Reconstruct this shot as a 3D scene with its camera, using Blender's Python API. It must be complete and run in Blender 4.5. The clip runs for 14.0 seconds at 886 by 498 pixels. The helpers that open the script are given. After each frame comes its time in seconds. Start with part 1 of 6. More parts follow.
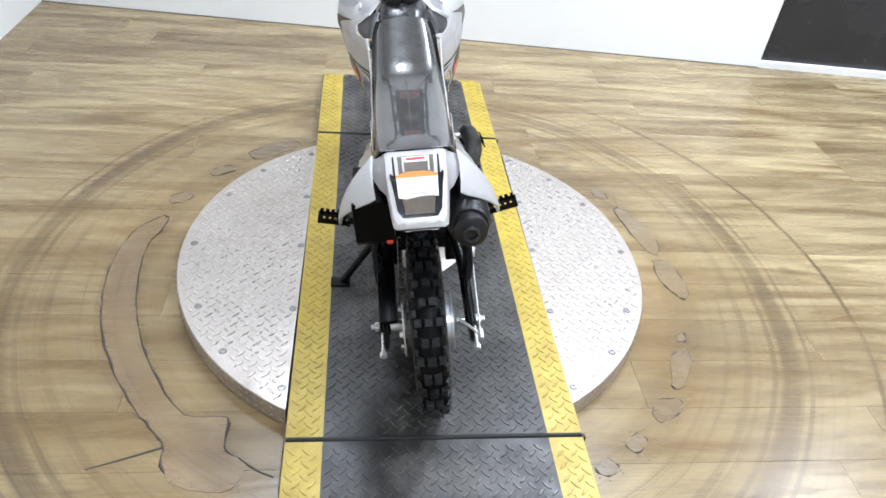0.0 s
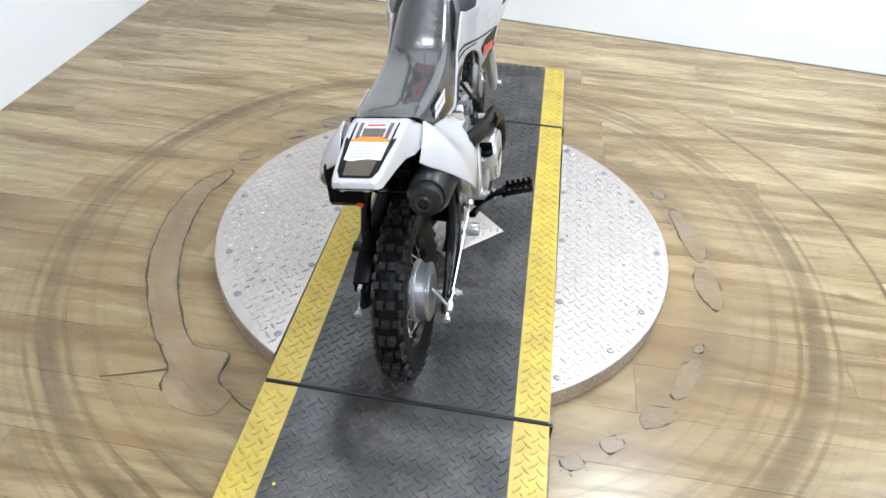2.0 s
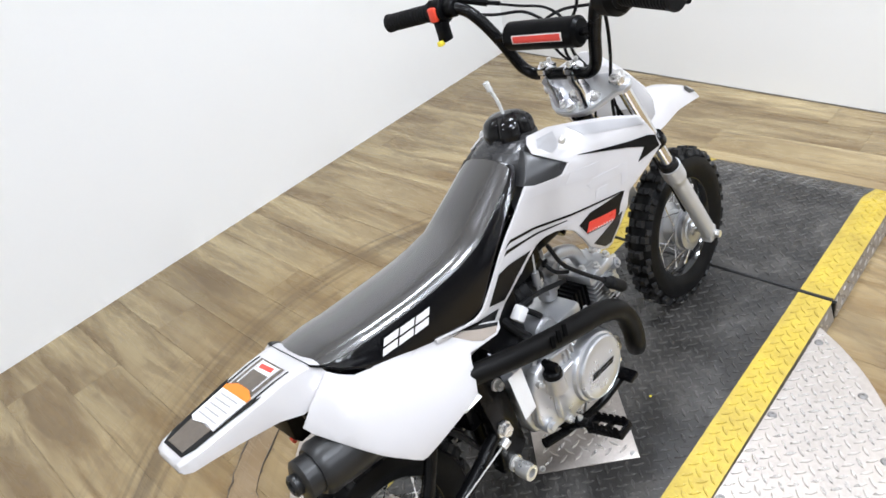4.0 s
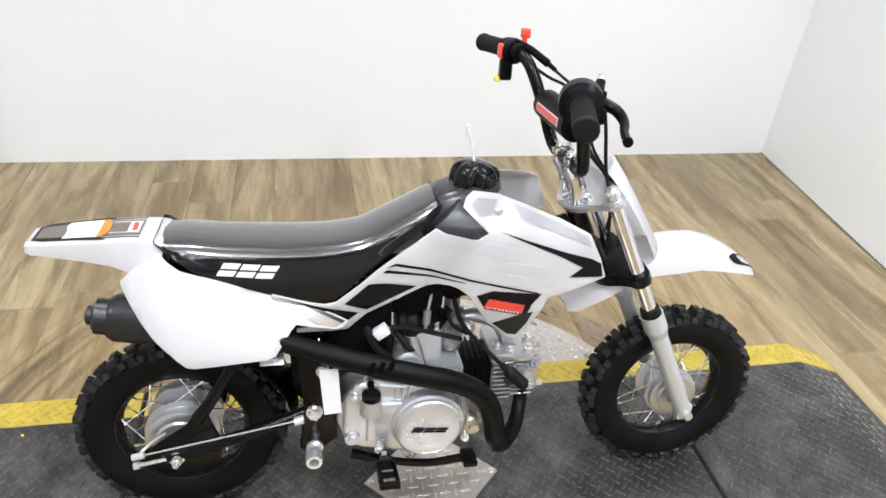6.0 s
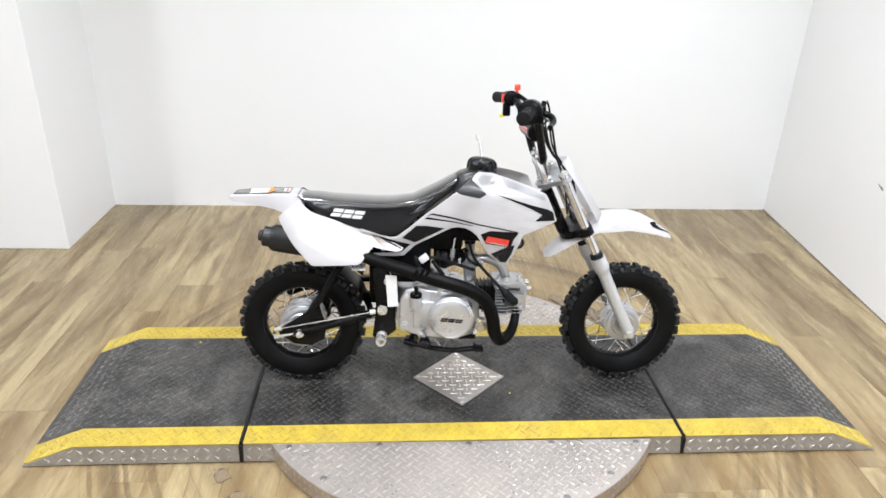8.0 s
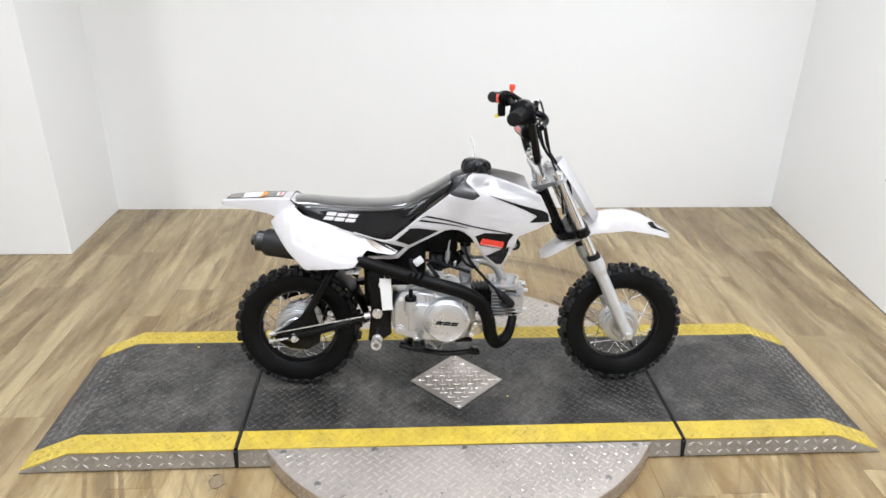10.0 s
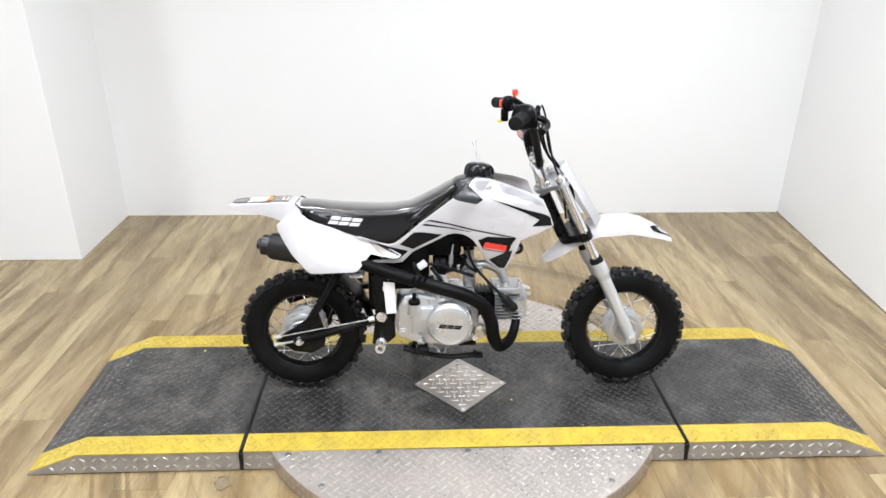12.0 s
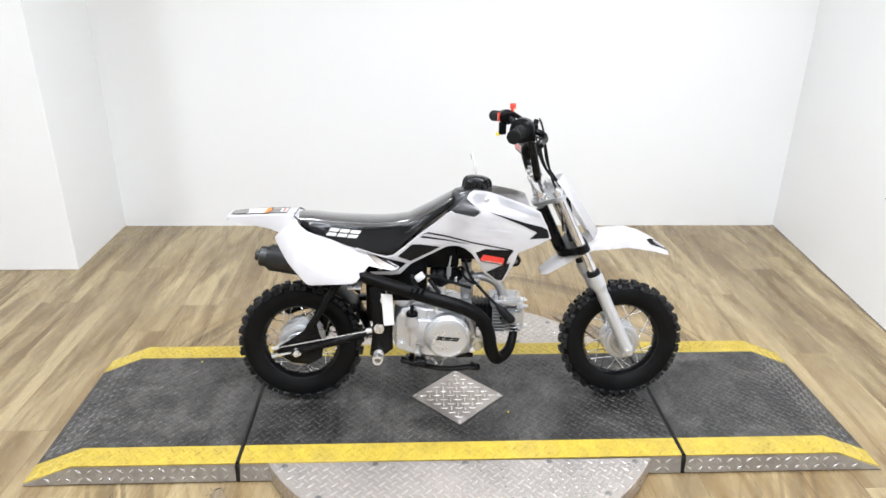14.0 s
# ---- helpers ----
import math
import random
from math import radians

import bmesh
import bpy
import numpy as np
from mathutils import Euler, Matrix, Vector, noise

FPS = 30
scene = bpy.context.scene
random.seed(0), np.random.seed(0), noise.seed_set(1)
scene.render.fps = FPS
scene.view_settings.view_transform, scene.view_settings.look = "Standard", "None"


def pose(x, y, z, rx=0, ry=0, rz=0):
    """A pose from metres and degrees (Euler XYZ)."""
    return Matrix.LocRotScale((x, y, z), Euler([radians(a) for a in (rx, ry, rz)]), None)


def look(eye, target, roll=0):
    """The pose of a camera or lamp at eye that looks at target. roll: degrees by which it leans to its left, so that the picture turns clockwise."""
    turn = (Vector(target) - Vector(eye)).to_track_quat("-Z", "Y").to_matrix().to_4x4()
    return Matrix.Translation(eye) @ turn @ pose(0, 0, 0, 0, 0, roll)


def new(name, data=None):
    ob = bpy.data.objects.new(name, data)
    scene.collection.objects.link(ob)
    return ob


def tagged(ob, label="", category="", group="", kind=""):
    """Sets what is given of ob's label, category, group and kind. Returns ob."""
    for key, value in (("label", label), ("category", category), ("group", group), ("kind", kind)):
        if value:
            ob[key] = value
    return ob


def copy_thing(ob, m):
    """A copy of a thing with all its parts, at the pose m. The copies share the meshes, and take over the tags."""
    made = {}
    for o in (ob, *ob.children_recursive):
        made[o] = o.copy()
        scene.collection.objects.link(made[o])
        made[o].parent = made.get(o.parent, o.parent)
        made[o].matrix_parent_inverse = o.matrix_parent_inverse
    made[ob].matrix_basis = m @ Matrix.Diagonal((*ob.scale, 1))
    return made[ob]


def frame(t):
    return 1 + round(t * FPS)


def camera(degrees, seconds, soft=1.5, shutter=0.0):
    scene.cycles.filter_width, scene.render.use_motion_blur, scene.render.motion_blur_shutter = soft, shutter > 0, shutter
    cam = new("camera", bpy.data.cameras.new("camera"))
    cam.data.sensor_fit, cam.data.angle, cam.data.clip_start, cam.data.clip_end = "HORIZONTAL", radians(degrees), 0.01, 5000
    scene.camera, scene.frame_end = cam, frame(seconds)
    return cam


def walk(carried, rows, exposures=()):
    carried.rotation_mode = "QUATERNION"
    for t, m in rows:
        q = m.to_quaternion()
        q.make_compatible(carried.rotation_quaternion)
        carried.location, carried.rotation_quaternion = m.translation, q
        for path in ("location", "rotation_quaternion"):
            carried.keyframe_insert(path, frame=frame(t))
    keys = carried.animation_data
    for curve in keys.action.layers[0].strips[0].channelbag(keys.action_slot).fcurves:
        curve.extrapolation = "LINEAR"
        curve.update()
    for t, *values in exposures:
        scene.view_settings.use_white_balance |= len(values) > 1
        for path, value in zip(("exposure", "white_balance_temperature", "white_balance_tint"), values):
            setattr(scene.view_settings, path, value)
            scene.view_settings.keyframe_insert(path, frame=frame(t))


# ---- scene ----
cam = camera(65.6, 14.0, soft=1.6)
PATH = [
    (0, (-0.155, -1.511, 1.281), (0.086, 0.039, 0.04), 6.7),
    (0.2, (-0.158, -1.5, 1.268), (0.087, -0.042, -0.079), 7.7),
    (0.5, (-0.149, -1.514, 1.25), (0.078, -0.083, -0.13), 7.1),
    (1, (-0.144, -1.525, 1.254), (0.105, -0.083, -0.109), 5.6),
    (1.5, (-0.057, -1.518, 1.258), (0.031, -0.041, -0.087), 3.6),
    (1.7, (0.038, -1.507, 1.274), (0.05, -0.006, -0.048), 4.1),
    (2, (0.188, -1.551, 1.297), (0.01, -0.033, 0.007), 3.8),
    (2.2, (0.259, -1.536, 1.318), (-0.136, -0.013, 0.083), -1.3),
    (2.5, (0.308, -1.475, 1.296), (-0.303, 0.028, 0.126), -10.5),
    (2.7, (0.349, -1.357, 1.284), (-0.292, 0.158, 0.145), -7.9),
    (3, (0.412, -1.18, 1.309), (-0.298, 0.309, 0.179), -10.7),
    (3.2, (0.485, -1.098, 1.296), (-0.252, 0.336, 0.113), -15.7),
    (3.5, (0.598, -0.963, 1.297), (-0.36, 0.428, 0.226), -12.6),
    (3.7, (0.675, -0.872, 1.304), (-0.413, 0.371, 0.176), -12.7),
    (4, (0.673, -0.755, 1.301), (-0.602, 0.28, 0.159), -14.5),
    (4.2, (0.639, -0.642, 1.28), (-0.644, 0.334, 0.096), -12.3),
    (6.3, (1.138, -0.225, 1.333), (-0.528, 0.07, 0.268), 4.3),
    (6.5, (1.261, -0.222, 1.339), (-0.43, -0.034, 0.289), 1.1),
    (6.7, (1.402, -0.182, 1.334), (-0.316, -0.077, 0.315), 1.1),
    (7, (1.566, -0.126, 1.357), (-0.182, -0.055, 0.389), 2.0),
    (7.2, (1.667, -0.133, 1.363), (-0.123, -0.06, 0.475), 1.6),
    (7.5, (1.779, -0.164, 1.356), (-0.01, -0.059, 0.469), -0.8),
    (7.7, (1.842, -0.181, 1.368), (0.048, -0.034, 0.497), 0.4),
    (8, (1.898, -0.181, 1.387), (0.085, -0.054, 0.553), 1.9),
    (8.2, (1.914, -0.152, 1.393), (0.085, -0.041, 0.59), 2.0),
    (10.3, (1.878, -0.119, 1.385), (0.067, -0.029, 0.541), 0.5),
    (10.5, (1.878, -0.113, 1.382), (0.067, -0.022, 0.539), 0.2),
    (11, (1.886, -0.111, 1.383), (0.069, -0.029, 0.551), 0.3),
    (11.5, (1.895, -0.111, 1.383), (0.072, -0.035, 0.563), 0.3),
    (12, (1.899, -0.111, 1.385), (0.074, -0.046, 0.568), 0.4),
    (12.5, (1.901, -0.119, 1.389), (0.071, -0.044, 0.584), 0.5),
    (13, (1.904, -0.116, 1.388), (0.072, -0.041, 0.59), 0.6),
    (13.5, (1.903, -0.122, 1.392), (0.071, -0.046, 0.595), 0.9),
    (14, (1.905, -0.116, 1.391), (0.068, -0.04, 0.604), 0.8),
]
walk(cam, [(t, look(eye, target, roll)) for t, eye, target, roll in PATH],
     [(0, -0.02, 6000, 8), (2, -0.02, 6000, 8), (2.9, -0.06, 6150, 9), (4.2, -0.06, 6300, 10), (6.3, 0.02, 6450, 10), (8.2, 0.02, 6450, 10), (10.3, -0.12, 6500, 10), (11.2, -0.1, 6500, 10), (12, 0.06, 6450, 10), (14, 0.06, 6400, 10)])


# ---- world and light ----
world = bpy.data.worlds.new("world")
scene.world = world
world.use_nodes = True
world.node_tree.nodes["Background"].inputs["Color"].default_value = (0.9, 0.93, 1.0, 1)
world.node_tree.nodes["Background"].inputs["Strength"].default_value = 0.05
scene.view_settings.exposure = 0.0

CEIL = 2.9
LAMPS = [(-0.55, -0.7, 15), (-0.55, 1.0, 25), (1.1, -0.7, 33), (1.1, 0.9, 47), (2.9, -1.0, 50), (2.9, 0.8, 53), (0.3, -2.6, 35)]  # x, y, watts


# ---- materials ----
def base_mat(name, colour, rough=0.5, metal=0.0, coat=0.0, spec=0.5):
    m = bpy.data.materials.new(name)
    m.use_nodes = True
    b = m.node_tree.nodes["Principled BSDF"]
    b.inputs["Base Color"].default_value = (*colour, 1)
    b.inputs["Roughness"].default_value = rough
    b.inputs["Metallic"].default_value = metal
    b.inputs["Coat Weight"].default_value = coat
    b.inputs["Coat Roughness"].default_value = 0.04
    b.inputs["Specular IOR Level"].default_value = spec
    return m


def mix_rgb(nt, fac, a, b, kind="MIX"):
    n = nt.nodes.new("ShaderNodeMix")
    n.data_type, n.blend_type = "RGBA", kind
    for sock, val in ((n.inputs[0], fac), (n.inputs[6], a), (n.inputs[7], b)):
        if isinstance(val, bpy.types.NodeSocket):
            nt.links.new(val, sock)
        elif isinstance(val, (int, float)):
            sock.default_value = val
        else:
            sock.default_value = (*val, 1)
    return n.outputs[2]


def math_node(nt, op, a, b=0.0, clamp=False):
    n = nt.nodes.new("ShaderNodeMath")
    n.operation, n.use_clamp = op, clamp
    for sock, val in ((n.inputs[0], a), (n.inputs[1], b)):
        if isinstance(val, bpy.types.NodeSocket):
            nt.links.new(val, sock)
        else:
            sock.default_value = val
    return n.outputs[0]


def ramp(nt, value, lo, hi):
    n = nt.nodes.new("ShaderNodeMapRange")
    nt.links.new(value, n.inputs[0])
    n.inputs[1].default_value, n.inputs[2].default_value = lo, hi
    return n.outputs[0]


def noise_tex(nt, vec, scale, detail=4.0, rough=0.55, distort=0.0):
    n = nt.nodes.new("ShaderNodeTexNoise")
    n.inputs["Scale"].default_value, n.inputs["Detail"].default_value = scale, detail
    n.inputs["Roughness"].default_value, n.inputs["Distortion"].default_value = rough, distort
    nt.links.new(vec, n.inputs["Vector"])
    return n.outputs["Fac"]


def coords(nt, kind="Object", scale=(1, 1, 1)):
    if kind == "World":
        src = nt.nodes.new("ShaderNodeNewGeometry").outputs["Position"]
    else:
        src = nt.nodes.new("ShaderNodeTexCoord").outputs[kind]
    mp = nt.nodes.new("ShaderNodeMapping")
    mp.inputs["Scale"].default_value = scale
    nt.links.new(src, mp.inputs["Vector"])
    return mp.outputs["Vector"]


def bump(nt, height, strength=0.2, dist=0.002):
    n = nt.nodes.new("ShaderNodeBump")
    n.inputs["Strength"].default_value, n.inputs["Distance"].default_value = strength, dist
    nt.links.new(height, n.inputs["Height"])
    nt.links.new(n.outputs["Normal"], nt.nodes["Principled BSDF"].inputs["Normal"])


def worn(name, colour, dark, rough=0.5, metal=0.0, coat=0.0, scale=9.0, fine=120.0, amount=0.5, bumps=0.1, rough_var=0.15, spec=0.5):
    """A material that varies between two colours at two scales, with uneven gloss."""
    m = base_mat(name, colour, rough, metal, coat, spec)
    nt = m.node_tree
    b = nt.nodes["Principled BSDF"]
    vec = coords(nt, "World")
    big = ramp(nt, noise_tex(nt, vec, scale, 5, 0.6), 0.35, 0.7)
    small = ramp(nt, noise_tex(nt, vec, fine, 3, 0.6), 0.3, 0.75)
    fac = math_node(nt, "MULTIPLY", math_node(nt, "ADD", math_node(nt, "MULTIPLY", big, 0.6), math_node(nt, "MULTIPLY", small, 0.4)), amount)
    nt.links.new(mix_rgb(nt, fac, colour, dark), b.inputs["Base Color"])
    rr = math_node(nt, "ADD", rough - rough_var / 2, math_node(nt, "MULTIPLY", big, rough_var), True)
    nt.links.new(rr, b.inputs["Roughness"])
    if bumps:
        bump(nt, small, bumps, 0.001)
    return m


def translucent(m, amount):
    """Thin moulded plastic that lets some light through."""
    nt = m.node_tree
    tr = nt.nodes.new("ShaderNodeBsdfTranslucent")
    tr.inputs["Color"].default_value = (0.85, 0.84, 0.84, 1)
    mx = nt.nodes.new("ShaderNodeMixShader")
    mx.inputs[0].default_value = amount
    nt.links.new(nt.nodes["Principled BSDF"].outputs[0], mx.inputs[1])
    nt.links.new(tr.outputs[0], mx.inputs[2])
    nt.links.new(mx.outputs[0], nt.nodes["Material Output"].inputs["Surface"])
    return m


def wall_paint():
    m = worn("wall_paint", (0.82, 0.82, 0.81), (0.76, 0.76, 0.75), 0.55, 0, 0, 1.3, 260, 0.35, 0.06)
    return m


def plank_vinyl(name="plank_vinyl", patch=0.0, pale=(0.38, 0.285, 0.20), deep=(0.225, 0.155, 0.095)):
    """Wood-look vinyl: grain along the plank, cream, tan and grey bands, and dark tyre scuffs in rings round the turntable."""
    m = base_mat(name, (0.4, 0.32, 0.2), 0.4, spec=0.32)
    nt = m.node_tree
    b = nt.nodes["Principled BSDF"]
    rnd = nt.nodes.new("ShaderNodeObjectInfo").outputs["Random"]
    pos = nt.nodes.new("ShaderNodeNewGeometry").outputs["Position"]
    shift = nt.nodes.new("ShaderNodeCombineXYZ")
    nt.links.new(math_node(nt, "MULTIPLY", rnd, 37.0), shift.inputs[0])
    nt.links.new(math_node(nt, "MULTIPLY", rnd, 91.0), shift.inputs[1])
    add = nt.nodes.new("ShaderNodeVectorMath")
    nt.links.new(pos, add.inputs[0])
    nt.links.new(shift.outputs[0], add.inputs[1])

    def stretched(sx, sy):
        mp = nt.nodes.new("ShaderNodeMapping")
        mp.inputs["Scale"].default_value = (sx, sy, 1)
        nt.links.new(add.outputs[0], mp.inputs["Vector"])
        return mp.outputs["Vector"]
    bands = ramp(nt, noise_tex(nt, stretched(1.35, 10.5), 1.0, 4, 0.58, 0.9), 0.38, 0.64)
    streak = ramp(nt, noise_tex(nt, stretched(3.2, 22.0), 1.0, 5, 0.66, 1.8), 0.50, 0.72)
    grain = noise_tex(nt, stretched(6.0, 210.0), 1.0, 3, 0.6)
    knots = ramp(nt, noise_tex(nt, stretched(4.0, 15.0), 1.0, 2, 0.5, 1.0), 0.64, 0.78)
    col = mix_rgb(nt, bands, (0.418, 0.331, 0.184), (0.178, 0.121, 0.058))
    col = mix_rgb(nt, math_node(nt, "MULTIPLY", streak, 0.75), col, (0.118, 0.087, 0.052))
    col = mix_rgb(nt, math_node(nt, "MULTIPLY", knots, 0.5), col, (0.10, 0.066, 0.035))
    col = mix_rgb(nt, math_node(nt, "MULTIPLY", ramp(nt, grain, 0.35, 0.7), 0.25), col, (0.11, 0.08, 0.045))
    tone = math_node(nt, "FRACT", math_node(nt, "MULTIPLY", rnd, 7.31))
    col = mix_rgb(nt, math_node(nt, "MULTIPLY", rnd, 0.18), col, (0.20, 0.145, 0.086))
    col = mix_rgb(nt, math_node(nt, "MULTIPLY", ramp(nt, tone, 0.35, 1.0), 0.34), col, (0.108, 0.071, 0.036))
    if patch:
        blotch = ramp(nt, noise_tex(nt, coords(nt, "World"), 11.0, 4, 0.6), 0.3, 0.7)
        col = mix_rgb(nt, patch, col, mix_rgb(nt, blotch, pale, deep))
    # tyre scuffs in rings round the turntable
    sep = nt.nodes.new("ShaderNodeSeparateXYZ")
    nt.links.new(pos, sep.inputs[0])
    r2 = math_node(nt, "ADD", math_node(nt, "MULTIPLY", sep.outputs[0], sep.outputs[0]), math_node(nt, "MULTIPLY", sep.outputs[1], sep.outputs[1]))
    drift = math_node(nt, "MULTIPLY", math_node(nt, "SUBTRACT", noise_tex(nt, coords(nt, "World"), 1.6, 3), 0.5), 0.05)
    rad = math_node(nt, "ADD", math_node(nt, "SQRT", r2), drift)
    ang = math_node(nt, "ARCTAN2", sep.outputs[1], sep.outputs[0])
    polar = nt.nodes.new("ShaderNodeCombineXYZ")
    nt.links.new(math_node(nt, "MULTIPLY", rad, 62.0), polar.inputs[0])
    nt.links.new(math_node(nt, "MULTIPLY", ang, 0.6), polar.inputs[1])
    fine = ramp(nt, noise_tex(nt, polar.outputs[0], 1.0, 4, 0.7), 0.52, 0.68)
    near = math_node(nt, "MULTIPLY", ramp(nt, rad, 0.64, 0.76), ramp(nt, rad, 1.42, 1.10))
    col = mix_rgb(nt, math_node(nt, "MULTIPLY", near, math_node(nt, "MULTIPLY", fine, 0.45)), col, (0.085, 0.066, 0.045))
    fade = ramp(nt, noise_tex(nt, coords(nt, "World"), 3.0, 4, 0.6), 0.22, 0.56)
    for centre, half, amount in ((0.775, 0.052, 0.5), (1.05, 0.026, 0.85), (1.008, 0.007, 0.7), (0.945, 0.010, 0.5), (1.098, 0.006, 0.7)):
        d = math_node(nt, "ABSOLUTE", math_node(nt, "SUBTRACT", rad, centre))
        band = math_node(nt, "MULTIPLY", ramp(nt, d, half * 1.2, half * 0.7), math_node(nt, "MULTIPLY", math_node(nt, "MULTIPLY", fade, amount), math_node(nt, "ADD", 0.78, math_node(nt, "MULTIPLY", fine, 0.5))), True)
        col = mix_rgb(nt, band, col, (0.072, 0.054, 0.036))
    # one thin outer tyre line, on the east side alone
    d = math_node(nt, "ABSOLUTE", math_node(nt, "SUBTRACT", rad, 1.275))
    line = math_node(nt, "MULTIPLY", ramp(nt, d, 0.009, 0.004), math_node(nt, "MULTIPLY", fade, ramp(nt, sep.outputs[0], 0.35, 0.8)))
    col = mix_rgb(nt, math_node(nt, "MULTIPLY", line, 0.9), col, (0.072, 0.054, 0.036))
    # brown tint in blotches, fading out beyond a ring round the turntable
    ring_tint = math_node(nt, "MULTIPLY", ramp(nt, rad, 1.45, 0.95), ramp(nt, noise_tex(nt, coords(nt, "World"), 2.1, 5, 0.65), 0.30, 0.62))
    col = mix_rgb(nt, math_node(nt, "MULTIPLY", ring_tint, 0.58), col, (0.200, 0.122, 0.042))
    dirt = ramp(nt, noise_tex(nt, coords(nt, "World"), 1.7, 5, 0.6), 0.45, 0.8)
    col = mix_rgb(nt, math_node(nt, "MULTIPLY", dirt, 0.3), col, (0.13, 0.10, 0.065))
    spots = ramp(nt, noise_tex(nt, coords(nt, "World"), 34.0, 2, 0.5), 0.77, 0.8)
    col = mix_rgb(nt, math_node(nt, "MULTIPLY", spots, 0.8), col, (0.04, 0.03, 0.02))
    nt.links.new(col, b.inputs["Base Color"])
    nt.links.new(math_node(nt, "ADD", 0.27, math_node(nt, "MULTIPLY", streak, 0.14)), b.inputs["Roughness"])
    bump(nt, grain, 0.12, 0.0008)
    return m


def tread_mat(name, clean, dusty, dark, rough, metal, grime, spec=0.5):
    """Painted tread plate: dusty footprints in large blotches, grime between the lugs, fine specks."""
    m = base_mat(name, clean, rough, metal, 0, spec)
    nt = m.node_tree
    b = nt.nodes["Principled BSDF"]
    vec = coords(nt, "World")
    blotch = ramp(nt, noise_tex(nt, vec, 3.6, 6, 0.70, 0.6), 0.44, 0.64)
    medium = ramp(nt, noise_tex(nt, vec, 17.0, 5, 0.7), 0.40, 0.68)
    fine = ramp(nt, noise_tex(nt, vec, 150.0, 3, 0.6), 0.36, 0.70)
    col = mix_rgb(nt, math_node(nt, "MULTIPLY", blotch, 0.75), clean, dusty)
    col = mix_rgb(nt, math_node(nt, "MULTIPLY", medium, grime), col, dark)
    col = mix_rgb(nt, math_node(nt, "MULTIPLY", fine, grime * 0.7), col, dark)
    nt.links.new(col, b.inputs["Base Color"])
    rr = math_node(nt, "ADD", rough - 0.10, math_node(nt, "MULTIPLY", math_node(nt, "ADD", blotch, medium), 0.13), True)
    nt.links.new(rr, b.inputs["Roughness"])
    bump(nt, fine, 0.2, 0.001)
    return m


M_WALL = wall_paint()
M_CEIL = worn("ceiling_paint", (0.8, 0.8, 0.8), (0.74, 0.74, 0.74), 0.7, 0, 0, 1.5, 200, 0.3, 0.05)
M_FLOOR = plank_vinyl()
M_PATCH = plank_vinyl("bare_patch", 0.55)
M_GAP = worn("dirty_gap_hole_shade", (0.03, 0.026, 0.022), (0.06, 0.052, 0.044), 0.8, 0, 0, 20, 200, 0.6, 0.2)
M_TREAD = tread_mat("black_tread", (0.026, 0.024, 0.022), (0.130, 0.121, 0.110), (0.008, 0.0075, 0.007), 0.40, 0.1, 0.65, 0.5)
# lugs lighter than the plate: worn tops, plus lamp highlights put in the colour
M_LUG = tread_mat("black_lug", (0.060, 0.057, 0.053), (0.165, 0.154, 0.140), (0.020, 0.019, 0.018), 0.32, 0.2, 0.55, 0.5)
M_YELLOW = tread_mat("yellow_paint", (0.475, 0.350, 0.040), (0.41, 0.305, 0.045), (0.22, 0.15, 0.022), 0.42, 0, 0.45, 0.55)
M_YLUG = tread_mat("yellow_lug", (0.50, 0.370, 0.042), (0.40, 0.295, 0.045), (0.17, 0.115, 0.016), 0.38, 0, 0.55, 0.55)
M_ALU = tread_mat("aluminium_tread", (0.54, 0.495, 0.458), (0.44, 0.39, 0.345), (0.30, 0.255, 0.215), 0.40, 0.8, 0.42)
M_SIDE = tread_mat("aluminium_side", (0.40, 0.375, 0.34), (0.31, 0.28, 0.24), (0.17, 0.145, 0.12), 0.46, 0.6, 0.5)
# paler than the plate, so the highlights on the lugs are in the colour
M_ALULUG = tread_mat("aluminium_lug", (0.68, 0.645, 0.61), (0.57, 0.53, 0.49), (0.36, 0.32, 0.28), 0.32, 0.85, 0.35)
M_RUBBER = worn("black_rubber", (0.006, 0.006, 0.0065), (0.016, 0.0157, 0.0153), 0.5, 0, 0, 20, 160, 0.7, 0.15, 0.2, spec=0.10)
M_SEAL = worn("glossy_black_seal", (0.006, 0.006, 0.006), (0.018, 0.017, 0.016), 0.38, 0, 0, 26, 180, 0.8, 0.1, 0.15, spec=0.2)
M_VOID = base_mat("slot_shade", (0.002, 0.002, 0.002), 0.9, spec=0.02)
M_TYRE = worn("tyre_rubber", (0.0025, 0.0025, 0.0028), (0.008, 0.0079, 0.0078), 0.44, 0, 0, 16, 180, 0.8, 0.2, 0.2, spec=0.10)
# blocks greyer than the tyre: dust, and light from above put in the colour
M_KNOB = worn("tread_block_rubber", (0.006, 0.006, 0.0065), (0.036, 0.0355, 0.035), 0.48, 0, 0, 22, 150, 0.9, 0.15, 0.2, spec=0.16)
M_WORN = plank_vinyl("grey_worn_floor", 0.62, (0.31, 0.272, 0.228), (0.18, 0.152, 0.122))
M_WALLGAP = worn("wall_gap_shadow", (0.16, 0.14, 0.12), (0.09, 0.08, 0.07), 0.8, 0, 0, 9, 120, 0.8, 0.2)
M_GRIME = worn("ground_in_grime", (0.075, 0.060, 0.046), (0.12, 0.097, 0.075), 0.8, 0, 0, 30, 200, 0.6, 0.2)
M_JOINT = worn("floor_joint_dirt", (0.045, 0.036, 0.028), (0.09, 0.072, 0.054), 0.75, 0, 0, 20, 200, 0.6, 0.2)
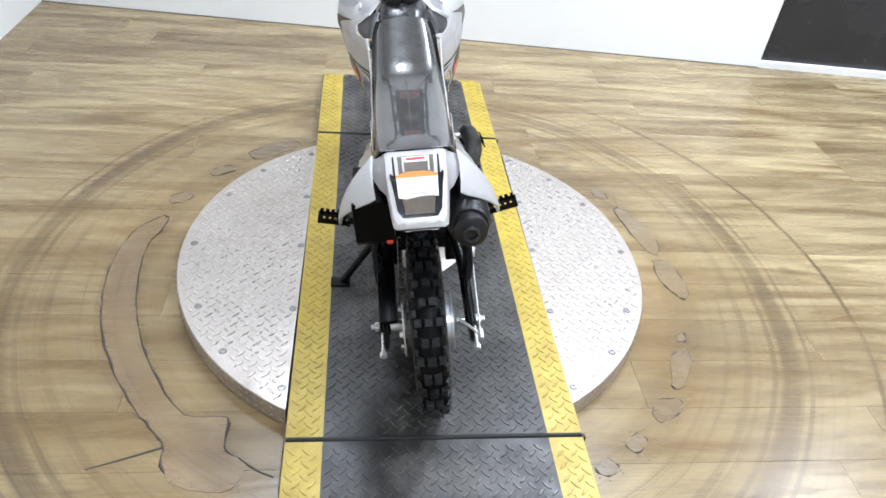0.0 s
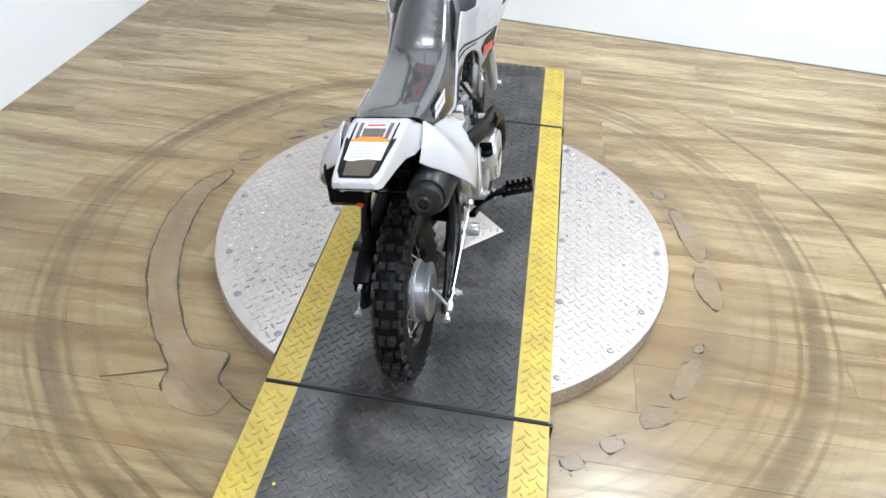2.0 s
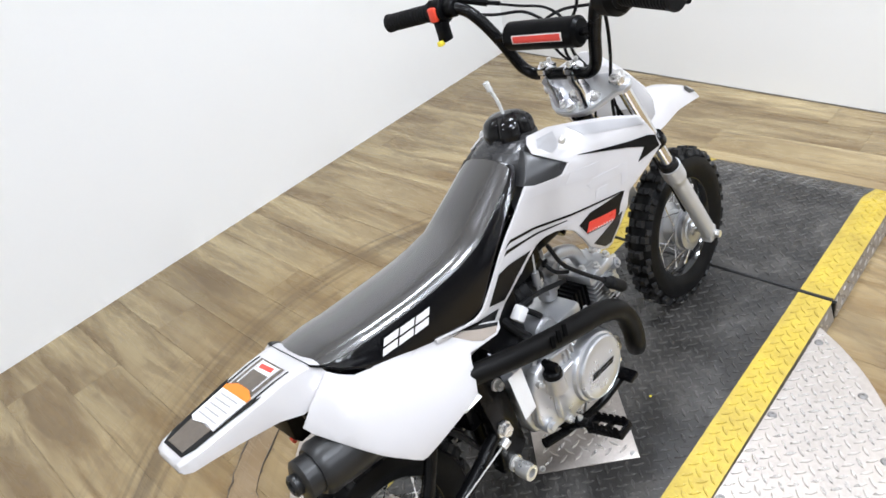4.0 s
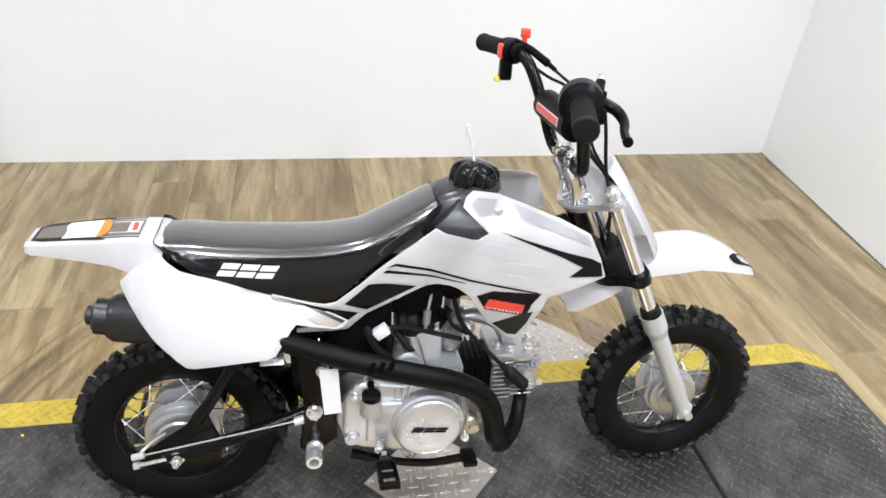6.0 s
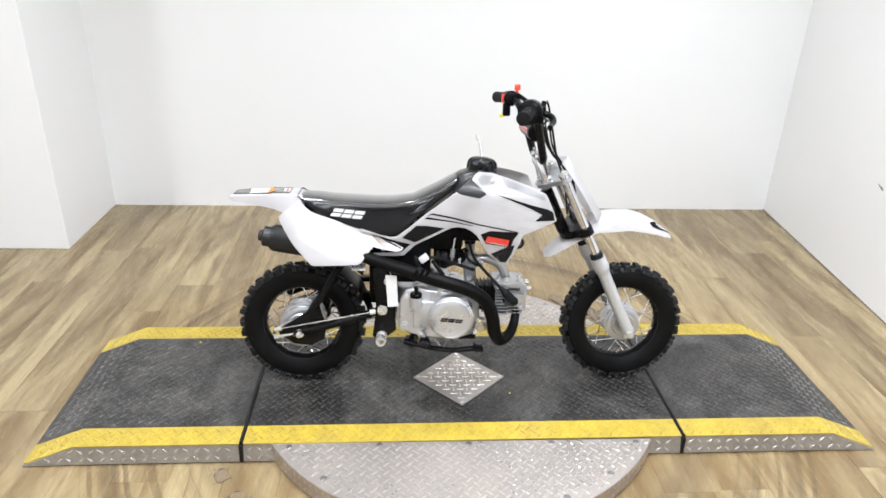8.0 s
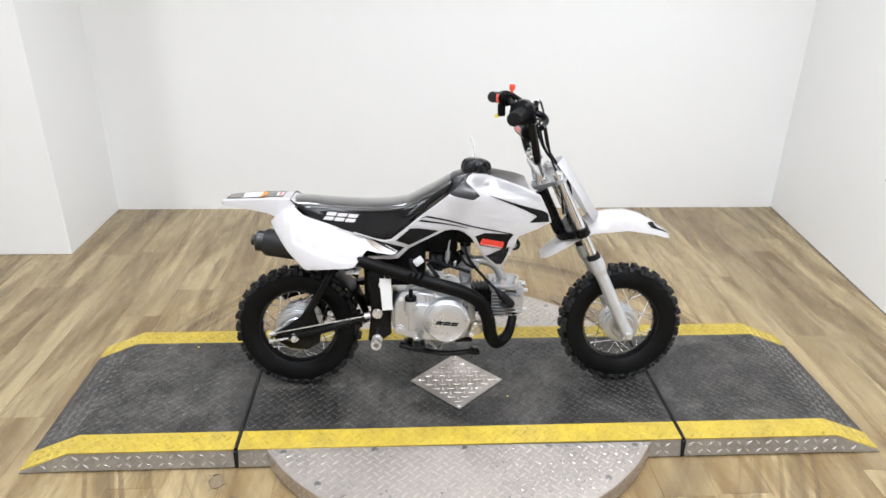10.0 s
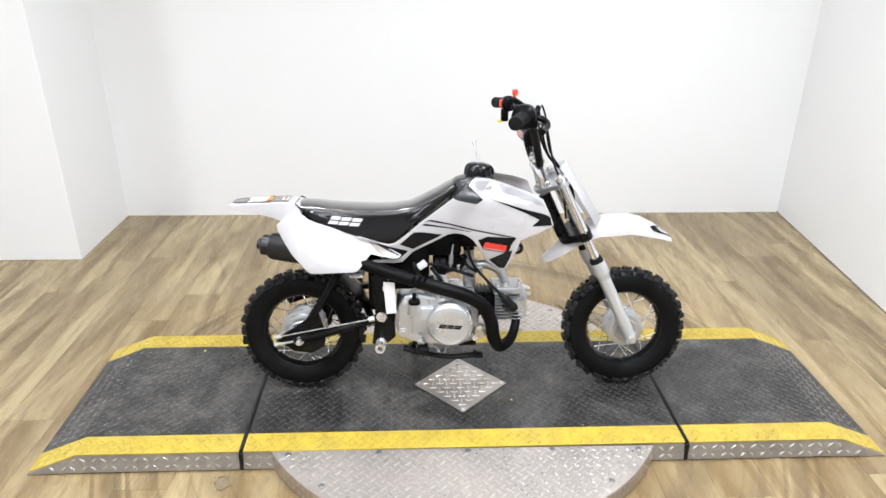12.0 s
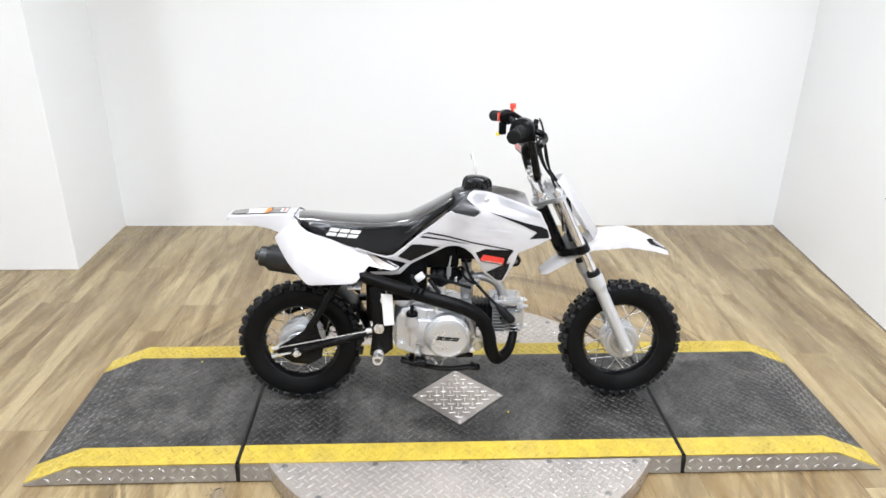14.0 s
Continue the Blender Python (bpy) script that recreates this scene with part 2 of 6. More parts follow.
M_SEAT = worn("seat_vinyl", (0.0025, 0.0025, 0.003), (0.005, 0.005, 0.0056), 0.14, 0, 0, 10, 340, 0.6, 0.12, 0.08, spec=0.30)
M_SEATTOP = worn("grey_seat_vinyl", (0.040, 0.038, 0.037), (0.026, 0.025, 0.025), 0.22, 0, 1.0, 7, 420, 0.7, 0.12, 0.08)
M_WHITE = translucent(worn("white_plastic", (0.64, 0.62, 0.618), (0.595, 0.576, 0.574), 0.24, 0, 0.5, 5, 300, 0.4, 0.03, 0.08), 0.36)
M_PLATE = translucent(worn("thin_white_plastic", (0.70, 0.69, 0.69), (0.65, 0.64, 0.64), 0.3, 0, 0.1, 5, 300, 0.4, 0.03, 0.08), 0.6)
M_BLACKPL = worn("black_plastic", (0.0018, 0.0018, 0.0021), (0.0045, 0.0045, 0.0048), 0.34, 0, 0, 12, 220, 0.6, 0.08, 0.15, spec=0.08)
M_TANK = worn("tank_plastic", (0.018, 0.018, 0.019), (0.03, 0.03, 0.031), 0.3, 0, 0, 12, 260, 0.6, 0.1, 0.12)
M_FRAME = worn("black_gloss_paint", (0.0022, 0.0022, 0.0025), (0.0048, 0.0048, 0.005), 0.25, 0, 0, 10, 200, 0.5, 0.04, 0.12, spec=0.16)
M_RIM = worn("black_rim_paint", (0.005, 0.005, 0.0055), (0.009, 0.009, 0.0095), 0.16, 0, 0, 10, 200, 0.5, 0.03, 0.08, spec=0.5)
M_EXH = worn("satin_black_exhaust", (0.0025, 0.0024, 0.0024), (0.0065, 0.006, 0.0056), 0.40, 0.1, 0, 11, 240, 0.6, 0.06, 0.15, spec=0.09)
M_MUF = worn("satin_black_muffler", (0.010, 0.010, 0.0105), (0.018, 0.0175, 0.017), 0.36, 0.1, 0, 11, 240, 0.6, 0.04, 0.12, spec=0.4)
M_CAST = worn("cast_aluminium", (0.54, 0.545, 0.555), (0.42, 0.42, 0.43), 0.34, 0.8, 0, 12, 300, 0.6, 0.03, 0.12)
M_CASTD = worn("rough_cast_aluminium", (0.38, 0.38, 0.385), (0.24, 0.24, 0.243), 0.5, 0.7, 0, 18, 260, 0.7, 0.2, 0.15)
M_COVER = worn("machined_cover", (0.57, 0.575, 0.585), (0.48, 0.48, 0.49), 0.30, 0.75, 0, 16, 380, 0.4, 0.0, 0.08)
M_CHROME = worn("chrome", (0.78, 0.78, 0.8), (0.68, 0.68, 0.7), 0.12, 1, 0, 20, 300, 0.4, 0.02, 0.08)
M_DULL = worn("dull_steel", (0.30, 0.29, 0.28), (0.2, 0.19, 0.18), 0.35, 0.9, 0, 25, 300, 0.5, 0.06, 0.12)
M_STEEL = worn("zinc_steel", (0.72, 0.71, 0.69), (0.55, 0.54, 0.52), 0.30, 0.75, 0, 25, 300, 0.5, 0.06, 0.12)
M_FORK = worn("silver_fork_paint", (0.5, 0.5, 0.5), (0.42, 0.42, 0.42), 0.38, 0.4, 0, 12, 300, 0.5, 0.05, 0.1)
M_BRASS = worn("yellow_zinc", (0.52, 0.47, 0.36), (0.42, 0.38, 0.30), 0.32, 0.8, 0, 25, 260, 0.5, 0.06, 0.1)
M_DECBLK = worn("black_decal", (0.004, 0.004, 0.0045), (0.008, 0.008, 0.0085), 0.25, 0, 0.0, 9, 200, 0.5, 0.02, 0.08, spec=0.16)
M_DECGREY = translucent(worn("pale_grey_decal", (0.62, 0.605, 0.61), (0.66, 0.645, 0.65), 0.26, 0, 0.1, 9, 200, 0.6, 0.02, 0.08), 0.4)
M_DECMID = translucent(worn("mid_grey_decal", (0.39, 0.384, 0.39), (0.47, 0.463, 0.47), 0.4, 0, 0, 9, 200, 0.6, 0.02, 0.08), 0.4)
M_BEIGEWEDGE = worn("beige_wedge", (0.24, 0.20, 0.165), (0.16, 0.135, 0.112), 0.25, 0, 0.1, 14, 200, 0.6, 0.02, 0.06)
M_DECDG = worn("grey_decal", (0.27, 0.26, 0.255), (0.36, 0.35, 0.34), 0.24, 0, 0.3, 9, 200, 0.6, 0.02, 0.08)
M_DECSMOKE = worn("smoke_decal", (0.10, 0.078, 0.058), (0.04, 0.033, 0.027), 0.16, 0, 0.5, 26, 200, 0.8, 0.02, 0.05)
M_RED = worn("red_decal", (0.62, 0.045, 0.03), (0.5, 0.035, 0.025), 0.3, 0, 0.2, 9, 200, 0.5, 0.02, 0.08)
M_REDPL = worn("red_plastic", (0.75, 0.06, 0.025), (0.6, 0.045, 0.02), 0.35, 0, 0.1, 9, 200, 0.5, 0.02, 0.1)
M_YELPL = worn("yellow_plastic", (0.8, 0.65, 0.05), (0.7, 0.55, 0.04), 0.4, 0, 0, 9, 200, 0.5, 0.02, 0.1)
M_ORANGE = worn("orange_decal", (0.62, 0.18, 0.012), (0.50, 0.14, 0.01), 0.4, 0, 0, 9, 200, 0.5, 0.02, 0.1)
M_PAPER = worn("white_label", (0.66, 0.65, 0.64), (0.60, 0.59, 0.58), 0.5, 0, 0, 20, 200, 0.5, 0.03, 0.1)
M_INK = worn("pale_print", (0.30, 0.29, 0.285), (0.4, 0.39, 0.38), 0.5, 0, 0, 20, 200, 0.5, 0.0, 0.1)
M_DARKDOOR = worn("dark_panel", (0.022, 0.022, 0.025), (0.04, 0.04, 0.044), 0.3, 0, 0, 2.5, 90, 0.7, 0.06, 0.2)
M_TRIM = worn("white_trim", (0.78, 0.78, 0.77), (0.7, 0.7, 0.69), 0.4, 0, 0, 6, 200, 0.4, 0.03, 0.1)
M_HOSE = base_mat("clear_hose", (0.85, 0.86, 0.86), 0.15)
M_HOSE.node_tree.nodes["Principled BSDF"].inputs["Transmission Weight"].default_value = 0.55
M_GLOW = base_mat("lamp_diffuser", (0.9, 0.9, 0.9), 0.5)
M_GLOW.node_tree.nodes["Principled BSDF"].inputs["Emission Color"].default_value = (1, 0.98, 0.95, 1)
M_GLOW.node_tree.nodes["Principled BSDF"].inputs["Emission Strength"].default_value = 6.0


# ---- mesh helpers ----
def part(name, bm, mat, parent=None, label="", smooth=35):
    me = bpy.data.meshes.new(name)
    bmesh.ops.recalc_face_normals(bm, faces=bm.faces)
    bm.to_mesh(me)
    bm.free()
    me.materials.append(mat)
    if smooth:
        me.polygons.foreach_set("use_smooth", [True] * len(me.polygons))
        me.set_sharp_from_angle(angle=radians(smooth))
    ob = new(name, me)
    if parent is not None:
        ob.parent = parent
    if label:
        ob["label"] = label
    return ob


def joined(*bms):
    """Several bmeshes of one part in one."""
    out = bmesh.new()
    for b in bms:
        me = bpy.data.meshes.new("join")
        b.to_mesh(me)
        b.free()
        out.from_mesh(me)
        bpy.data.meshes.remove(me)
    return out


def moved(bm, m):
    bmesh.ops.transform(bm, matrix=m, verts=bm.verts)
    return bm


def box(x0, x1, y0, y1, z0, z1, bevel=0.0, seg=2):
    bm = bmesh.new()
    bmesh.ops.create_cube(bm, size=1)
    for v in bm.verts:
        v.co = Vector((x0 + (v.co.x + 0.5) * (x1 - x0), y0 + (v.co.y + 0.5) * (y1 - y0), z0 + (v.co.z + 0.5) * (z1 - z0)))
    if bevel:
        bmesh.ops.bevel(bm, geom=bm.edges[:], offset=bevel, segments=seg, affect="EDGES", profile=0.5)
    return bm


def spline(pts, steps):
    """Catmull-Rom through the points."""
    p = [Vector(a) for a in pts]
    if len(p) < 3 or steps < 2:
        return p
    p = [p[0] * 2 - p[1]] + p + [p[-1] * 2 - p[-2]]
    out = []
    for i in range(1, len(p) - 2):
        a, b, c, d = p[i - 1], p[i], p[i + 1], p[i + 2]
        for k in range(steps):
            t = k / steps
            out.append(0.5 * (2 * b + (c - a) * t + (2 * a - 5 * b + 4 * c - d) * t * t + (3 * b - a - 3 * c + d) * t ** 3))
    return out + [p[-2]]


def sweep(pts, r, n=10, steps=6, flat=1.0):
    """A tube along the points; r one radius or one for each given point."""
    line = spline(pts, steps)
    if isinstance(r, (int, float)):
        rad = [r] * len(line)
    else:
        rad = [float(v) for v in np.interp(np.linspace(0, len(r) - 1, len(line)), range(len(r)), r)]
    bm = bmesh.new()
    t0 = (line[1] - line[0]).normalized()
    u = t0.orthogonal().normalized()
    rings = []
    for i, p in enumerate(line):
        t = (line[min(i + 1, len(line) - 1)] - line[max(i - 1, 0)]).normalized()
        u = (u - t * u.dot(t)).normalized()
        w = t.cross(u)
        rings.append([bm.verts.new(p + rad[i] * (math.cos(2 * math.pi * k / n) * u + flat * math.sin(2 * math.pi * k / n) * w)) for k in range(n)])
    for a, b in zip(rings, rings[1:]):
        for k in range(n):
            bm.faces.new((a[k], a[(k + 1) % n], b[(k + 1) % n], b[k]))
    bm.faces.new(rings[0][::-1])
    bm.faces.new(rings[-1])
    return bm


def rod(a, b, r, n=12, r2=None):
    return sweep([a, b], [r, r if r2 is None else r2], n, 1)


def lathe(profile, n=40, axis="X", centre=(0, 0, 0)):
    """Turns (radius, offset along the axis) points round an axis."""
    bm = bmesh.new()
    rings = []
    for k in range(n):
        a = 2 * math.pi * k / n
        ring = []
        for r, h in profile:
            c, s = r * math.cos(a), r * math.sin(a)
            co = {"X": (h, c, s), "Y": (s, h, c), "Z": (c, s, h)}[axis]
            ring.append(bm.verts.new(Vector(co) + Vector(centre)))
        rings.append(ring)
    m = len(profile)
    for k in range(n):
        a, b = rings[k], rings[(k + 1) % n]
        for i in range(m - 1):
            bm.faces.new((a[i], b[i], b[i + 1], a[i + 1]))
    bmesh.ops.remove_doubles(bm, verts=bm.verts, dist=1e-6)
    return bm


def prism(outline, x0, x1, bevel=0.0, seg=2):
    """A (y, z) outline between two x."""
    bm = bmesh.new()
    f = bm.faces.new([bm.verts.new((x0, y, z)) for y, z in outline])
    ext = bmesh.ops.extrude_face_region(bm, geom=[f])
    bmesh.ops.translate(bm, vec=(x1 - x0, 0, 0), verts=[v for v in ext["geom"] if isinstance(v, bmesh.types.BMVert)])
    if bevel:
        es = [e for e in bm.edges if all(abs(v.co.x - x1) < 1e-6 for v in e.verts) or all(abs(v.co.x - x0) < 1e-6 for v in e.verts)]
        bmesh.ops.bevel(bm, geom=es, offset=bevel, segments=seg, affect="EDGES", profile=0.5)
    return bm


def sheet(outline, f, thick=0.003, lift=0.0, cell=0.025, side=1, bevel=0.0):
    """A curved panel: a (y, z) outline laid on the surface x = f(y, z), with thickness inwards."""
    bm = bmesh.new()
    bm.faces.new([bm.verts.new((0, y, z)) for y, z in outline])
    ys, zs = [p[0] for p in outline], [p[1] for p in outline]
    for k in range(1, int((max(ys) - min(ys)) / cell) + 1):
        bmesh.ops.bisect_plane(bm, geom=bm.verts[:] + bm.edges[:] + bm.faces[:], plane_co=(0, min(ys) + k * cell, 0), plane_no=(0, 1, 0))
    for k in range(1, int((max(zs) - min(zs)) / cell) + 1):
        bmesh.ops.bisect_plane(bm, geom=bm.verts[:] + bm.edges[:] + bm.faces[:], plane_co=(0, 0, min(zs) + k * cell), plane_no=(0, 0, 1))
    bmesh.ops.triangulate(bm, faces=bm.faces[:], ngon_method="EAR_CLIP")
    for v in bm.verts:
        v.co.x = side * (f(v.co.y, v.co.z) + lift)
    rim = [e for e in bm.edges if e.is_boundary]
    ext = bmesh.ops.extrude_face_region(bm, geom=bm.faces[:])
    inner = [v for v in ext["geom"] if isinstance(v, bmesh.types.BMVert)]
    bmesh.ops.translate(bm, vec=(-side * thick, 0, 0), verts=inner)
    if bevel:
        rim = [e for e in rim if e.is_valid]
        bmesh.ops.bevel(bm, geom=rim, offset=bevel, segments=2, affect="EDGES", profile=0.5)
    return bm


def loft(sections):
    """Closed rings of equal length, in order, capped."""
    bm = bmesh.new()
    rings = [[bm.verts.new(p) for p in s] for s in sections]
    n = len(rings[0])
    for a, b in zip(rings, rings[1:]):
        for k in range(n):
            bm.faces.new((a[k], a[(k + 1) % n], b[(k + 1) % n], b[k]))
    bm.faces.new(rings[0][::-1])
    bm.faces.new(rings[-1])
    return bm


def thing(name, label, category, m=None, group="", kind=""):
    ob = new(name)
    ob.empty_display_size = 0.1
    if m is not None:
        ob.matrix_basis = m
    return tagged(ob, label, category, group, kind)


# ---- room ----
WX, NY, SLOPE = -1.675, 1.905, -0.09
PX, PY = -1.10, -1.712
EX, SY = 4.3, -3.7
DARK_X = 1.80


def north(x):
    return NY + SLOPE * (x - WX)


tagged(part("wall_west", box(WX - 0.12, WX, PY - 0.1, NY + 0.12, 0, CEIL), M_WALL, smooth=0), "plain white painted wall behind the motorcycle display", "wall", kind="structure")
tagged(part("wall_southwest", box(WX - 0.12, PX, SY - 0.12, PY, 0, CEIL, 0.004, 2), M_WALL, smooth=0), "white painted wall block jutting into the room", "wall", kind="structure")
tagged(part("wall_south", box(PX, EX + 0.12, SY - 0.12, SY, 0, CEIL), M_WALL, smooth=0), "plain white wall closing the room", "wall", kind="structure")
tagged(part("wall_east", box(EX, EX + 0.12, SY, north(EX), 0, CEIL), M_WALL, smooth=0), "plain white wall closing the room", "wall", kind="structure")


def slanted(x0, x1, z0, z1, out=0.0, deep=0.12):
    """A piece of the north wall, which runs slightly askew."""
    bm = bmesh.new()
    vs = []
    for z in (z0, z1):
        for x, d in ((x0, -out), (x1, -out), (x1, deep), (x0, deep)):
            vs.append(bm.verts.new((x, north(x) + d, z)))
    for a in ((0, 1, 2, 3), (4, 5, 6, 7), (0, 1, 5, 4), (1, 2, 6, 5), (2, 3, 7, 6), (3, 0, 4, 7)):
        bm.faces.new([vs[i] for i in a])
    return bm


def room_slab(z0, z1):
    """A slab over the room's plan, with the skewed north side."""
    plan = [(WX - 0.12, SY - 0.12), (EX + 0.12, SY - 0.12), (EX + 0.12, north(EX + 0.12) + 0.12), (WX - 0.12, north(WX - 0.12) + 0.12)]
    bm = bmesh.new()
    lo, hi = [bm.verts.new((x, y, z0)) for x, y in plan], [bm.verts.new((x, y, z1)) for x, y in plan]
    bm.faces.new(lo[::-1])
    bm.faces.new(hi)
    for q in range(4):
        bm.faces.new((lo[q], lo[(q + 1) % 4], hi[(q + 1) % 4], hi[q]))
    return bm


tagged(part("wall_north", slanted(WX, DARK_X, 0, CEIL), M_WALL, smooth=0), "white painted wall with small scuffs near the floor", "wall", kind="structure")
tagged(part("wall_north_dark", slanted(DARK_X, EX, 0.03, CEIL, -0.03), M_DARKDOOR, smooth=0), "dark charcoal panelled wall section beside the white wall", "wall", kind="structure")
tagged(part("trim", slanted(DARK_X, EX, 0, 0.03, 0.0), M_TRIM, smooth=0), "thin white sill strip under the dark wall panel", "trim", kind="structure")
tagged(part("ceiling", room_slab(CEIL, CEIL + 0.1), M_CEIL, smooth=0), "plain white ceiling with square light panels", "ceiling", kind="structure")

# grey-brown strip painting in the thin shadow gap at the wall's foot
tagged(part("trim", slanted(WX, DARK_X, 0, 0.0045, 0.003, 0.0), M_WALLGAP, smooth=0), "thin dark strip for the shadow gap between the white wall and the floor", "trim", kind="structure")

# small scuffs on the north wall
for sx, sz, w, h in ((-0.72, 0.48, 0.06, 0.012), (-0.62, 0.55, 0.012, 0.012)):
    bm = sweep([(sx, 0, sz + h), (sx + w * 0.5, 0, sz), (sx + w, 0, sz - h)], [0.001, 0.006, 0.001], 8, 4)
    moved(bm, Matrix.Translation((0, north(sx + w / 2) - 0.0005, 0)) @ Matrix.Diagonal((1, 0.15, 1, 1)))
    tagged(part("wall_scuff", bm, M_DECDG), "small grey scuff mark on the white wall", "scuff mark")


def ceiling_light(x, y):
    ob = thing("ceiling_light", "square white ceiling light panel, switched on", "ceiling light", pose(x, y, CEIL), "ceiling lights")
    s = 0.17
    rim = joined(box(-s - 0.02, s + 0.02, -s - 0.02, -s, -0.025, 0, 0.003), box(-s - 0.02, s + 0.02, s, s + 0.02, -0.025, 0, 0.003),
                 box(-s - 0.02, -s, -s, s, -0.025, 0, 0.003), box(s, s + 0.02, -s, s, -0.025, 0, 0.003))
    part("rim", rim, M_TRIM, ob)
    part("diffuser", box(-s, s, -s, s, -0.012, -0.004), M_GLOW, ob, "glowing white diffuser", 0)
    return ob


light_1 = ceiling_light(*LAMPS[0][:2])
for lx, ly, watts in LAMPS[1:]:
    copy_thing(light_1, pose(lx, ly, CEIL))
for lx, ly, watts in LAMPS:
    data = bpy.data.lights.new("ceiling_lamp", "AREA")
    data.shape, data.size, data.energy, data.color = "SQUARE", 0.33, watts, (0.862, 0.912, 1.0)
    data.spread = radians(142)
    lamp = new("ceiling_lamp", data)
    lamp.location = (lx, ly, CEIL - 0.03)


# ---- tread plate ----
def lug_mesh(bm, x, y, z, ang, half=0.0125, wide=0.0042, high=0.0022, up=(0, 0, 1)):
    """One raised lens-shaped lug."""
    c, s = math.cos(ang), math.sin(ang)
    n = Vector(up)
    ax = Vector((c, s, 0))
    ax = (ax - n * ax.dot(n)).normalized()
    ay = n.cross(ax)
    p = Vector((x, y, z))
    rim = [p + ax * (half * a) + ay * (wide * b) for a, b in ((-1, 0), (-0.5, -0.8), (0, -1), (0.5, -0.8), (1, 0), (0.5, 0.8), (0, 1), (-0.5, 0.8))]
    lo = [bm.verts.new(v - n * 0.0004) for v in rim]
    hi = [bm.verts.new(p + (v - p) * 0.62 + n * high) for v in rim]
    for q in range(8):
        bm.faces.new((lo[q], lo[(q + 1) % 8], hi[(q + 1) % 8], hi[q]))
    bm.faces.new(hi)


def lug_field(inside, x0, x1, y0, y1, pitch, top, **size):
    """Lugs on a grid set cornerwise, each pointing at the middle of the next; top(x, y) gives height and normal."""
    bm = bmesh.new()
    cx, cy = (x0 + x1) / 2, (y0 + y1) / 2
    n = int((abs(x1 - x0) + abs(y1 - y0)) / pitch) + 2
    for i in range(-n, n + 1):
        for j in range(-n, n + 1):
            x, y = cx + (i - j) * pitch * 0.70711, cy + (i + j) * pitch * 0.70711
            if x0 < x < x1 and y0 < y < y1 and inside(x, y):
                z, up = top(x, y)
                lug_mesh(bm, x, y, z, math.pi / 4 if (i + j) % 2 else -math.pi / 4, up=up, **size)
    return bm


HW, HL, TOP = 0.318, 0.643, 0.061
RAMP_TOE, RAMP_BREAK, STRIPE = 1.246, 1.103, 0.077
DISC_R, DISC_TOP = 0.642, 0.058
CX, CY, TURN = 0.014, 0.015, 0.38  # middle of the walkway, and its slight turn
DX, DY = 0.004, 0.010  # middle of the turntable
flat_top = lambda z: (lambda x, y: (z, (0, 0, 1)))


def disc_segment(side):
    """Half of the turntable beside the walkway."""
    bm = bmesh.new()
    a0 = math.acos((HW + 0.004 + side * (CX - DX)) / DISC_R)
    ring = [(DISC_R * math.cos(a) * side, DISC_R * math.sin(a)) for a in map(float, np.linspace(-a0, a0, 72))]
    lo = [bm.verts.new((x, y, 0.004)) for x, y in ring]
    mid = [bm.verts.new((x, y, DISC_TOP - 0.0025)) for x, y in ring]
    hi = [bm.verts.new((x * (1 - 0.003), y * (1 - 0.003), DISC_TOP)) for x, y in ring]
    for a, b in ((lo, mid), (mid, hi)):
        for k in range(len(ring) - 1):
            bm.faces.new((a[k], a[k + 1], b[k + 1], b[k]))
    bm.faces.new(hi)
    bm.faces.new(lo[::-1])
    bm.faces.new((lo[0], lo[-1], mid[-1], hi[-1], hi[0], mid[0]))
    return bm


SCREWS = ((0.61, 0.01), (0.553, -0.24), (0.335, -0.5), (0.332, -0.245), (0.332, 0.01), (0.553, 0.25), (0.335, 0.5), (0.332, 0.25), (0.47, -0.39), (0.47, 0.39))
turntable = thing("turntable", "round aluminium tread-plate turntable set on the vinyl floor", "turntable", pose(DX, DY, 0))
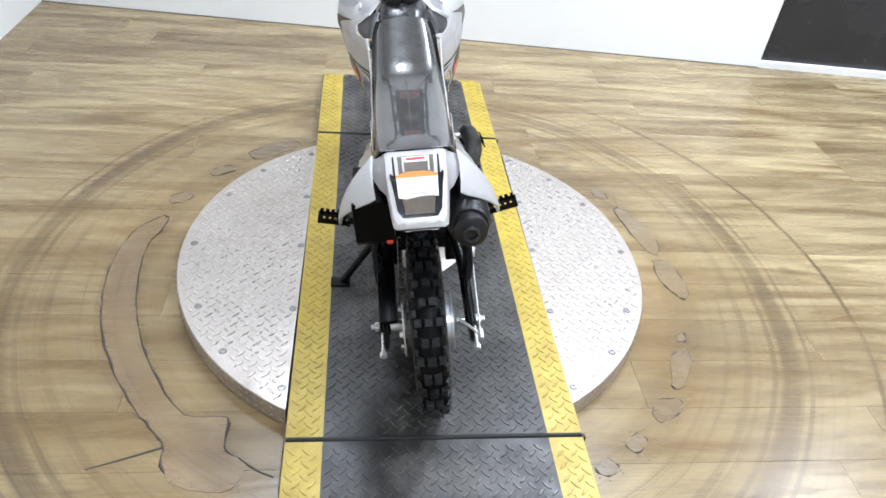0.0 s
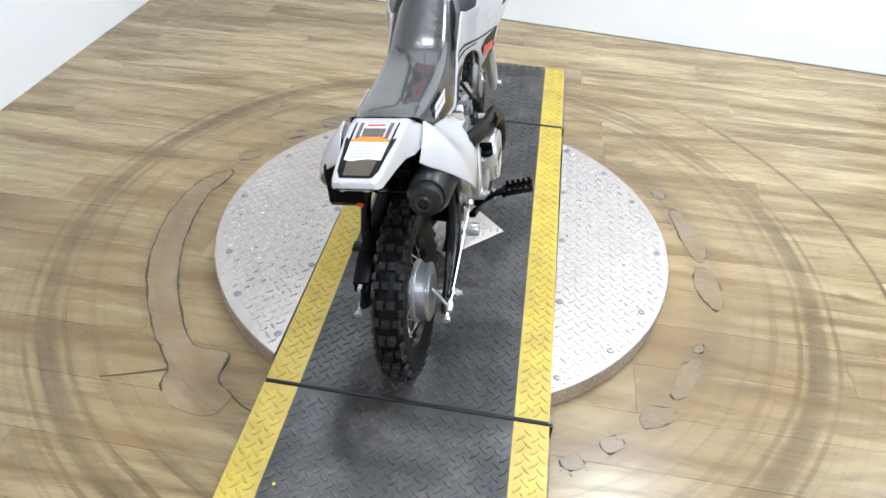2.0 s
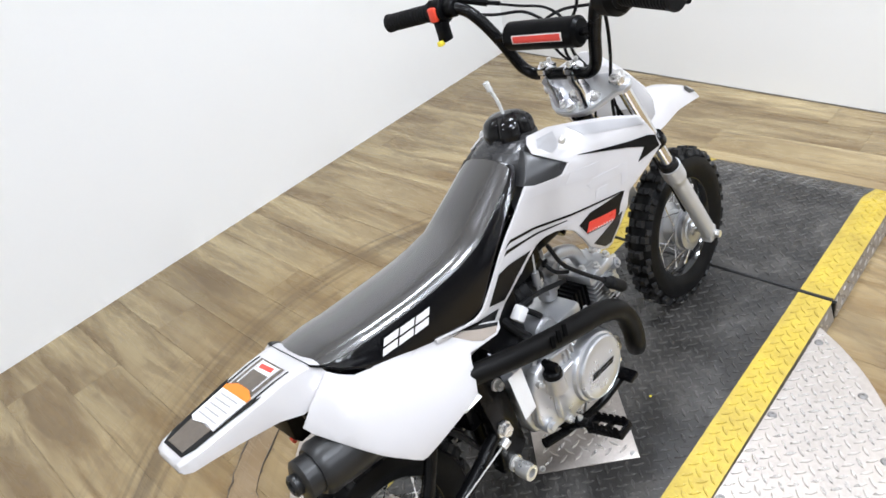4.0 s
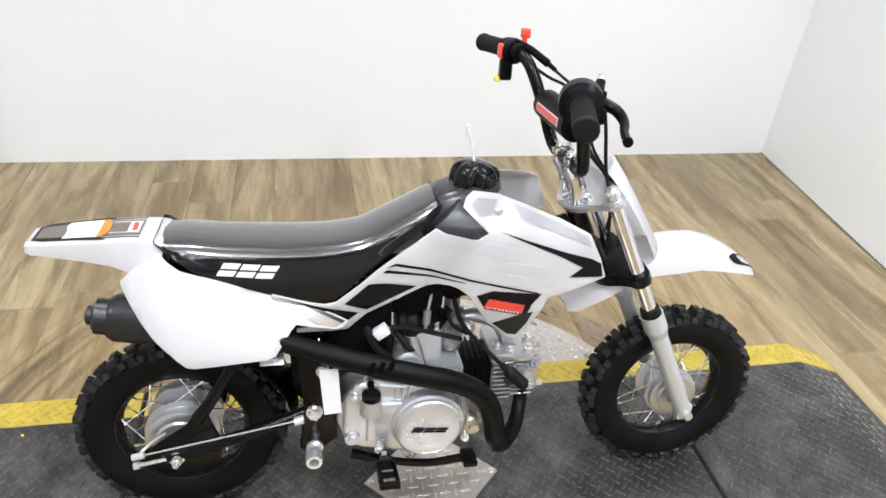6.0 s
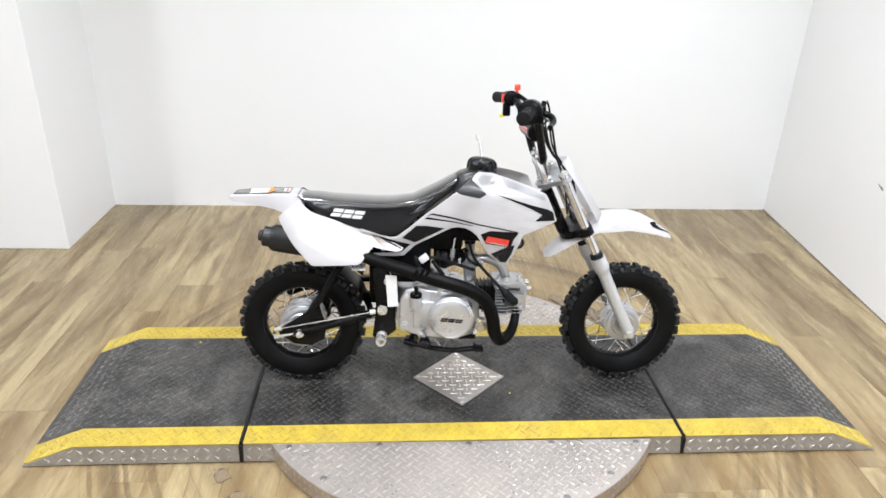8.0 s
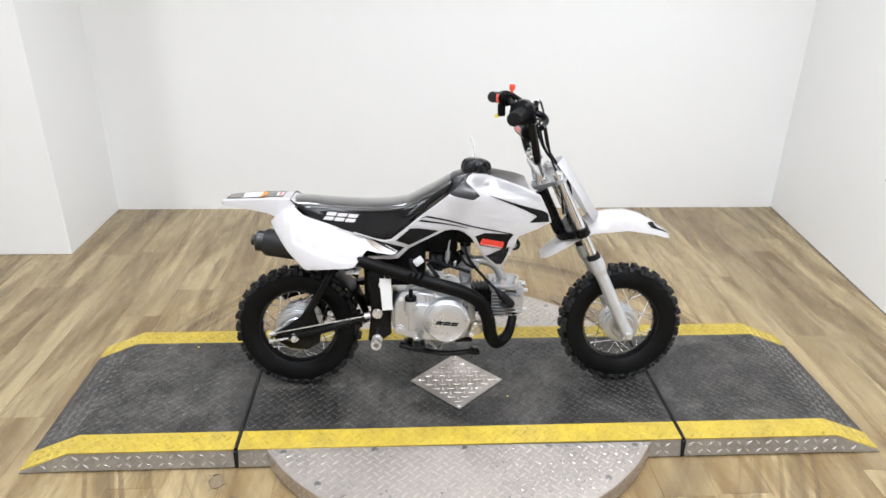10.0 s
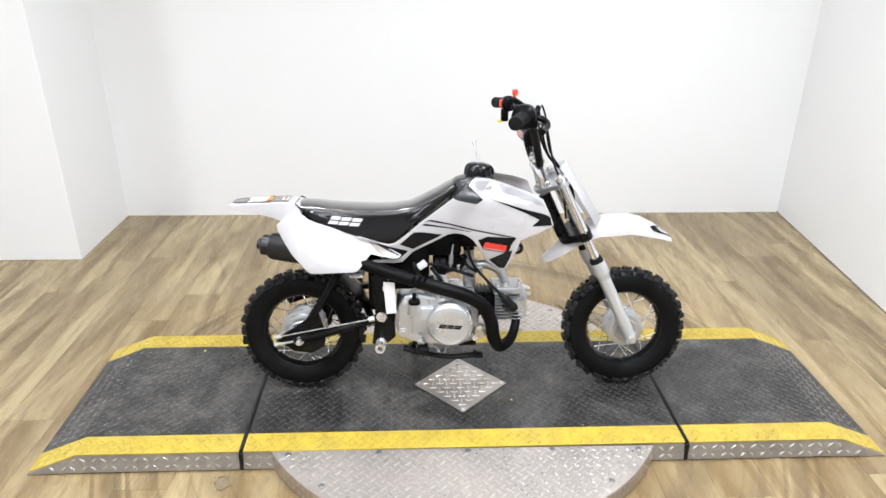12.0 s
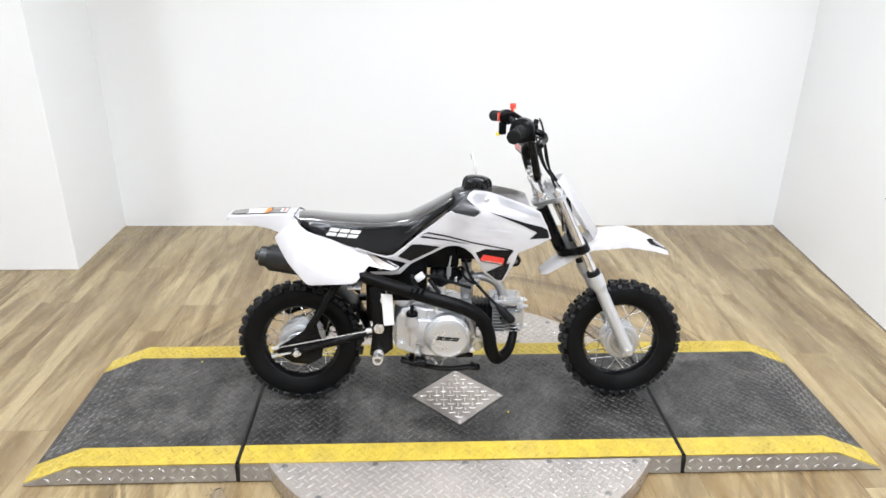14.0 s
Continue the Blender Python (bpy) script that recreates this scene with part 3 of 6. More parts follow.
for side in (1, -1):
    plate = part("deck_plate", disc_segment(side), M_ALU, turntable, "silver aluminium tread plate, dulled by dirt")
    inside = lambda x, y: math.hypot(x, y) < DISC_R - 0.014 and abs(x - CX + DX) > HW + 0.012 and min(math.hypot(abs(x) - p, y - q) for p, q in SCREWS) > 0.015
    x0, x1 = (HW + CX - DX, DISC_R) if side > 0 else (-DISC_R, -HW + CX - DX)
    tagged(part("raised_pattern", lug_field(inside, x0, x1, -0.6, 0.6, 0.0225, flat_top(DISC_TOP), half=0.0150, wide=0.0040, high=0.0020), M_ALULUG, plate), kind="stuff")
    bm = bmesh.new()
    a0 = math.acos((HW + side * (CX - DX)) / DISC_R)
    for k, a in enumerate(map(float, np.linspace(-a0 + 0.03, a0 - 0.03, 58))):
        for row in (0, 1):
            n = Vector((math.cos(a) * side, math.sin(a), 0))
            t = Vector((-n.y, n.x, 0))
            c = n * DISC_R + Vector((0, 0, 0.018 + 0.026 * row))
            d = (t + Vector((0, 0, 1 if (k + row) % 2 else -1))).normalized()
            w = d.cross(n)
            rim = [c + d * 0.011 * p + w * 0.004 * q for p, q in ((-1, 0), (0, -1), (1, 0), (0, 1))]
            vs = [bm.verts.new(v - n * 0.0004) for v in rim] + [bm.verts.new(c + n * 0.0018)]
            for q in range(4):
                bm.faces.new((vs[q], vs[(q + 1) % 4], vs[4]))
    tagged(part("raised_pattern", bm, M_ALULUG, plate), kind="stuff")
    for bx, by in SCREWS:
        part("screw", lathe([(0, 0.0012), (0.003, 0.0012), (0.0035, 0.0028), (0.0075, 0.0026), (0.0095, 0.0008), (0.0095, -0.001), (0, -0.001)], 16, "Z", (bx * side + (CX - DX if bx < 0.4 else 0), by, DISC_TOP)), M_DULL, plate)
part("base_drum", lathe([(0, 0.001), (DISC_R - 0.03, 0.001), (DISC_R - 0.03, 0.01), (0, 0.01)], 64, "Z"), M_RUBBER, turntable, "black base under the deck")


def ramp_top(x, y):
    a = abs(y)
    if a < RAMP_BREAK:
        return TOP, (0, 0, 1)
    k = (TOP - 0.004) / (RAMP_TOE - RAMP_BREAK)
    n = Vector((0, math.copysign(k, y), 1)).normalized()
    return TOP - (a - RAMP_BREAK) * k, n


def slab(x0, x1, prof, lift=0.0):
    """A length of deck with the (y, z) top profile prof, down to a thin under edge."""
    bm = bmesh.new()
    hi0 = [bm.verts.new((x0, y, z + lift)) for y, z in prof]
    hi1 = [bm.verts.new((x1, y, z + lift)) for y, z in prof]
    lo0 = [bm.verts.new((x0, y, z + lift - 0.0035)) for y, z in prof]
    lo1 = [bm.verts.new((x1, y, z + lift - 0.0035)) for y, z in prof]
    for k in range(len(prof) - 1):
        bm.faces.new((hi0[k], hi0[k + 1], hi1[k + 1], hi1[k]))
        bm.faces.new((lo0[k], lo0[k + 1], lo1[k + 1], lo1[k]))
        bm.faces.new((hi0[k], hi0[k + 1], lo0[k + 1], lo0[k]))
        bm.faces.new((hi1[k], hi1[k + 1], lo1[k + 1], lo1[k]))
    for k in (0, -1):
        bm.faces.new((hi0[k], hi1[k], lo1[k], lo0[k]))
    return bm


def side_wall(prof, side):
    """Tread-plate side of the walkway, leaning out a little."""
    bm = bmesh.new()
    x = side * (HW - 0.003)
    hi = [bm.verts.new((x, y, z - 0.003)) for y, z in prof]
    lo = [bm.verts.new((x + side * 0.013, y, min(0.0055, z * 0.6))) for y, z in prof]
    hi2 = [bm.verts.new((x - side * 0.004, y, z - 0.003)) for y, z in prof]
    lo2 = [bm.verts.new((x - side * 0.004, y, min(0.0055, z * 0.6))) for y, z in prof]
    for k in range(len(prof) - 1):
        bm.faces.new((hi[k], hi[k + 1], lo[k + 1], lo[k]))
        bm.faces.new((hi2[k], hi2[k + 1], lo2[k + 1], lo2[k]))
        bm.faces.new((hi[k], hi[k + 1], hi2[k + 1], hi2[k]))
        bm.faces.new((lo[k], lo[k + 1], lo2[k + 1], lo2[k]))
    for k in (0, -1):
        bm.faces.new((hi[k], lo[k], lo2[k], hi2[k]))
    return bm


def side_lugs(y0, y1, zmax, side):
    bm = bmesh.new()
    for k in range(int(abs(y1 - y0) / 0.029)):
        for row in (0, 1):
            y = min(y0, y1) + 0.016 + 0.029 * k
            z = 0.016 + 0.024 * row
            if z > zmax(y) - 0.014:
                continue
            c = Vector((side * (HW + 0.0105 - z * 0.22), y, z))
            d = Vector((0, 1, 0.9 if (k + row) % 2 else -0.9)).normalized()
            n = Vector((side, 0, 0.22)).normalized()
            w = d.cross(n)
            vs = [bm.verts.new(c + d * 0.0145 * p + w * 0.0046 * q) for p, q in ((-1, 0), (0, -1), (1, 0), (0, 1))] + [bm.verts.new(c + n * 0.0030)]
            for q in range(4):
                bm.faces.new((vs[q], vs[(q + 1) % 4], vs[4]))
    return bm


def walkway(name, label, prof, y0, y1):
    ob = thing(name, label, "ramp" if "ramp" in name else "platform", pose(CX, CY, 0, 0, 0, TURN))
    top = part("tread_plate", slab(-HW + STRIPE, HW - STRIPE, prof), M_TREAD, ob, "black painted tread plate, worn grey")
    field = lug_field(lambda x, y: abs(x) < HW - STRIPE - 0.008 and min(y0, y1) + 0.012 < y < max(y0, y1) - 0.012, -HW, HW, min(y0, y1), max(y0, y1), 0.0215, ramp_top, half=0.0145, wide=0.0038, high=0.0020)
    tagged(part("raised_pattern", field, M_LUG, top), kind="stuff")
    for side in (1, -1):
        a, b = sorted((side * (HW - STRIPE), side * HW))
        st = part("edge_stripe", slab(a, b, prof, 0.0), M_YELLOW, ob, "yellow painted edge stripe")
        f2 = lug_field(lambda x, y: a + 0.008 < x < b - 0.006 and min(y0, y1) + 0.012 < y < max(y0, y1) - 0.012, -HW, HW, min(y0, y1), max(y0, y1), 0.0215, ramp_top, half=0.0145, wide=0.0038, high=0.0020)
        tagged(part("raised_pattern", f2, M_YLUG, st), kind="stuff")
        sw = part("side_plate", side_wall(prof, side), M_SIDE, ob, "bare aluminium tread-plate side", 0)
        if side > 0:
            tagged(part("raised_pattern", side_lugs(y0, y1, lambda y: ramp_top(0, y)[0], side), M_ALULUG, sw), kind="stuff")
    part("under_frame", box(-HW + 0.02, HW - 0.02, min(abs(y0), abs(y1)) * (1 if y0 > 0 else -1) + (0.005 if y0 > 0 else -0.455), min(abs(y0), abs(y1)) * (1 if y0 > 0 else -1) + (0.455 if y0 > 0 else -0.005), 0.002, 0.05) if "ramp" in name else box(-HW + 0.02, HW - 0.02, y0, y1, 0.002, TOP - 0.006), M_RUBBER, ob, "", 0)
    return ob


GAP = 0.006
walkway("centre_platform", "black tread-plate walkway with yellow edges across the turntable", [(-HL + GAP, TOP), (HL - GAP, TOP)], -HL + GAP, HL - GAP)
for sgn, nm in ((1, "front"), (-1, "rear")):
    prof = [(sgn * (HL + GAP), TOP), (sgn * RAMP_BREAK, TOP), (sgn * RAMP_TOE, 0.004)]
    walkway("access_ramp", "black tread-plate ramp with yellow edges, %s end" % nm, prof, sgn * (HL + GAP), sgn * RAMP_TOE)
    bm = sweep([(-HW + 0.002, sgn * HL, TOP - 0.002), (HW - 0.002, sgn * HL, TOP - 0.002)], 0.006, 10, 1, 0.9)
    tagged(part("rubber_seal", moved(joined(bm, box(-HW, HW + 0.008, sgn * HL - 0.005, sgn * HL + 0.005, 0.001, TOP - 0.004)), pose(CX, CY, 0, 0, 0, TURN)), M_SEAL), "black rubber strip in the joint between platform and ramp", "seal strip")

# bare diamond plate in the middle of the walkway
insert = part("pivot_cover", moved(box(-0.106, 0.106, -0.106, 0.106, 0, 0.003, 0.0012, 2), pose(0.028, 0.016, TOP + 0.0012, 0, 0, 45)), M_ALU)
tagged(insert, "square bare aluminium tread plate screwed over the walkway centre", "cover plate")
field = lug_field(lambda x, y: max(abs(x), abs(y)) < 0.092, -0.106, 0.106, -0.106, 0.106, 0.0225, flat_top(0.003), half=0.0145, wide=0.0040, high=0.0020)
moved(field, pose(0.028, 0.016, TOP + 0.0012, 0, 0, 45))
tagged(part("raised_pattern", field, M_ALULUG, insert), kind="stuff")
for dx, dy in ((0.135, 0), (-0.135, 0), (0, 0.135), (0, -0.135)):
    part("screw", lathe([(0, 0.003), (0.004, 0.0028), (0.007, 0.001), (0.007, -0.001), (0, -0.001)], 14, "Z", (0.028 + dx, 0.016 + dy, TOP + 0.0042)), M_STEEL, insert)


# drops of yellow paint on the black plate
for px, py, pr in ((-0.193, -0.873, 0.0035), (0.115, 0.172, 0.0030)):
    tagged(part("paint_drop", lathe([(0, 0.0030), (pr * 0.6, 0.0027), (pr, 0.0012), (pr, 0.0), (0, 0.0)], 12, "Z", (px, py, TOP + 0.0004)), M_YELPL), "small dried drop of yellow paint on the walkway", "paint drop")


# ---- the motorcycle ----
LEAN_DEG = 7.7
bike = thing("dirt_bike", "small white and black dirt motorcycle leaning on its side stand", "motorcycle", pose(0.018, 0, TOP + 0.0015, 0, -LEAN_DEG, 0))
TYRE_R, REAR_Y, FRONT_Y = 0.197, -0.482, 0.537
AX = TYRE_R


def both(fn):
    for side in (1, -1):
        fn(side)


def knob(a, r0, r1, x0, x1, half):
    """A tread block on the tyre, its foot at r0 and face at r1, at angle a."""
    bm = bmesh.new()
    vs = []
    for r, g in ((r0, 1.12), (r1, 0.9)):
        cx, hx = (x0 + x1) / 2, (x1 - x0) / 2
        for x, s in ((cx - hx * g, -1), (cx + hx * g, -1), (cx + hx * g, 1), (cx - hx * g, 1)):
            t = a + s * half * g / r
            vs.append(bm.verts.new((x, r * math.cos(t), r * math.sin(t))))
    for f in ((4, 5, 6, 7), (0, 1, 5, 4), (1, 2, 6, 5), (2, 3, 7, 6), (3, 0, 4, 7)):
        bm.faces.new([vs[i] for i in f])
    return bm


def side_knob(a, side):
    """A shoulder block leaning off the tyre's edge."""
    bm = bmesh.new()
    vs = []
    for lift, g in ((0.0, 1.05), (0.0055, 0.80)):
        for (r, x), s in (((0.1755, 0.0285), -1), ((0.1865, 0.0225), -1), ((0.1865, 0.0225), 1), ((0.1755, 0.0285), 1)):
            rr, xx = r + lift * 0.55, x + lift * 0.85
            t = a + s * 0.0072 * g / r
            vs.append(bm.verts.new((side * xx, rr * math.cos(t), rr * math.sin(t))))
    for f in ((4, 5, 6, 7), (0, 1, 5, 4), (1, 2, 6, 5), (2, 3, 7, 6), (3, 0, 4, 7)):
        bm.faces.new([vs[i] for i in f])
    return bm


def merged(bms):
    """Joins many small bmeshes without operators."""
    verts, faces, base = [], [], 0
    for b in bms:
        b.verts.ensure_lookup_table()
        b.verts.index_update()
        verts += [v.co[:] for v in b.verts]
        faces += [[v.index + base for v in f.verts] for f in b.faces]
        base += len(b.verts)
        b.free()
    out = bmesh.new()
    me = bpy.data.meshes.new("merge")
    me.from_pydata(verts, [], faces)
    out.from_mesh(me)
    bpy.data.meshes.remove(me)
    return out


def tyre_bm():
    prof = [(0.122, -0.021), (0.129, -0.0255), (0.142, -0.032), (0.158, -0.0345), (0.173, -0.0305), (0.181, -0.022), (0.1862, -0.011), (0.1875, 0),
            (0.1862, 0.011), (0.181, 0.022), (0.173, 0.0305), (0.158, 0.0345), (0.142, 0.032), (0.129, 0.0255), (0.122, 0.021), (0.122, -0.021)]
    return lathe(prof, 72, "X")


def block_data(name, bm):
    me = bpy.data.meshes.new(name)
    bmesh.ops.recalc_face_normals(bm, faces=bm.faces)
    bm.to_mesh(me)
    bm.free()
    me.materials.append(M_KNOB)
    return me


BLOCKS = {"pair_l": block_data("tread_block", knob(0, 0.183, 0.1975, -0.0160, -0.0020, 0.0082)), "pair_r": block_data("tread_block", knob(0, 0.183, 0.1975, 0.0020, 0.0160, 0.0082)),
          "mid": block_data("tread_block", knob(0, 0.183, 0.1975, -0.0080, 0.0080, 0.0078)), "out_l": block_data("tread_block", knob(0, 0.175, 0.1920, -0.0265, -0.0135, 0.0078)),
          "out_r": block_data("tread_block", knob(0, 0.175, 0.1920, 0.0135, 0.0265, 0.0078)), "side_r": block_data("shoulder_block", side_knob(0, 1)), "side_l": block_data("shoulder_block", side_knob(0, -1))}


def add_blocks(rim):
    n = 32
    for k in range(n):
        for key in (("pair_l", "pair_r") if k % 2 else ("mid", "out_l", "out_r")) + ("side_l", "side_r"):
            ob = new("shoulder_block" if "side" in key else "tread_block", BLOCKS[key])
            ob.parent = rim
            ob.rotation_euler = (2 * math.pi * (k + (0.5 if "side" in key else 0)) / n, 0, 0)


def wheel(name, y, drum_r, label, out=0.0):
    """Rim with tyre, hub and spokes; the rim is the wheel's own mesh."""
    c = Matrix.Translation((0, y, AX))
    rim_prof = [(0.128, -0.0225), (0.131, -0.0205), (0.124, -0.019), (0.118, -0.009), (0.1155, 0), (0.118, 0.009), (0.124, 0.019), (0.131, 0.0205), (0.128, 0.0225),
                (0.121, 0.021), (0.1145, 0.011), (0.1115, 0), (0.1145, -0.011), (0.121, -0.021), (0.128, -0.0225)]
    rim = part(name, lathe(rim_prof, 64, "X"), M_RIM, bike, label)
    rim.matrix_basis = c
    part("tyre", tyre_bm(), M_TYRE, rim, "black knobbly off-road tyre", 30)
    add_blocks(rim)
    hub = [(0, -0.047), (0.02, -0.047), (0.022, -0.035), (drum_r * 0.8, -0.032), (drum_r, -0.028), (drum_r, -0.022), (drum_r * 0.72, -0.015), (drum_r * 0.7, 0.012), (drum_r * 0.96, 0.018),
           (drum_r, 0.021), (drum_r, 0.026), (drum_r * 0.90, 0.0275), (drum_r * 0.88, 0.036 + out), (drum_r * 0.93, 0.037 + out), (drum_r * 0.93, 0.041 + out), (drum_r * 0.88, 0.0425 + out), (drum_r * 0.66, 0.0415 + out), (drum_r * 0.60, 0.0450 + out), (drum_r * 0.3, 0.044 + out), (0.014, 0.050 + out), (0, 0.050 + out)]
    part("drum_hub", lathe(hub, 48, "X"), M_CAST, rim, "cast silver drum brake hub")
    spoke = None
    count = 28
    for k in range(count):
        a = 2 * math.pi * k / count
        side = 1 if k % 2 else -1
        lead = 0.62 if (k // 2) % 2 else -0.62
        r0, x0 = drum_r * 0.97, side * 0.024
        p0 = Vector((x0, r0 * math.cos(a - lead), r0 * math.sin(a - lead)))
        p1 = Vector((side * 0.004, 0.1165 * math.cos(a), 0.1165 * math.sin(a)))
        mid = p1 + (p0 - p1).normalized() * 0.013
        part("spoke", joined(rod(p0, p1, 0.0013, 6), rod(mid, p1, 0.0028, 6)), M_CHROME, rim)
    return rim


front_wheel = wheel("front_wheel", FRONT_Y, 0.057, "black steel rim with wire spokes")
rear_wheel = wheel("rear_wheel", REAR_Y, 0.069, "black steel rim with wire spokes", 0.010)


# --- plastics ---
def shroud_x(y, z):
    x = float(np.interp(y, [-0.30, -0.20, -0.10, -0.03, 0.02, 0.10, 0.27], [0.087, 0.084, 0.079, 0.078, 0.092, 0.115, 0.156]))
    x -= 11.0 * max(0.0, z - 0.632) ** 2
    return x + 0.012 * max(0.15, min(1, (y + 0.12) / 0.16)) * math.sin(max(0, min(1, (z - 0.44) / 0.26)) * math.pi) - 0.02 * max(0, (0.50 - z) / 0.1)


SHROUD = [(0.026, 0.677), (0.034, 0.690), (0.047, 0.698), (0.087, 0.697), (0.126, 0.688), (0.187, 0.671), (0.231, 0.653), (0.250, 0.613), (0.262, 0.580), (0.223, 0.556),
          (0.172, 0.530), (0.165, 0.505), (0.152, 0.470), (0.136, 0.434), (0.124, 0.428), (0.112, 0.432), (0.078, 0.460), (0.060, 0.490), (0.041, 0.519), (0.022, 0.533),
          (0.004, 0.539), (-0.015, 0.539), (-0.035, 0.534), (-0.085, 0.508), (-0.139, 0.480), (-0.172, 0.446), (-0.200, 0.444), (-0.262, 0.446), (-0.262, 0.454),
          (-0.180, 0.457), (-0.152, 0.482), (-0.210, 0.498), (-0.262, 0.512), (-0.300, 0.524), (-0.300, 0.533), (-0.240, 0.512), (-0.212, 0.506), (-0.192, 0.509),
          (-0.150, 0.541), (-0.120, 0.567), (-0.060, 0.612), (-0.021, 0.643), (0.000, 0.633), (0.020, 0.629), (0.048, 0.630), (0.065, 0.643)]
# dark openings moulded in the shroud, and its stickers
WINDOW_A = [(-0.178, 0.505), (-0.136, 0.541), (-0.110, 0.541), (-0.052, 0.534), (-0.080, 0.519), (-0.139, 0.490)]
WINDOW_B = [(-0.290, 0.527), (-0.212, 0.500), (-0.158, 0.485), (-0.172, 0.470), (-0.232, 0.504)]
STICK_BLACK = [(0.052, 0.524), (0.079, 0.537), (0.160, 0.538), (0.146, 0.516), (0.139, 0.489), (0.067, 0.497)]
STICK_LOW = [(0.085, 0.463), (0.122, 0.486), (0.150, 0.499), (0.144, 0.470), (0.131, 0.438), (0.115, 0.438)]
STICK_RED = [(0.065, 0.501), (0.073, 0.520), (0.134, 0.513), (0.131, 0.493)]
FLASH = [(0.086, 0.648), (0.19, 0.621), (0.236, 0.612), (0.251, 0.605), (0.256, 0.581), (0.202, 0.575), (0.222, 0.595), (0.185, 0.612)]
LINE = [(-0.105, 0.571), (-0.088, 0.579), (0.040, 0.556), (0.155, 0.540), (0.155, 0.5375), (0.038, 0.5525), (-0.090, 0.5745)]
LINE_2 = [(-0.112, 0.562), (-0.104, 0.567), (0.030, 0.5485), (0.030, 0.5472)]
GREY_BAND = [(-0.142, 0.546), (-0.112, 0.562), (0.030, 0.5468), (0.046, 0.538), (-0.03, 0.541), (-0.06, 0.539)]
GREY_TOP = [(0.040, 0.682), (0.052, 0.691), (0.085, 0.691), (0.070, 0.672), (0.052, 0.668)]
GREY_TOP_2 = [(0.110, 0.688), (0.185, 0.667), (0.226, 0.650), (0.232, 0.636), (0.120, 0.668)]
GHOST = [[(-0.040, 0.625), (-0.025, 0.640), (0.045, 0.630), (0.030, 0.613)], [(0.045, 0.612), (0.06, 0.628), (0.12, 0.618), (0.105, 0.598)],
         [(0.085, 0.590), (0.10, 0.596), (0.178, 0.588), (0.172, 0.556), (0.155, 0.552), (0.16, 0.574), (0.09, 0.580)], [(0.100, 0.572), (0.125, 0.570), (0.118, 0.548), (0.092, 0.552)]]


BODY_SHIFT = (0, 0.005, -0.008)


def make_shroud(side):
    ob = part("radiator_shroud", sheet(SHROUD, shroud_x, 0.004, 0, 0.0125, side, 0.0012), M_WHITE, bike, "glossy white plastic shroud with black and red stickers", 40)
    ob.location = BODY_SHIFT
    for name, outline, mat, lift, label in (("sticker", STICK_BLACK, M_DECBLK, 0.0008, "black sticker"), ("sticker", STICK_LOW, M_DECBLK, 0.0008, "black sticker"),
                                            ("badge", STICK_RED, M_RED, 0.0015, "red badge"), ("sticker", FLASH, M_DECBLK, 0.0008, "black pointed stripe"),
                                            ("stripe", LINE, M_DECBLK, 0.0008, "thin black stripe"), ("stripe", LINE_2, M_DECBLK, 0.0012, "thin black stripe"), ("sticker", GREY_BAND, M_DECGREY, 0.0006, "pale grey band"),
                                            ("sticker", GREY_TOP, M_DECMID, 0.0008, "grey sticker"), ("sticker", GREY_TOP_2, M_DECMID, 0.0008, "grey sticker"),
                                            ("window", WINDOW_A, M_DECBLK, 0.0006, "black infill"), ("window", WINDOW_B, M_DECBLK, 0.0009, "black infill")):
        part(name, sheet(outline, shroud_x, 0.0008, lift + 0.0005, 0.0125, side), mat, ob, label, 40)
    for g in GHOST:
        part("sticker", sheet(g, shroud_x, 0.0006, 0.0010, 0.0125, side), M_DECGREY, ob, "faint pale grey sticker", 40)
    bx = side * (shroud_x(0.083, 0.676) + 0.001)
    part("bolt", lathe([(0, 0.005), (0.005, 0.0045), (0.0085, 0.001), (0.0085, -0.002), (0, -0.002)], 18, "X", (0, 0, 0)) if side > 0 else lathe([(0, -0.005), (0.005, -0.0045), (0.0085, -0.001), (0.0085, 0.002), (0, 0.002)], 18, "X"), M_STEEL, ob).location = (bx, 0.083, 0.676)
    # black and white teeth along the badge
    for k in range(9):
        y = 0.070 + k * 0.0066
        part("tick", sheet([(y, 0.499 - k * 0.0008), (y, 0.5035 - k * 0.0008), (y + 0.003, 0.503 - k * 0.0008), (y + 0.003, 0.4985 - k * 0.0008)], shroud_x, 0.0004, 0.002, 0.1, side), M_PAPER, ob)


both(make_shroud)


def panel_x(y, z):
    u = max(0.0, y + 0.47)
    edge = 0.604 - 0.72 * u + 1.25 * u * u
    e = max(0.0, edge - z)
    return 0.081 + 0.98 * e - 3.2 * e * e - 1.15 * max(0, y + 0.30) ** 2 - 5.0 * max(0, -0.44 - y) ** 2


PANEL = [(-0.533, 0.556), (-0.512, 0.577), (-0.490, 0.592), (-0.469, 0.604), (-0.456, 0.590), (-0.438, 0.575), (-0.410, 0.562), (-0.376, 0.551), (-0.303, 0.527), (-0.276, 0.519), (-0.220, 0.494), (-0.168, 0.466),
         (-0.176, 0.459), (-0.190, 0.458), (-0.225, 0.466), (-0.256, 0.474), (-0.264, 0.468), (-0.292, 0.434), (-0.305, 0.430), (-0.424, 0.431), (-0.433, 0.435), (-0.480, 0.486), (-0.529, 0.547)]


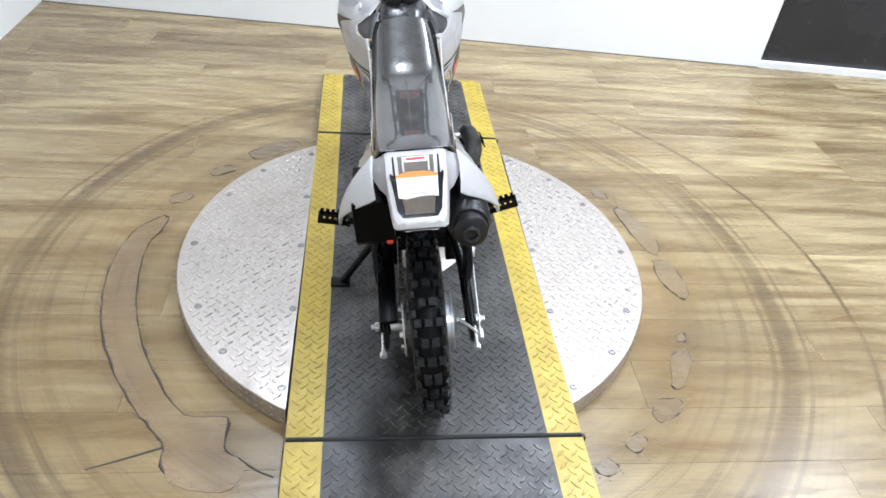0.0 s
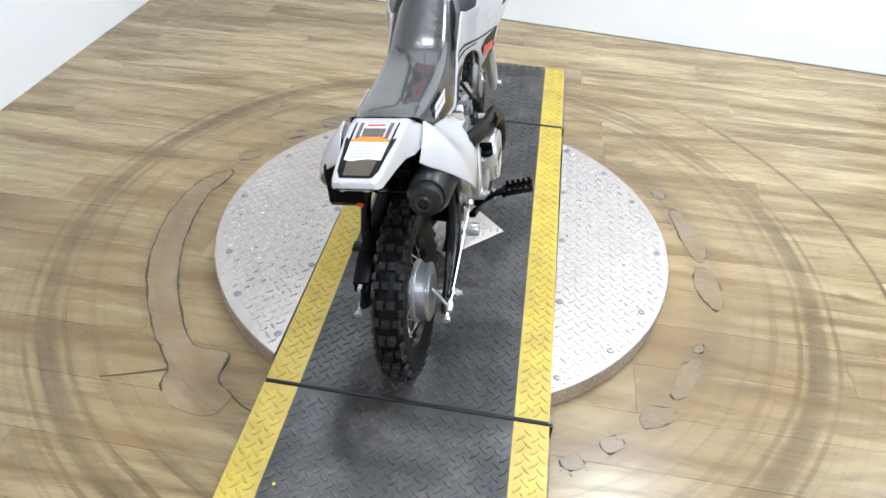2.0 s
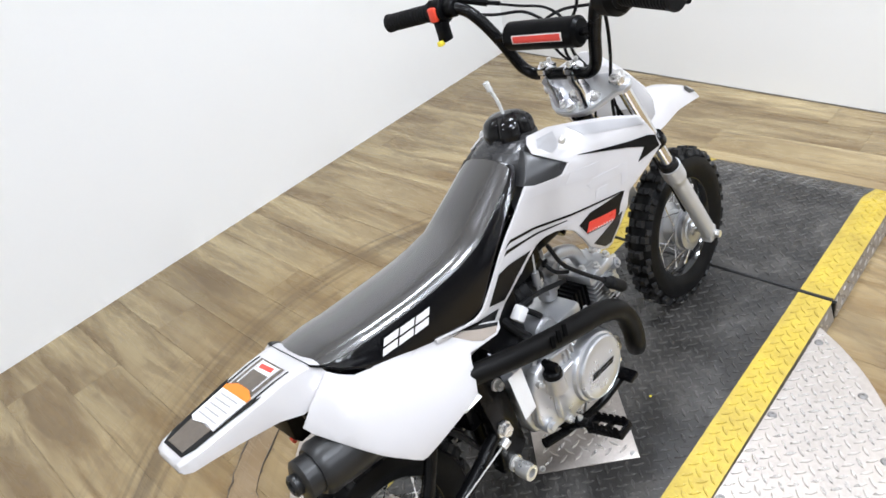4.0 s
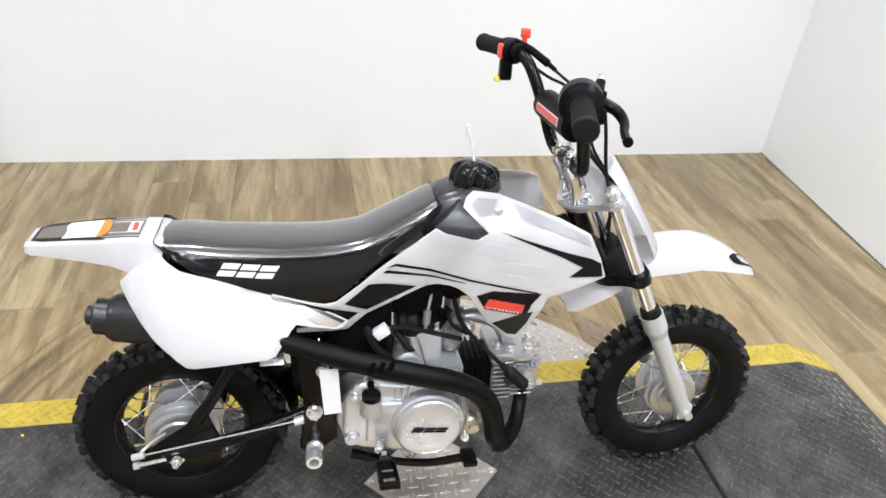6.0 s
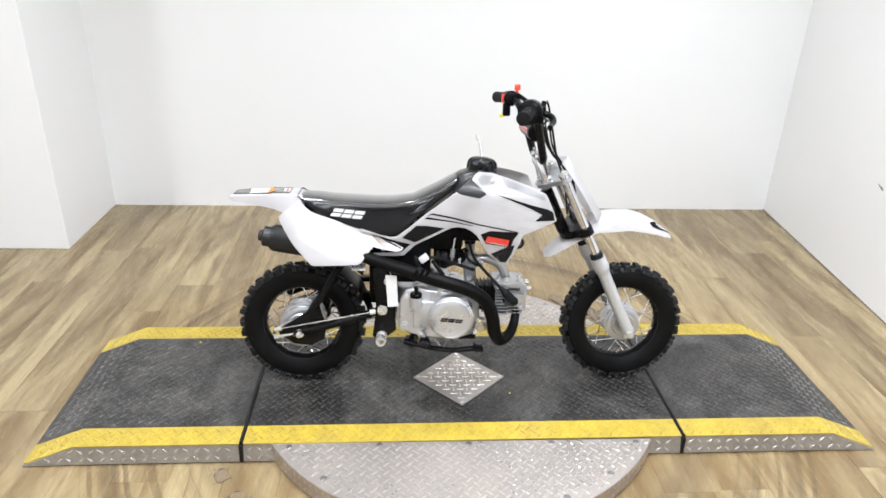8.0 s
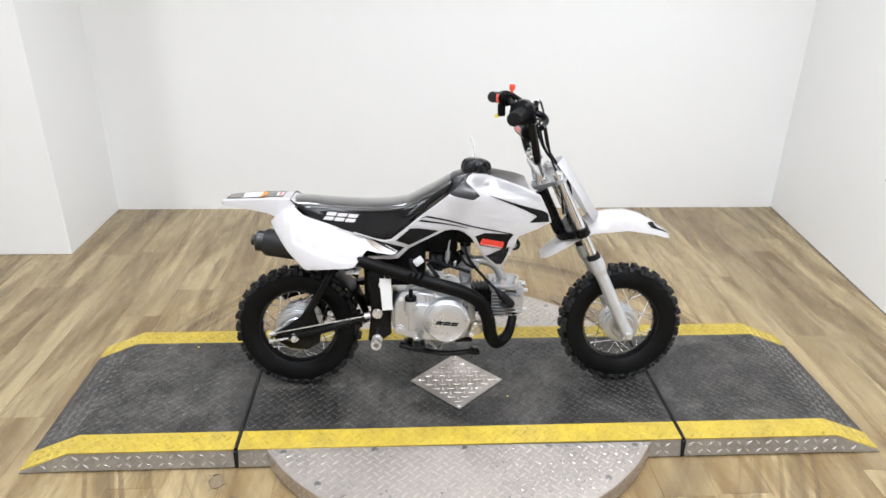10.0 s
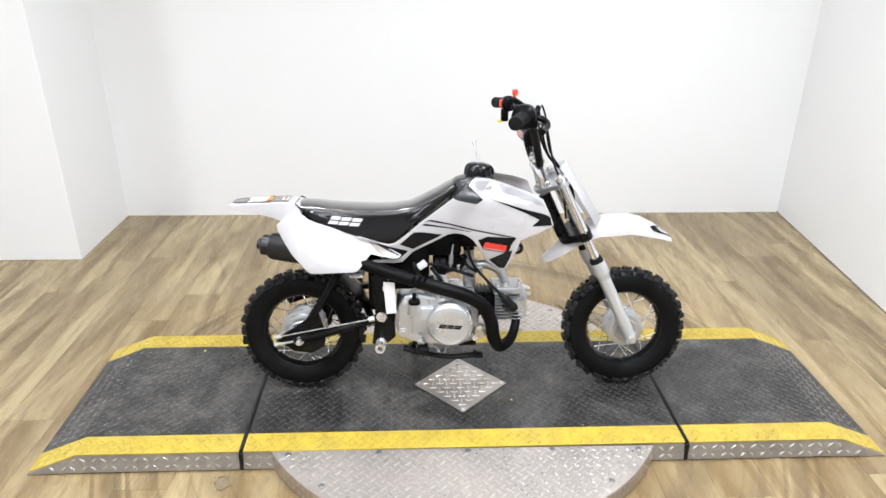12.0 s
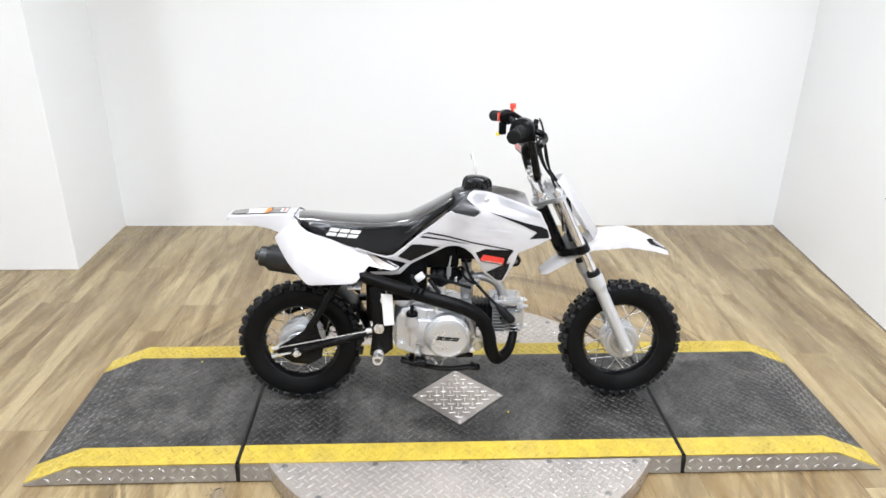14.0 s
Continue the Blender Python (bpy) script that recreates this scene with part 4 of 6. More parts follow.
# greyish-beige wedge covering the panel's forward tip, and its black edge
WEDGE = [(-0.300, 0.524), (-0.276, 0.516), (-0.222, 0.491), (-0.176, 0.466), (-0.190, 0.462), (-0.222, 0.470), (-0.240, 0.482), (-0.264, 0.505)]
WEDGE_EDGE = [(-0.262, 0.511), (-0.222, 0.4935), (-0.172, 0.4675), (-0.178, 0.4655), (-0.215, 0.484)]


def make_panel(side):
    ob = part("side_panel", sheet(PANEL, panel_x, 0.004, 0, 0.02, side, 0.0012), M_WHITE, bike, "glossy white plastic side number panel", 40)
    part("sticker", sheet(WEDGE, panel_x, 0.0006, 0.0012, 0.02, side), M_BEIGEWEDGE, ob, "greyish-beige wedge over the panel tip", 40)
    part("stripe", sheet(WEDGE_EDGE, panel_x, 0.0006, 0.0016, 0.02, side), M_DECBLK, ob, "black pointed edge stripe", 40)


both(make_panel)


# seat
def seat():
    ys = [-0.478, -0.470, -0.45, -0.42, -0.38, -0.34, -0.30, -0.26, -0.22, -0.19, -0.17, -0.14, -0.115, -0.09, -0.06, -0.03, -0.012, -0.004]
    top = np.interp(ys, [-0.478, -0.465, -0.435, -0.37, -0.27, -0.2, -0.14, -0.115, -0.06, -0.01, -0.004], [0.606, 0.613, 0.6125, 0.6045, 0.599, 0.599, 0.608, 0.620, 0.648, 0.676, 0.676])
    bot = np.interp(ys, [-0.478, -0.468, -0.438, -0.378, -0.301, -0.247, -0.212, -0.19, -0.176, -0.15, -0.119, -0.069, -0.021, -0.004], [0.612, 0.606, 0.577, 0.549, 0.523, 0.508, 0.501, 0.504, 0.512, 0.540, 0.566, 0.605, 0.640, 0.662])
    wid = np.interp(ys, [-0.478, -0.465, -0.43, -0.3, -0.2, -0.1, -0.02, -0.004], [0.048, 0.057, 0.067, 0.072, 0.071, 0.065, 0.060, 0.050])
    secs = []
    for y, t, b, w in zip(ys, top, bot, wid):
        h = t - b
        half = [(0, 0.0015), (0.45, -0.0006), (0.75, -0.0045), (0.9, -0.0095), (0.985, -0.0165), (1.015, -0.025)]
        pts = [(k * w, t + max(d, -h * 0.6)) for k, d in half]
        pts += [(w * 1.06, t - max(h * 0.5, min(h * 0.7, 0.04))), (w * 1.17, b + 0.005), (w * 1.16, b), (w * 0.5, b - 0.001)]
        ring = pts + [(-x, z) for x, z in reversed(pts[1:])]
        secs.append([(float(x), float(y), float(z)) for x, z in ring])
    return loft(secs)


seat_ob = part("seat", seat(), M_SEAT, bike, "glossy black vinyl seat", 50)


def seat_cover():
    """The grey top panel sewn between the seat's black sides."""
    src = seat()
    src.verts.ensure_lookup_table()
    n = 19
    rows = len(src.verts) // n
    bm = bmesh.new()
    grid = []
    for r in range(1, rows - 1):
        ring = [src.verts[r * n + q].co for q in range(n)]
        top = [ring[q] for q in (n - 4, n - 3, n - 2, n - 1, 0, 1, 2, 3, 4)]
        grid.append([bm.verts.new(v + Vector((0, 0, 0.0012 if 0 < q < 8 else -0.0004))) for q, v in enumerate(top)])
    src.free()
    for a, b in zip(grid, grid[1:]):
        for q in range(8):
            bm.faces.new((a[q], a[q + 1], b[q + 1], b[q]))
    return bm


part("seat_cover", seat_cover(), M_SEATTOP, seat_ob, "dark grey vinyl top panel of the seat", 50)


def seat_x(y, z):
    return float(np.interp(y, [-0.43, -0.3, -0.2], [0.072, 0.0775, 0.0768])) + 0.05 * max(0, 0.588 - z)


def slanted_marks(y0, y1, z0, z1, f, mat, parent, side, lift):
    """Plain slanted bars in two rows, standing for the maker's mark."""
    h = z1 - z0
    for k in range(3):
        a = y0 + (y1 - y0) * k / 3
        b = a + (y1 - y0) * 0.30
        dz, sl = -0.10 * (a - y0), 0.62 * h
        for u, v in ((0.0, 0.42), (0.56, 1.0)):
            q = [(a + sl * u, z0 + dz + h * u), (b + sl * u, z0 + dz + h * u - 0.002), (b + sl * v, z0 + dz + h * v - 0.002), (a + sl * v, z0 + dz + h * v)]
            part("mark", sheet(q, f, 0.0008, lift, 0.05, side), mat, parent, "plain slanted bar")


both(lambda s: slanted_marks(-0.383, -0.290, 0.560, 0.583, seat_x, M_PAPER, seat_ob, s, 0.0022))


# tail
def tail():
    rows = [(-0.681, 0.029, 0.605, 0.599), (-0.678, 0.036, 0.609, 0.596), (-0.668, 0.0415, 0.611, 0.593), (-0.645, 0.0445, 0.6125, 0.591), (-0.60, 0.0485, 0.615, 0.584), (-0.55, 0.0525, 0.617, 0.574),
            (-0.52, 0.053, 0.618, 0.565), (-0.50, 0.054, 0.617, 0.569), (-0.48, 0.056, 0.615, 0.580), (-0.465, 0.058, 0.610, 0.588)]
    secs = []
    for y, w, t, b in rows:
        flare = 0.024 * max(0.0, min(1.0, (y + 0.545) / 0.06))
        pts = [(0, t), (w * 0.55, t), (w * 0.72, t + 0.0008), (w - 0.008, t), (w - 0.002, t - 0.003), (w, t - 0.009), (w + 0.001 + flare, b), (w - 0.004 + flare, b), (w - 0.006, t - 0.012), (w * 0.4, t - 0.010)]
        secs.append([(x, y, z) for x, z in pts] + [(-x, y, z) for x, z in reversed(pts[1:])])
    return loft(secs)


tail_ob = part("tail_fender", tail(), M_WHITE, bike, "white plastic tail fender with stickers", 40)


def tail_top(y):
    return float(np.interp(y, [-0.681, -0.668, -0.645, -0.60, -0.55, -0.52, -0.50, -0.48], [0.605, 0.611, 0.6125, 0.615, 0.617, 0.618, 0.617, 0.615]))


def tail_sticker(name, pts, mat, lift, label, parent=None):
    """A thin sticker on the tail's top, outline in (x, y)."""
    bm = bmesh.new()
    bm.faces.new([bm.verts.new((x, y, 0)) for x, y in pts])
    y0, y1 = min(p[1] for p in pts), max(p[1] for p in pts)
    for k in range(1, int((y1 - y0) / 0.012) + 1):
        bmesh.ops.bisect_plane(bm, geom=bm.verts[:] + bm.edges[:] + bm.faces[:], plane_co=(0, y0 + k * 0.012, 0), plane_no=(0, 1, 0))
    for v in bm.verts:
        v.co.z = tail_top(v.co.y) + 0.0011 + lift
    ext = bmesh.ops.extrude_face_region(bm, geom=bm.faces[:])
    bmesh.ops.translate(bm, vec=(0, 0, 0.0004), verts=[v for v in ext["geom"] if isinstance(v, bmesh.types.BMVert)])
    return part(name, bm, mat, parent or tail_ob, label)


END = [(0.027, -0.669), (0.0345, -0.652), (0.0395, -0.600), (0.0445, -0.562), (0.0440, -0.552), (0.0385, -0.560), (0.0400, -0.502), (0.0372, -0.502), (0.0345, -0.565), (0.0320, -0.622)]
tail_sticker("sticker", [(-x, y) for x, y in END] + [(x, y) for x, y in reversed(END)], M_DECBLK, 0, "glossy black end sticker with long side stripes")
tail_sticker("sticker", [(-0.022, -0.664), (0.022, -0.664), (0.026, -0.622), (-0.026, -0.622)], M_DECSMOKE, 0.0005, "smoke-brown window of the end sticker")
tail_sticker("label", [(-0.0305, -0.622), (-0.0200, -0.626), (0.0103, -0.619), (0.0305, -0.622), (0.0335, -0.566), (-0.0335, -0.566)], M_PAPER, 0.0010, "white warning label")
tail_sticker("label", [(-0.0335, -0.569), (0.0335, -0.569), (0.0345, -0.562), (0.0150, -0.553), (-0.0150, -0.553), (-0.0345, -0.562)], M_ORANGE, 0.0014, "orange label strip")
tail_sticker("sticker", [(-0.0290, -0.562), (0.0290, -0.562), (0.0305, -0.503), (-0.0305, -0.503)], M_DECSMOKE, 0.0004, "smoke-grey sticker")
tail_sticker("stripe", [(-0.0225, -0.552), (-0.0195, -0.552), (-0.0205, -0.505), (-0.0235, -0.505)], M_DECGREY, 0.0008, "pale stripe")
tail_sticker("stripe", [(0.0225, -0.552), (0.0195, -0.552), (0.0205, -0.505), (0.0235, -0.505)], M_DECGREY, 0.0008, "pale stripe")
tail_sticker("sticker", [(-0.0190, -0.524), (0.0190, -0.524), (0.0200, -0.506), (-0.0200, -0.506)], M_PAPER, 0.0008, "white sticker")
tail_sticker("sticker", [(-0.0150, -0.519), (0.0165, -0.517), (0.0150, -0.509), (-0.0165, -0.511)], M_RED, 0.0012, "red sticker")
for k in range(5):
    y = -0.614 + k * 0.009
    tail_sticker("print_bar", [(-0.026, y), (0.017 if k % 2 else 0.024, y), (0.017 if k % 2 else 0.024, y + 0.0025), (-0.026, y + 0.0025)], M_INK, 0.0015, "pale bar of print")

# box and reflector under the tail
tool_box = part("tail_box", joined(prism([(-0.510, 0.530), (-0.39, 0.535), (-0.38, 0.465), (-0.40, 0.443), (-0.508, 0.440), (-0.516, 0.452)], -0.120, -0.047, 0.004), box(-0.047, 0.050, -0.500, -0.40, 0.500, 0.565, 0.006)), M_BLACKPL, bike, "black plastic box beside the rear wheel")
part("reflector", box(-0.064, -0.052, -0.519, -0.512, 0.444, 0.452, 0.002), M_REDPL, tool_box, "small red reflector")
part("rear_mudguard", loft([[(x, y, z + (0.012 - abs(x) * 0.25)) for x in (-0.045, -0.02, 0.02, 0.045)] + [(x, y, z + 0.004 - abs(x) * 0.25) for x in (0.045, 0.02, -0.02, -0.045)] for y, z in ((-0.505, 0.520), (-0.48, 0.505), (-0.40, 0.450), (-0.34, 0.41), (-0.29, 0.37))]), M_BLACKPL, bike, "black inner mudguard")
flap = []
for a in (8, 20, 32, 44, 56, 68):
    c0, s0 = math.cos(radians(a)), math.sin(radians(a))
    flap.append([(x, REAR_Y + r * c0, AX + r * s0) for x, r in ((-0.058, 0.213), (0, 0.218), (0.058, 0.213), (0.058, 0.217), (0, 0.222), (-0.058, 0.217))])
part("mud_flap", loft(flap), M_BLACKPL, bike, "black plastic mud flap ahead of the rear wheel", 40)


# front fender
def fender():
    rows = [(0.268, 0.430, 0.030, 0.0), (0.285, 0.446, 0.040, 0.012), (0.33, 0.482, 0.050, 0.02), (0.38, 0.524, 0.056, 0.028), (0.425, 0.555, 0.058, 0.040), (0.474, 0.563, 0.058, 0.045), (0.526, 0.566, 0.056, 0.044),
            (0.571, 0.555, 0.053, 0.040), (0.612, 0.535, 0.048, 0.028), (0.645, 0.511, 0.042, 0.013), (0.660, 0.498, 0.034, 0.005), (0.666, 0.493, 0.024, 0.002)]
    secs = []
    for y, z, w, d in rows:
        up = [(0, z), (w * 0.45, z - 0.001), (w * 0.7, z - 0.003 - d * 0.08), (w * 0.86, z - 0.006 - d * 0.3), (w, z - 0.008 - d)]
        dn = [(w - 0.004, z - 0.009 - d), (w * 0.82, z - 0.009 - d * 0.3), (w * 0.4, z - 0.005)]
        ring = up + dn
        secs.append([(x, y, q) for x, q in ring] + [(-x, y, q) for x, q in reversed(ring[1:])])
    return loft(secs)


fender_ob = part("front_fender", fender(), M_WHITE, bike, "white plastic front fender with black tip stickers", 45)
def fender_point(y, u, side):
    """A point on the fender's upper skin at y, u from crown (0) to edge (1)."""
    ys, zs = [0.526, 0.571, 0.612, 0.645, 0.660, 0.666], [0.566, 0.555, 0.535, 0.511, 0.498, 0.493]
    ws, ds = [0.056, 0.053, 0.048, 0.042, 0.034, 0.024], [0.044, 0.040, 0.028, 0.013, 0.005, 0.002]
    z, w, d = (float(np.interp(y, ys, q)) for q in (zs, ws, ds))
    drop = float(np.interp(u, [0, 0.45, 0.7, 0.86, 1], [0, 0.001, 0.003 + d * 0.08, 0.006 + d * 0.3, 0.008 + d]))
    return Vector((side * w * u, y, z - drop))


def tip_sticker(side, strip, mat, lift, label):
    bm = bmesh.new()
    rows = []
    for y, u0, u1 in strip:
        rows.append([bm.verts.new(fender_point(y, u0 + (u1 - u0) * k / 4, side) + Vector((side * lift * 0.7, 0, lift))) for k in range(5)])
    for p, q in zip(rows, rows[1:]):
        for k in range(4):
            bm.faces.new((p[k], p[k + 1], q[k + 1], q[k]))
    ext = bmesh.ops.extrude_face_region(bm, geom=bm.faces[:])
    bmesh.ops.translate(bm, vec=(side * 0.0004, 0, 0.0006), verts=[v for v in ext["geom"] if isinstance(v, bmesh.types.BMVert)])
    part("sticker", bm, mat, fender_ob, label)


for s in (1, -1):
    tip_sticker(s, ((0.586, 0.80, 0.83), (0.598, 0.68, 0.89), (0.615, 0.56, 0.89), (0.632, 0.48, 0.85), (0.648, 0.45, 0.76), (0.660, 0.50, 0.58)), M_DECBLK, 0.0012, "black lens-shaped tip sticker")
    tip_sticker(s, ((0.606, 0.71, 0.76), (0.619, 0.61, 0.83), (0.634, 0.54, 0.79), (0.648, 0.51, 0.70), (0.656, 0.53, 0.58)), M_DECDG, 0.0021, "grey inner sticker")


# number plate in front of the fork
def number_plate():
    rows = [(0.052, 0.040), (0.060, 0.058), (0.085, 0.086), (0.13, 0.100), (0.18, 0.097), (0.23, 0.080), (0.262, 0.055)]
    o, d = Vector((0, 0.288, 0.770)), Vector((0, 0.148, -0.222)).normalized()
    n = Vector((0, -d.z, d.y)).normalized()
    front, back = [], []
    bm = bmesh.new()
    for s, w in rows:
        fr, bk = [], []
        for k in range(9):
            u = -1 + k / 4
            p = o + d * s + Vector((w * u, 0, 0)) + n * (0.012 - 0.030 * u * u)
            fr.append(bm.verts.new(p))
            bk.append(bm.verts.new(p - n * 0.003))
        front.append(fr)
        back.append(bk)
    for a, b, flip in ((front, front, 0), (back, back, 1)):
        for i in range(len(rows) - 1):
            for k in range(8):
                bm.faces.new((a[i][k], a[i][k + 1], a[i + 1][k + 1], a[i + 1][k]))
    for i in range(len(rows) - 1):
        for k in (0, 8):
            bm.faces.new((front[i][k], front[i + 1][k], back[i + 1][k], back[i][k]))
    for k in range(8):
        for i in (0, -1):
            bm.faces.new((front[i][k], front[i][k + 1], back[i][k + 1], back[i][k]))
    return bm


part("number_plate", number_plate(), M_PLATE, bike, "blank white plastic front number plate", 45)

# --- fork and steering ---
TOPF, BOTF = Vector((0, 0.296, 0.690)), Vector((0, 0.541, 0.190))
fdir = (BOTF - TOPF).normalized()


def fork_leg(side):
    x = Vector((side * 0.079, 0, 0))
    leg = part("fork_leg", joined(rod(TOPF + x + fdir * 0.285, BOTF + x, 0.0185, 18), rod(TOPF + x + fdir * 0.283, TOPF + x + fdir * 0.322, 0.0235, 18),
                                  rod(TOPF + x + fdir * 0.322, TOPF + x + fdir * 0.34, 0.0235, 18, 0.0185), moved(box(-0.013, 0.013, -0.016, 0.016, -0.02, 0.018, 0.005), Matrix.Translation(BOTF + x))), M_FORK, bike, "silver-grey painted fork leg", 40)
    part("fork_tube", rod(TOPF + x, TOPF + x + fdir * 0.30, 0.0138, 18), M_CHROME, leg, "chromed fork tube")
    part("dust_seal", rod(TOPF + x + fdir * 0.268, TOPF + x + fdir * 0.286, 0.0185, 18, 0.021), M_RUBBER, leg, "black rubber dust seal")
    part("axle_nut", rod(BOTF + x * 1.14, BOTF + x * 1.36, 0.0095, 6), M_STEEL, leg)
    part("fork_cap", joined(rod(TOPF + x - fdir * 0.006, TOPF + x + fdir * 0.004, 0.015, 18), rod(TOPF + x - fdir * 0.012, TOPF + x - fdir * 0.005, 0.009, 6)), M_STEEL, leg)


both(fork_leg)
part("front_axle", rod((-0.10, FRONT_Y, AX - 0.002), (0.10, FRONT_Y, AX - 0.002), 0.006, 10), M_STEEL, bike)


def clamp_bm(s, half_x, y0, y1, thick):
    """A fork clamp: a plate with rounded ears, square to the fork at distance s down it."""
    half = [(0.018, y0), (0.034, y0 * 0.94), (0.049, y0 * 0.80), (0.066, y0 * 0.52), (half_x - 0.012, -0.022), (half_x, -0.018), (half_x + 0.007, -0.008), (half_x + 0.008, 0.002), (half_x + 0.004, 0.012), (half_x - 0.008, 0.020), (0.05, y1 * 0.8)]
    out = half + [(-x, y) for x, y in reversed(half)]
    bm = bmesh.new()
    f = bm.faces.new([bm.verts.new((x, y, 0)) for x, y in out])
    ext = bmesh.ops.extrude_face_region(bm, geom=[f])
    bmesh.ops.translate(bm, vec=(0, 0, thick), verts=[v for v in ext["geom"] if isinstance(v, bmesh.types.BMVert)])
    bmesh.ops.bevel(bm, geom=[e for e in bm.edges if abs(e.verts[0].co.z - e.verts[1].co.z) < 1e-6], offset=0.0025, segments=2, affect="EDGES")
    return moved(bm, Matrix.Translation(TOPF + fdir * s) @ Matrix.Rotation(math.atan2(0.245, 0.5), 4, "X"))


top_clamp = part("top_clamp", clamp_bm(0.026, 0.092, -0.076, 0.03, 0.013), M_CAST, bike, "polished aluminium top fork clamp", 40)
part("lower_clamp", clamp_bm(0.203, 0.095, -0.07, 0.03, 0.024), M_FRAME, bike, "black lower fork clamp", 40)
part("steering_head", rod((0, 0.266, 0.630), (0, 0.328, 0.502), 0.0185, 18), M_FRAME, bike, "black steering head tube")
plate_m = Matrix.Translation(TOPF + fdir * 0.013) @ Matrix.Rotation(math.atan2(0.245, 0.5), 4, "X")


def on_plate(dx, dy, r, high, n=6):
    return moved(rod((dx, dy, -0.002), (dx, dy, high), r, n), plate_m)


part("stem_nut", joined(on_plate(0, -0.038, 0.0165, 0.003, 24), moved(lathe([(0, 0.016), (0.007, 0.016), (0.0105, 0.013), (0.012, 0.008), (0.012, 0.0), (0, 0.0)], 24, "Z", (0, -0.038, 0.002)), plate_m)), M_CHROME, top_clamp, "domed chrome steering stem nut", 40)
for dx, dy, r in ((0.0, -0.063, 0.0065), (0.040, -0.034, 0.0075), (-0.040, -0.034, 0.0075), (0.022, -0.058, 0.005), (-0.022, -0.058, 0.005)):
    part("bolt", on_plate(dx, dy, r, 0.010), M_STEEL, top_clamp)
    part("washer", on_plate(dx, dy, r * 1.55, 0.0025, 18), M_STEEL, top_clamp)

# handlebar
BEND = [(0.0, 0.238, 0.725), (0.04, 0.238, 0.725), (0.064, 0.237, 0.727), (0.086, 0.231, 0.746), (0.108, 0.215, 0.805), (0.136, 0.197, 0.860)]
ENDS = {1: [(0.160, 0.182, 0.878), (0.190, 0.168, 0.881), (0.25, 0.149, 0.878), (0.308, 0.130, 0.875)], -1: [(0.162, 0.184, 0.882), (0.195, 0.173, 0.885), (0.25, 0.162, 0.882), (0.321, 0.150, 0.878)]}
BAR = [(-x, y, z) for x, y, z in reversed(BEND[1:] + ENDS[-1])] + BEND + ENDS[1]
bar = part("handlebar", sweep(BAR, 0.0115, 14, 6), M_FRAME, bike, "black steel handlebar with a padded crossbar")
PAD_Y, PAD_Z = 0.212, 0.811
part("crossbar_pad", joined(lathe([(0, -0.078), (0.021, -0.078), (0.0265, -0.072), (0.027, 0.080), (0.021, 0.086), (0, 0.086)], 28, "X", (0, PAD_Y, PAD_Z))), M_BLACKPL, bar, "black foam crossbar pad")
part("crossbar", rod((-0.115, 0.209, PAD_Z), (0.115, 0.209, PAD_Z), 0.007, 12), M_FRAME, bar)


def pad_label(a0, a1, x0, x1, r, mat, label):
    bm = bmesh.new()
    rows = []
    for a in map(float, np.linspace(radians(a0), radians(a1), 6)):
        rows.append([bm.verts.new((x, PAD_Y - r * math.cos(a), PAD_Z + r * math.sin(a))) for x in (x0, x1)])
    for a, b in zip(rows, rows[1:]):
        bm.faces.new((a[0], a[1], b[1], b[0]))
    ext = bmesh.ops.extrude_face_region(bm, geom=bm.faces[:])
    for v in ext["geom"]:
        if isinstance(v, bmesh.types.BMVert):
            d = Vector((0, v.co.y - PAD_Y, v.co.z - PAD_Z)).normalized()
            v.co += d * 0.0006
    part("label", bm, mat, bar, label)


pad_label(-12, 20, -0.050, 0.062, 0.0273, M_PAPER, "white-edged label")
pad_label(-8, 16, -0.047, 0.059, 0.0280, M_RED, "red label")


def bar_mount(side):
    x = side * 0.031
    b = part("bar_mount", joined(prism([(0.246, 0.650), (0.276, 0.664), (0.264, 0.690), (0.255, 0.712), (0.254, 0.727), (0.223, 0.726), (0.223, 0.712), (0.236, 0.690)], x - 0.009, x + 0.009, 0.003),
                                 prism([(0.221, 0.729), (0.256, 0.730), (0.257, 0.738), (0.247, 0.747), (0.230, 0.747), (0.220, 0.739)], x - 0.011, x + 0.011, 0.003), rod((x, 0.258, 0.650), (x, 0.254, 0.664), 0.014, 18, 0.010)), M_CHROME, top_clamp, "cast silver handlebar clamp", 40)
    b.name = "bar_mount"
    for dy in (0.227, 0.250):
        part("bolt", rod((x, dy, 0.741), (x, dy, 0.752), 0.0042, 6), M_STEEL, top_clamp)


both(bar_mount)


def grip(side):
    p0, p1 = (Vector((0.212, 0.161, 0.8795)), Vector((0.312, 0.1287, 0.8748))) if side > 0 else (Vector((-0.216, 0.1693, 0.884)), Vector((-0.325, 0.1493, 0.8777)))
    d = (p1 - p0)
    n = 15
    pts, rad = [p0 - d.normalized() * 0.004, p0, p0 + d * 0.01], [0.0225, 0.0225, 0.0155]
    for k in range(n):
        for e, r in ((0.06, 0.0155), (0.12, 0.0174), (0.62, 0.0174), (0.68, 0.0155)):
            pts.append(p0 + d * ((k + e + 0.15) / (n + 0.5)))
            rad.append(r)
    pts += [p1 - d.normalized() * 0.003, p1 - d.normalized() * 0.002, p1 + d.normalized() * 0.003, p1 + d.normalized() * 0.005]
    rad += [0.0155, 0.0185, 0.0185, 0.0160]
    part("grip", sweep(pts, rad, 16, 1), M_RUBBER, bar, "black ribbed rubber grip", 30)


both(grip)
# throttle housing, right
d_r = Vector((0.115, -0.038, -0.004)).normalized()
c_r = Vector((0.191, 0.168, 0.8795))
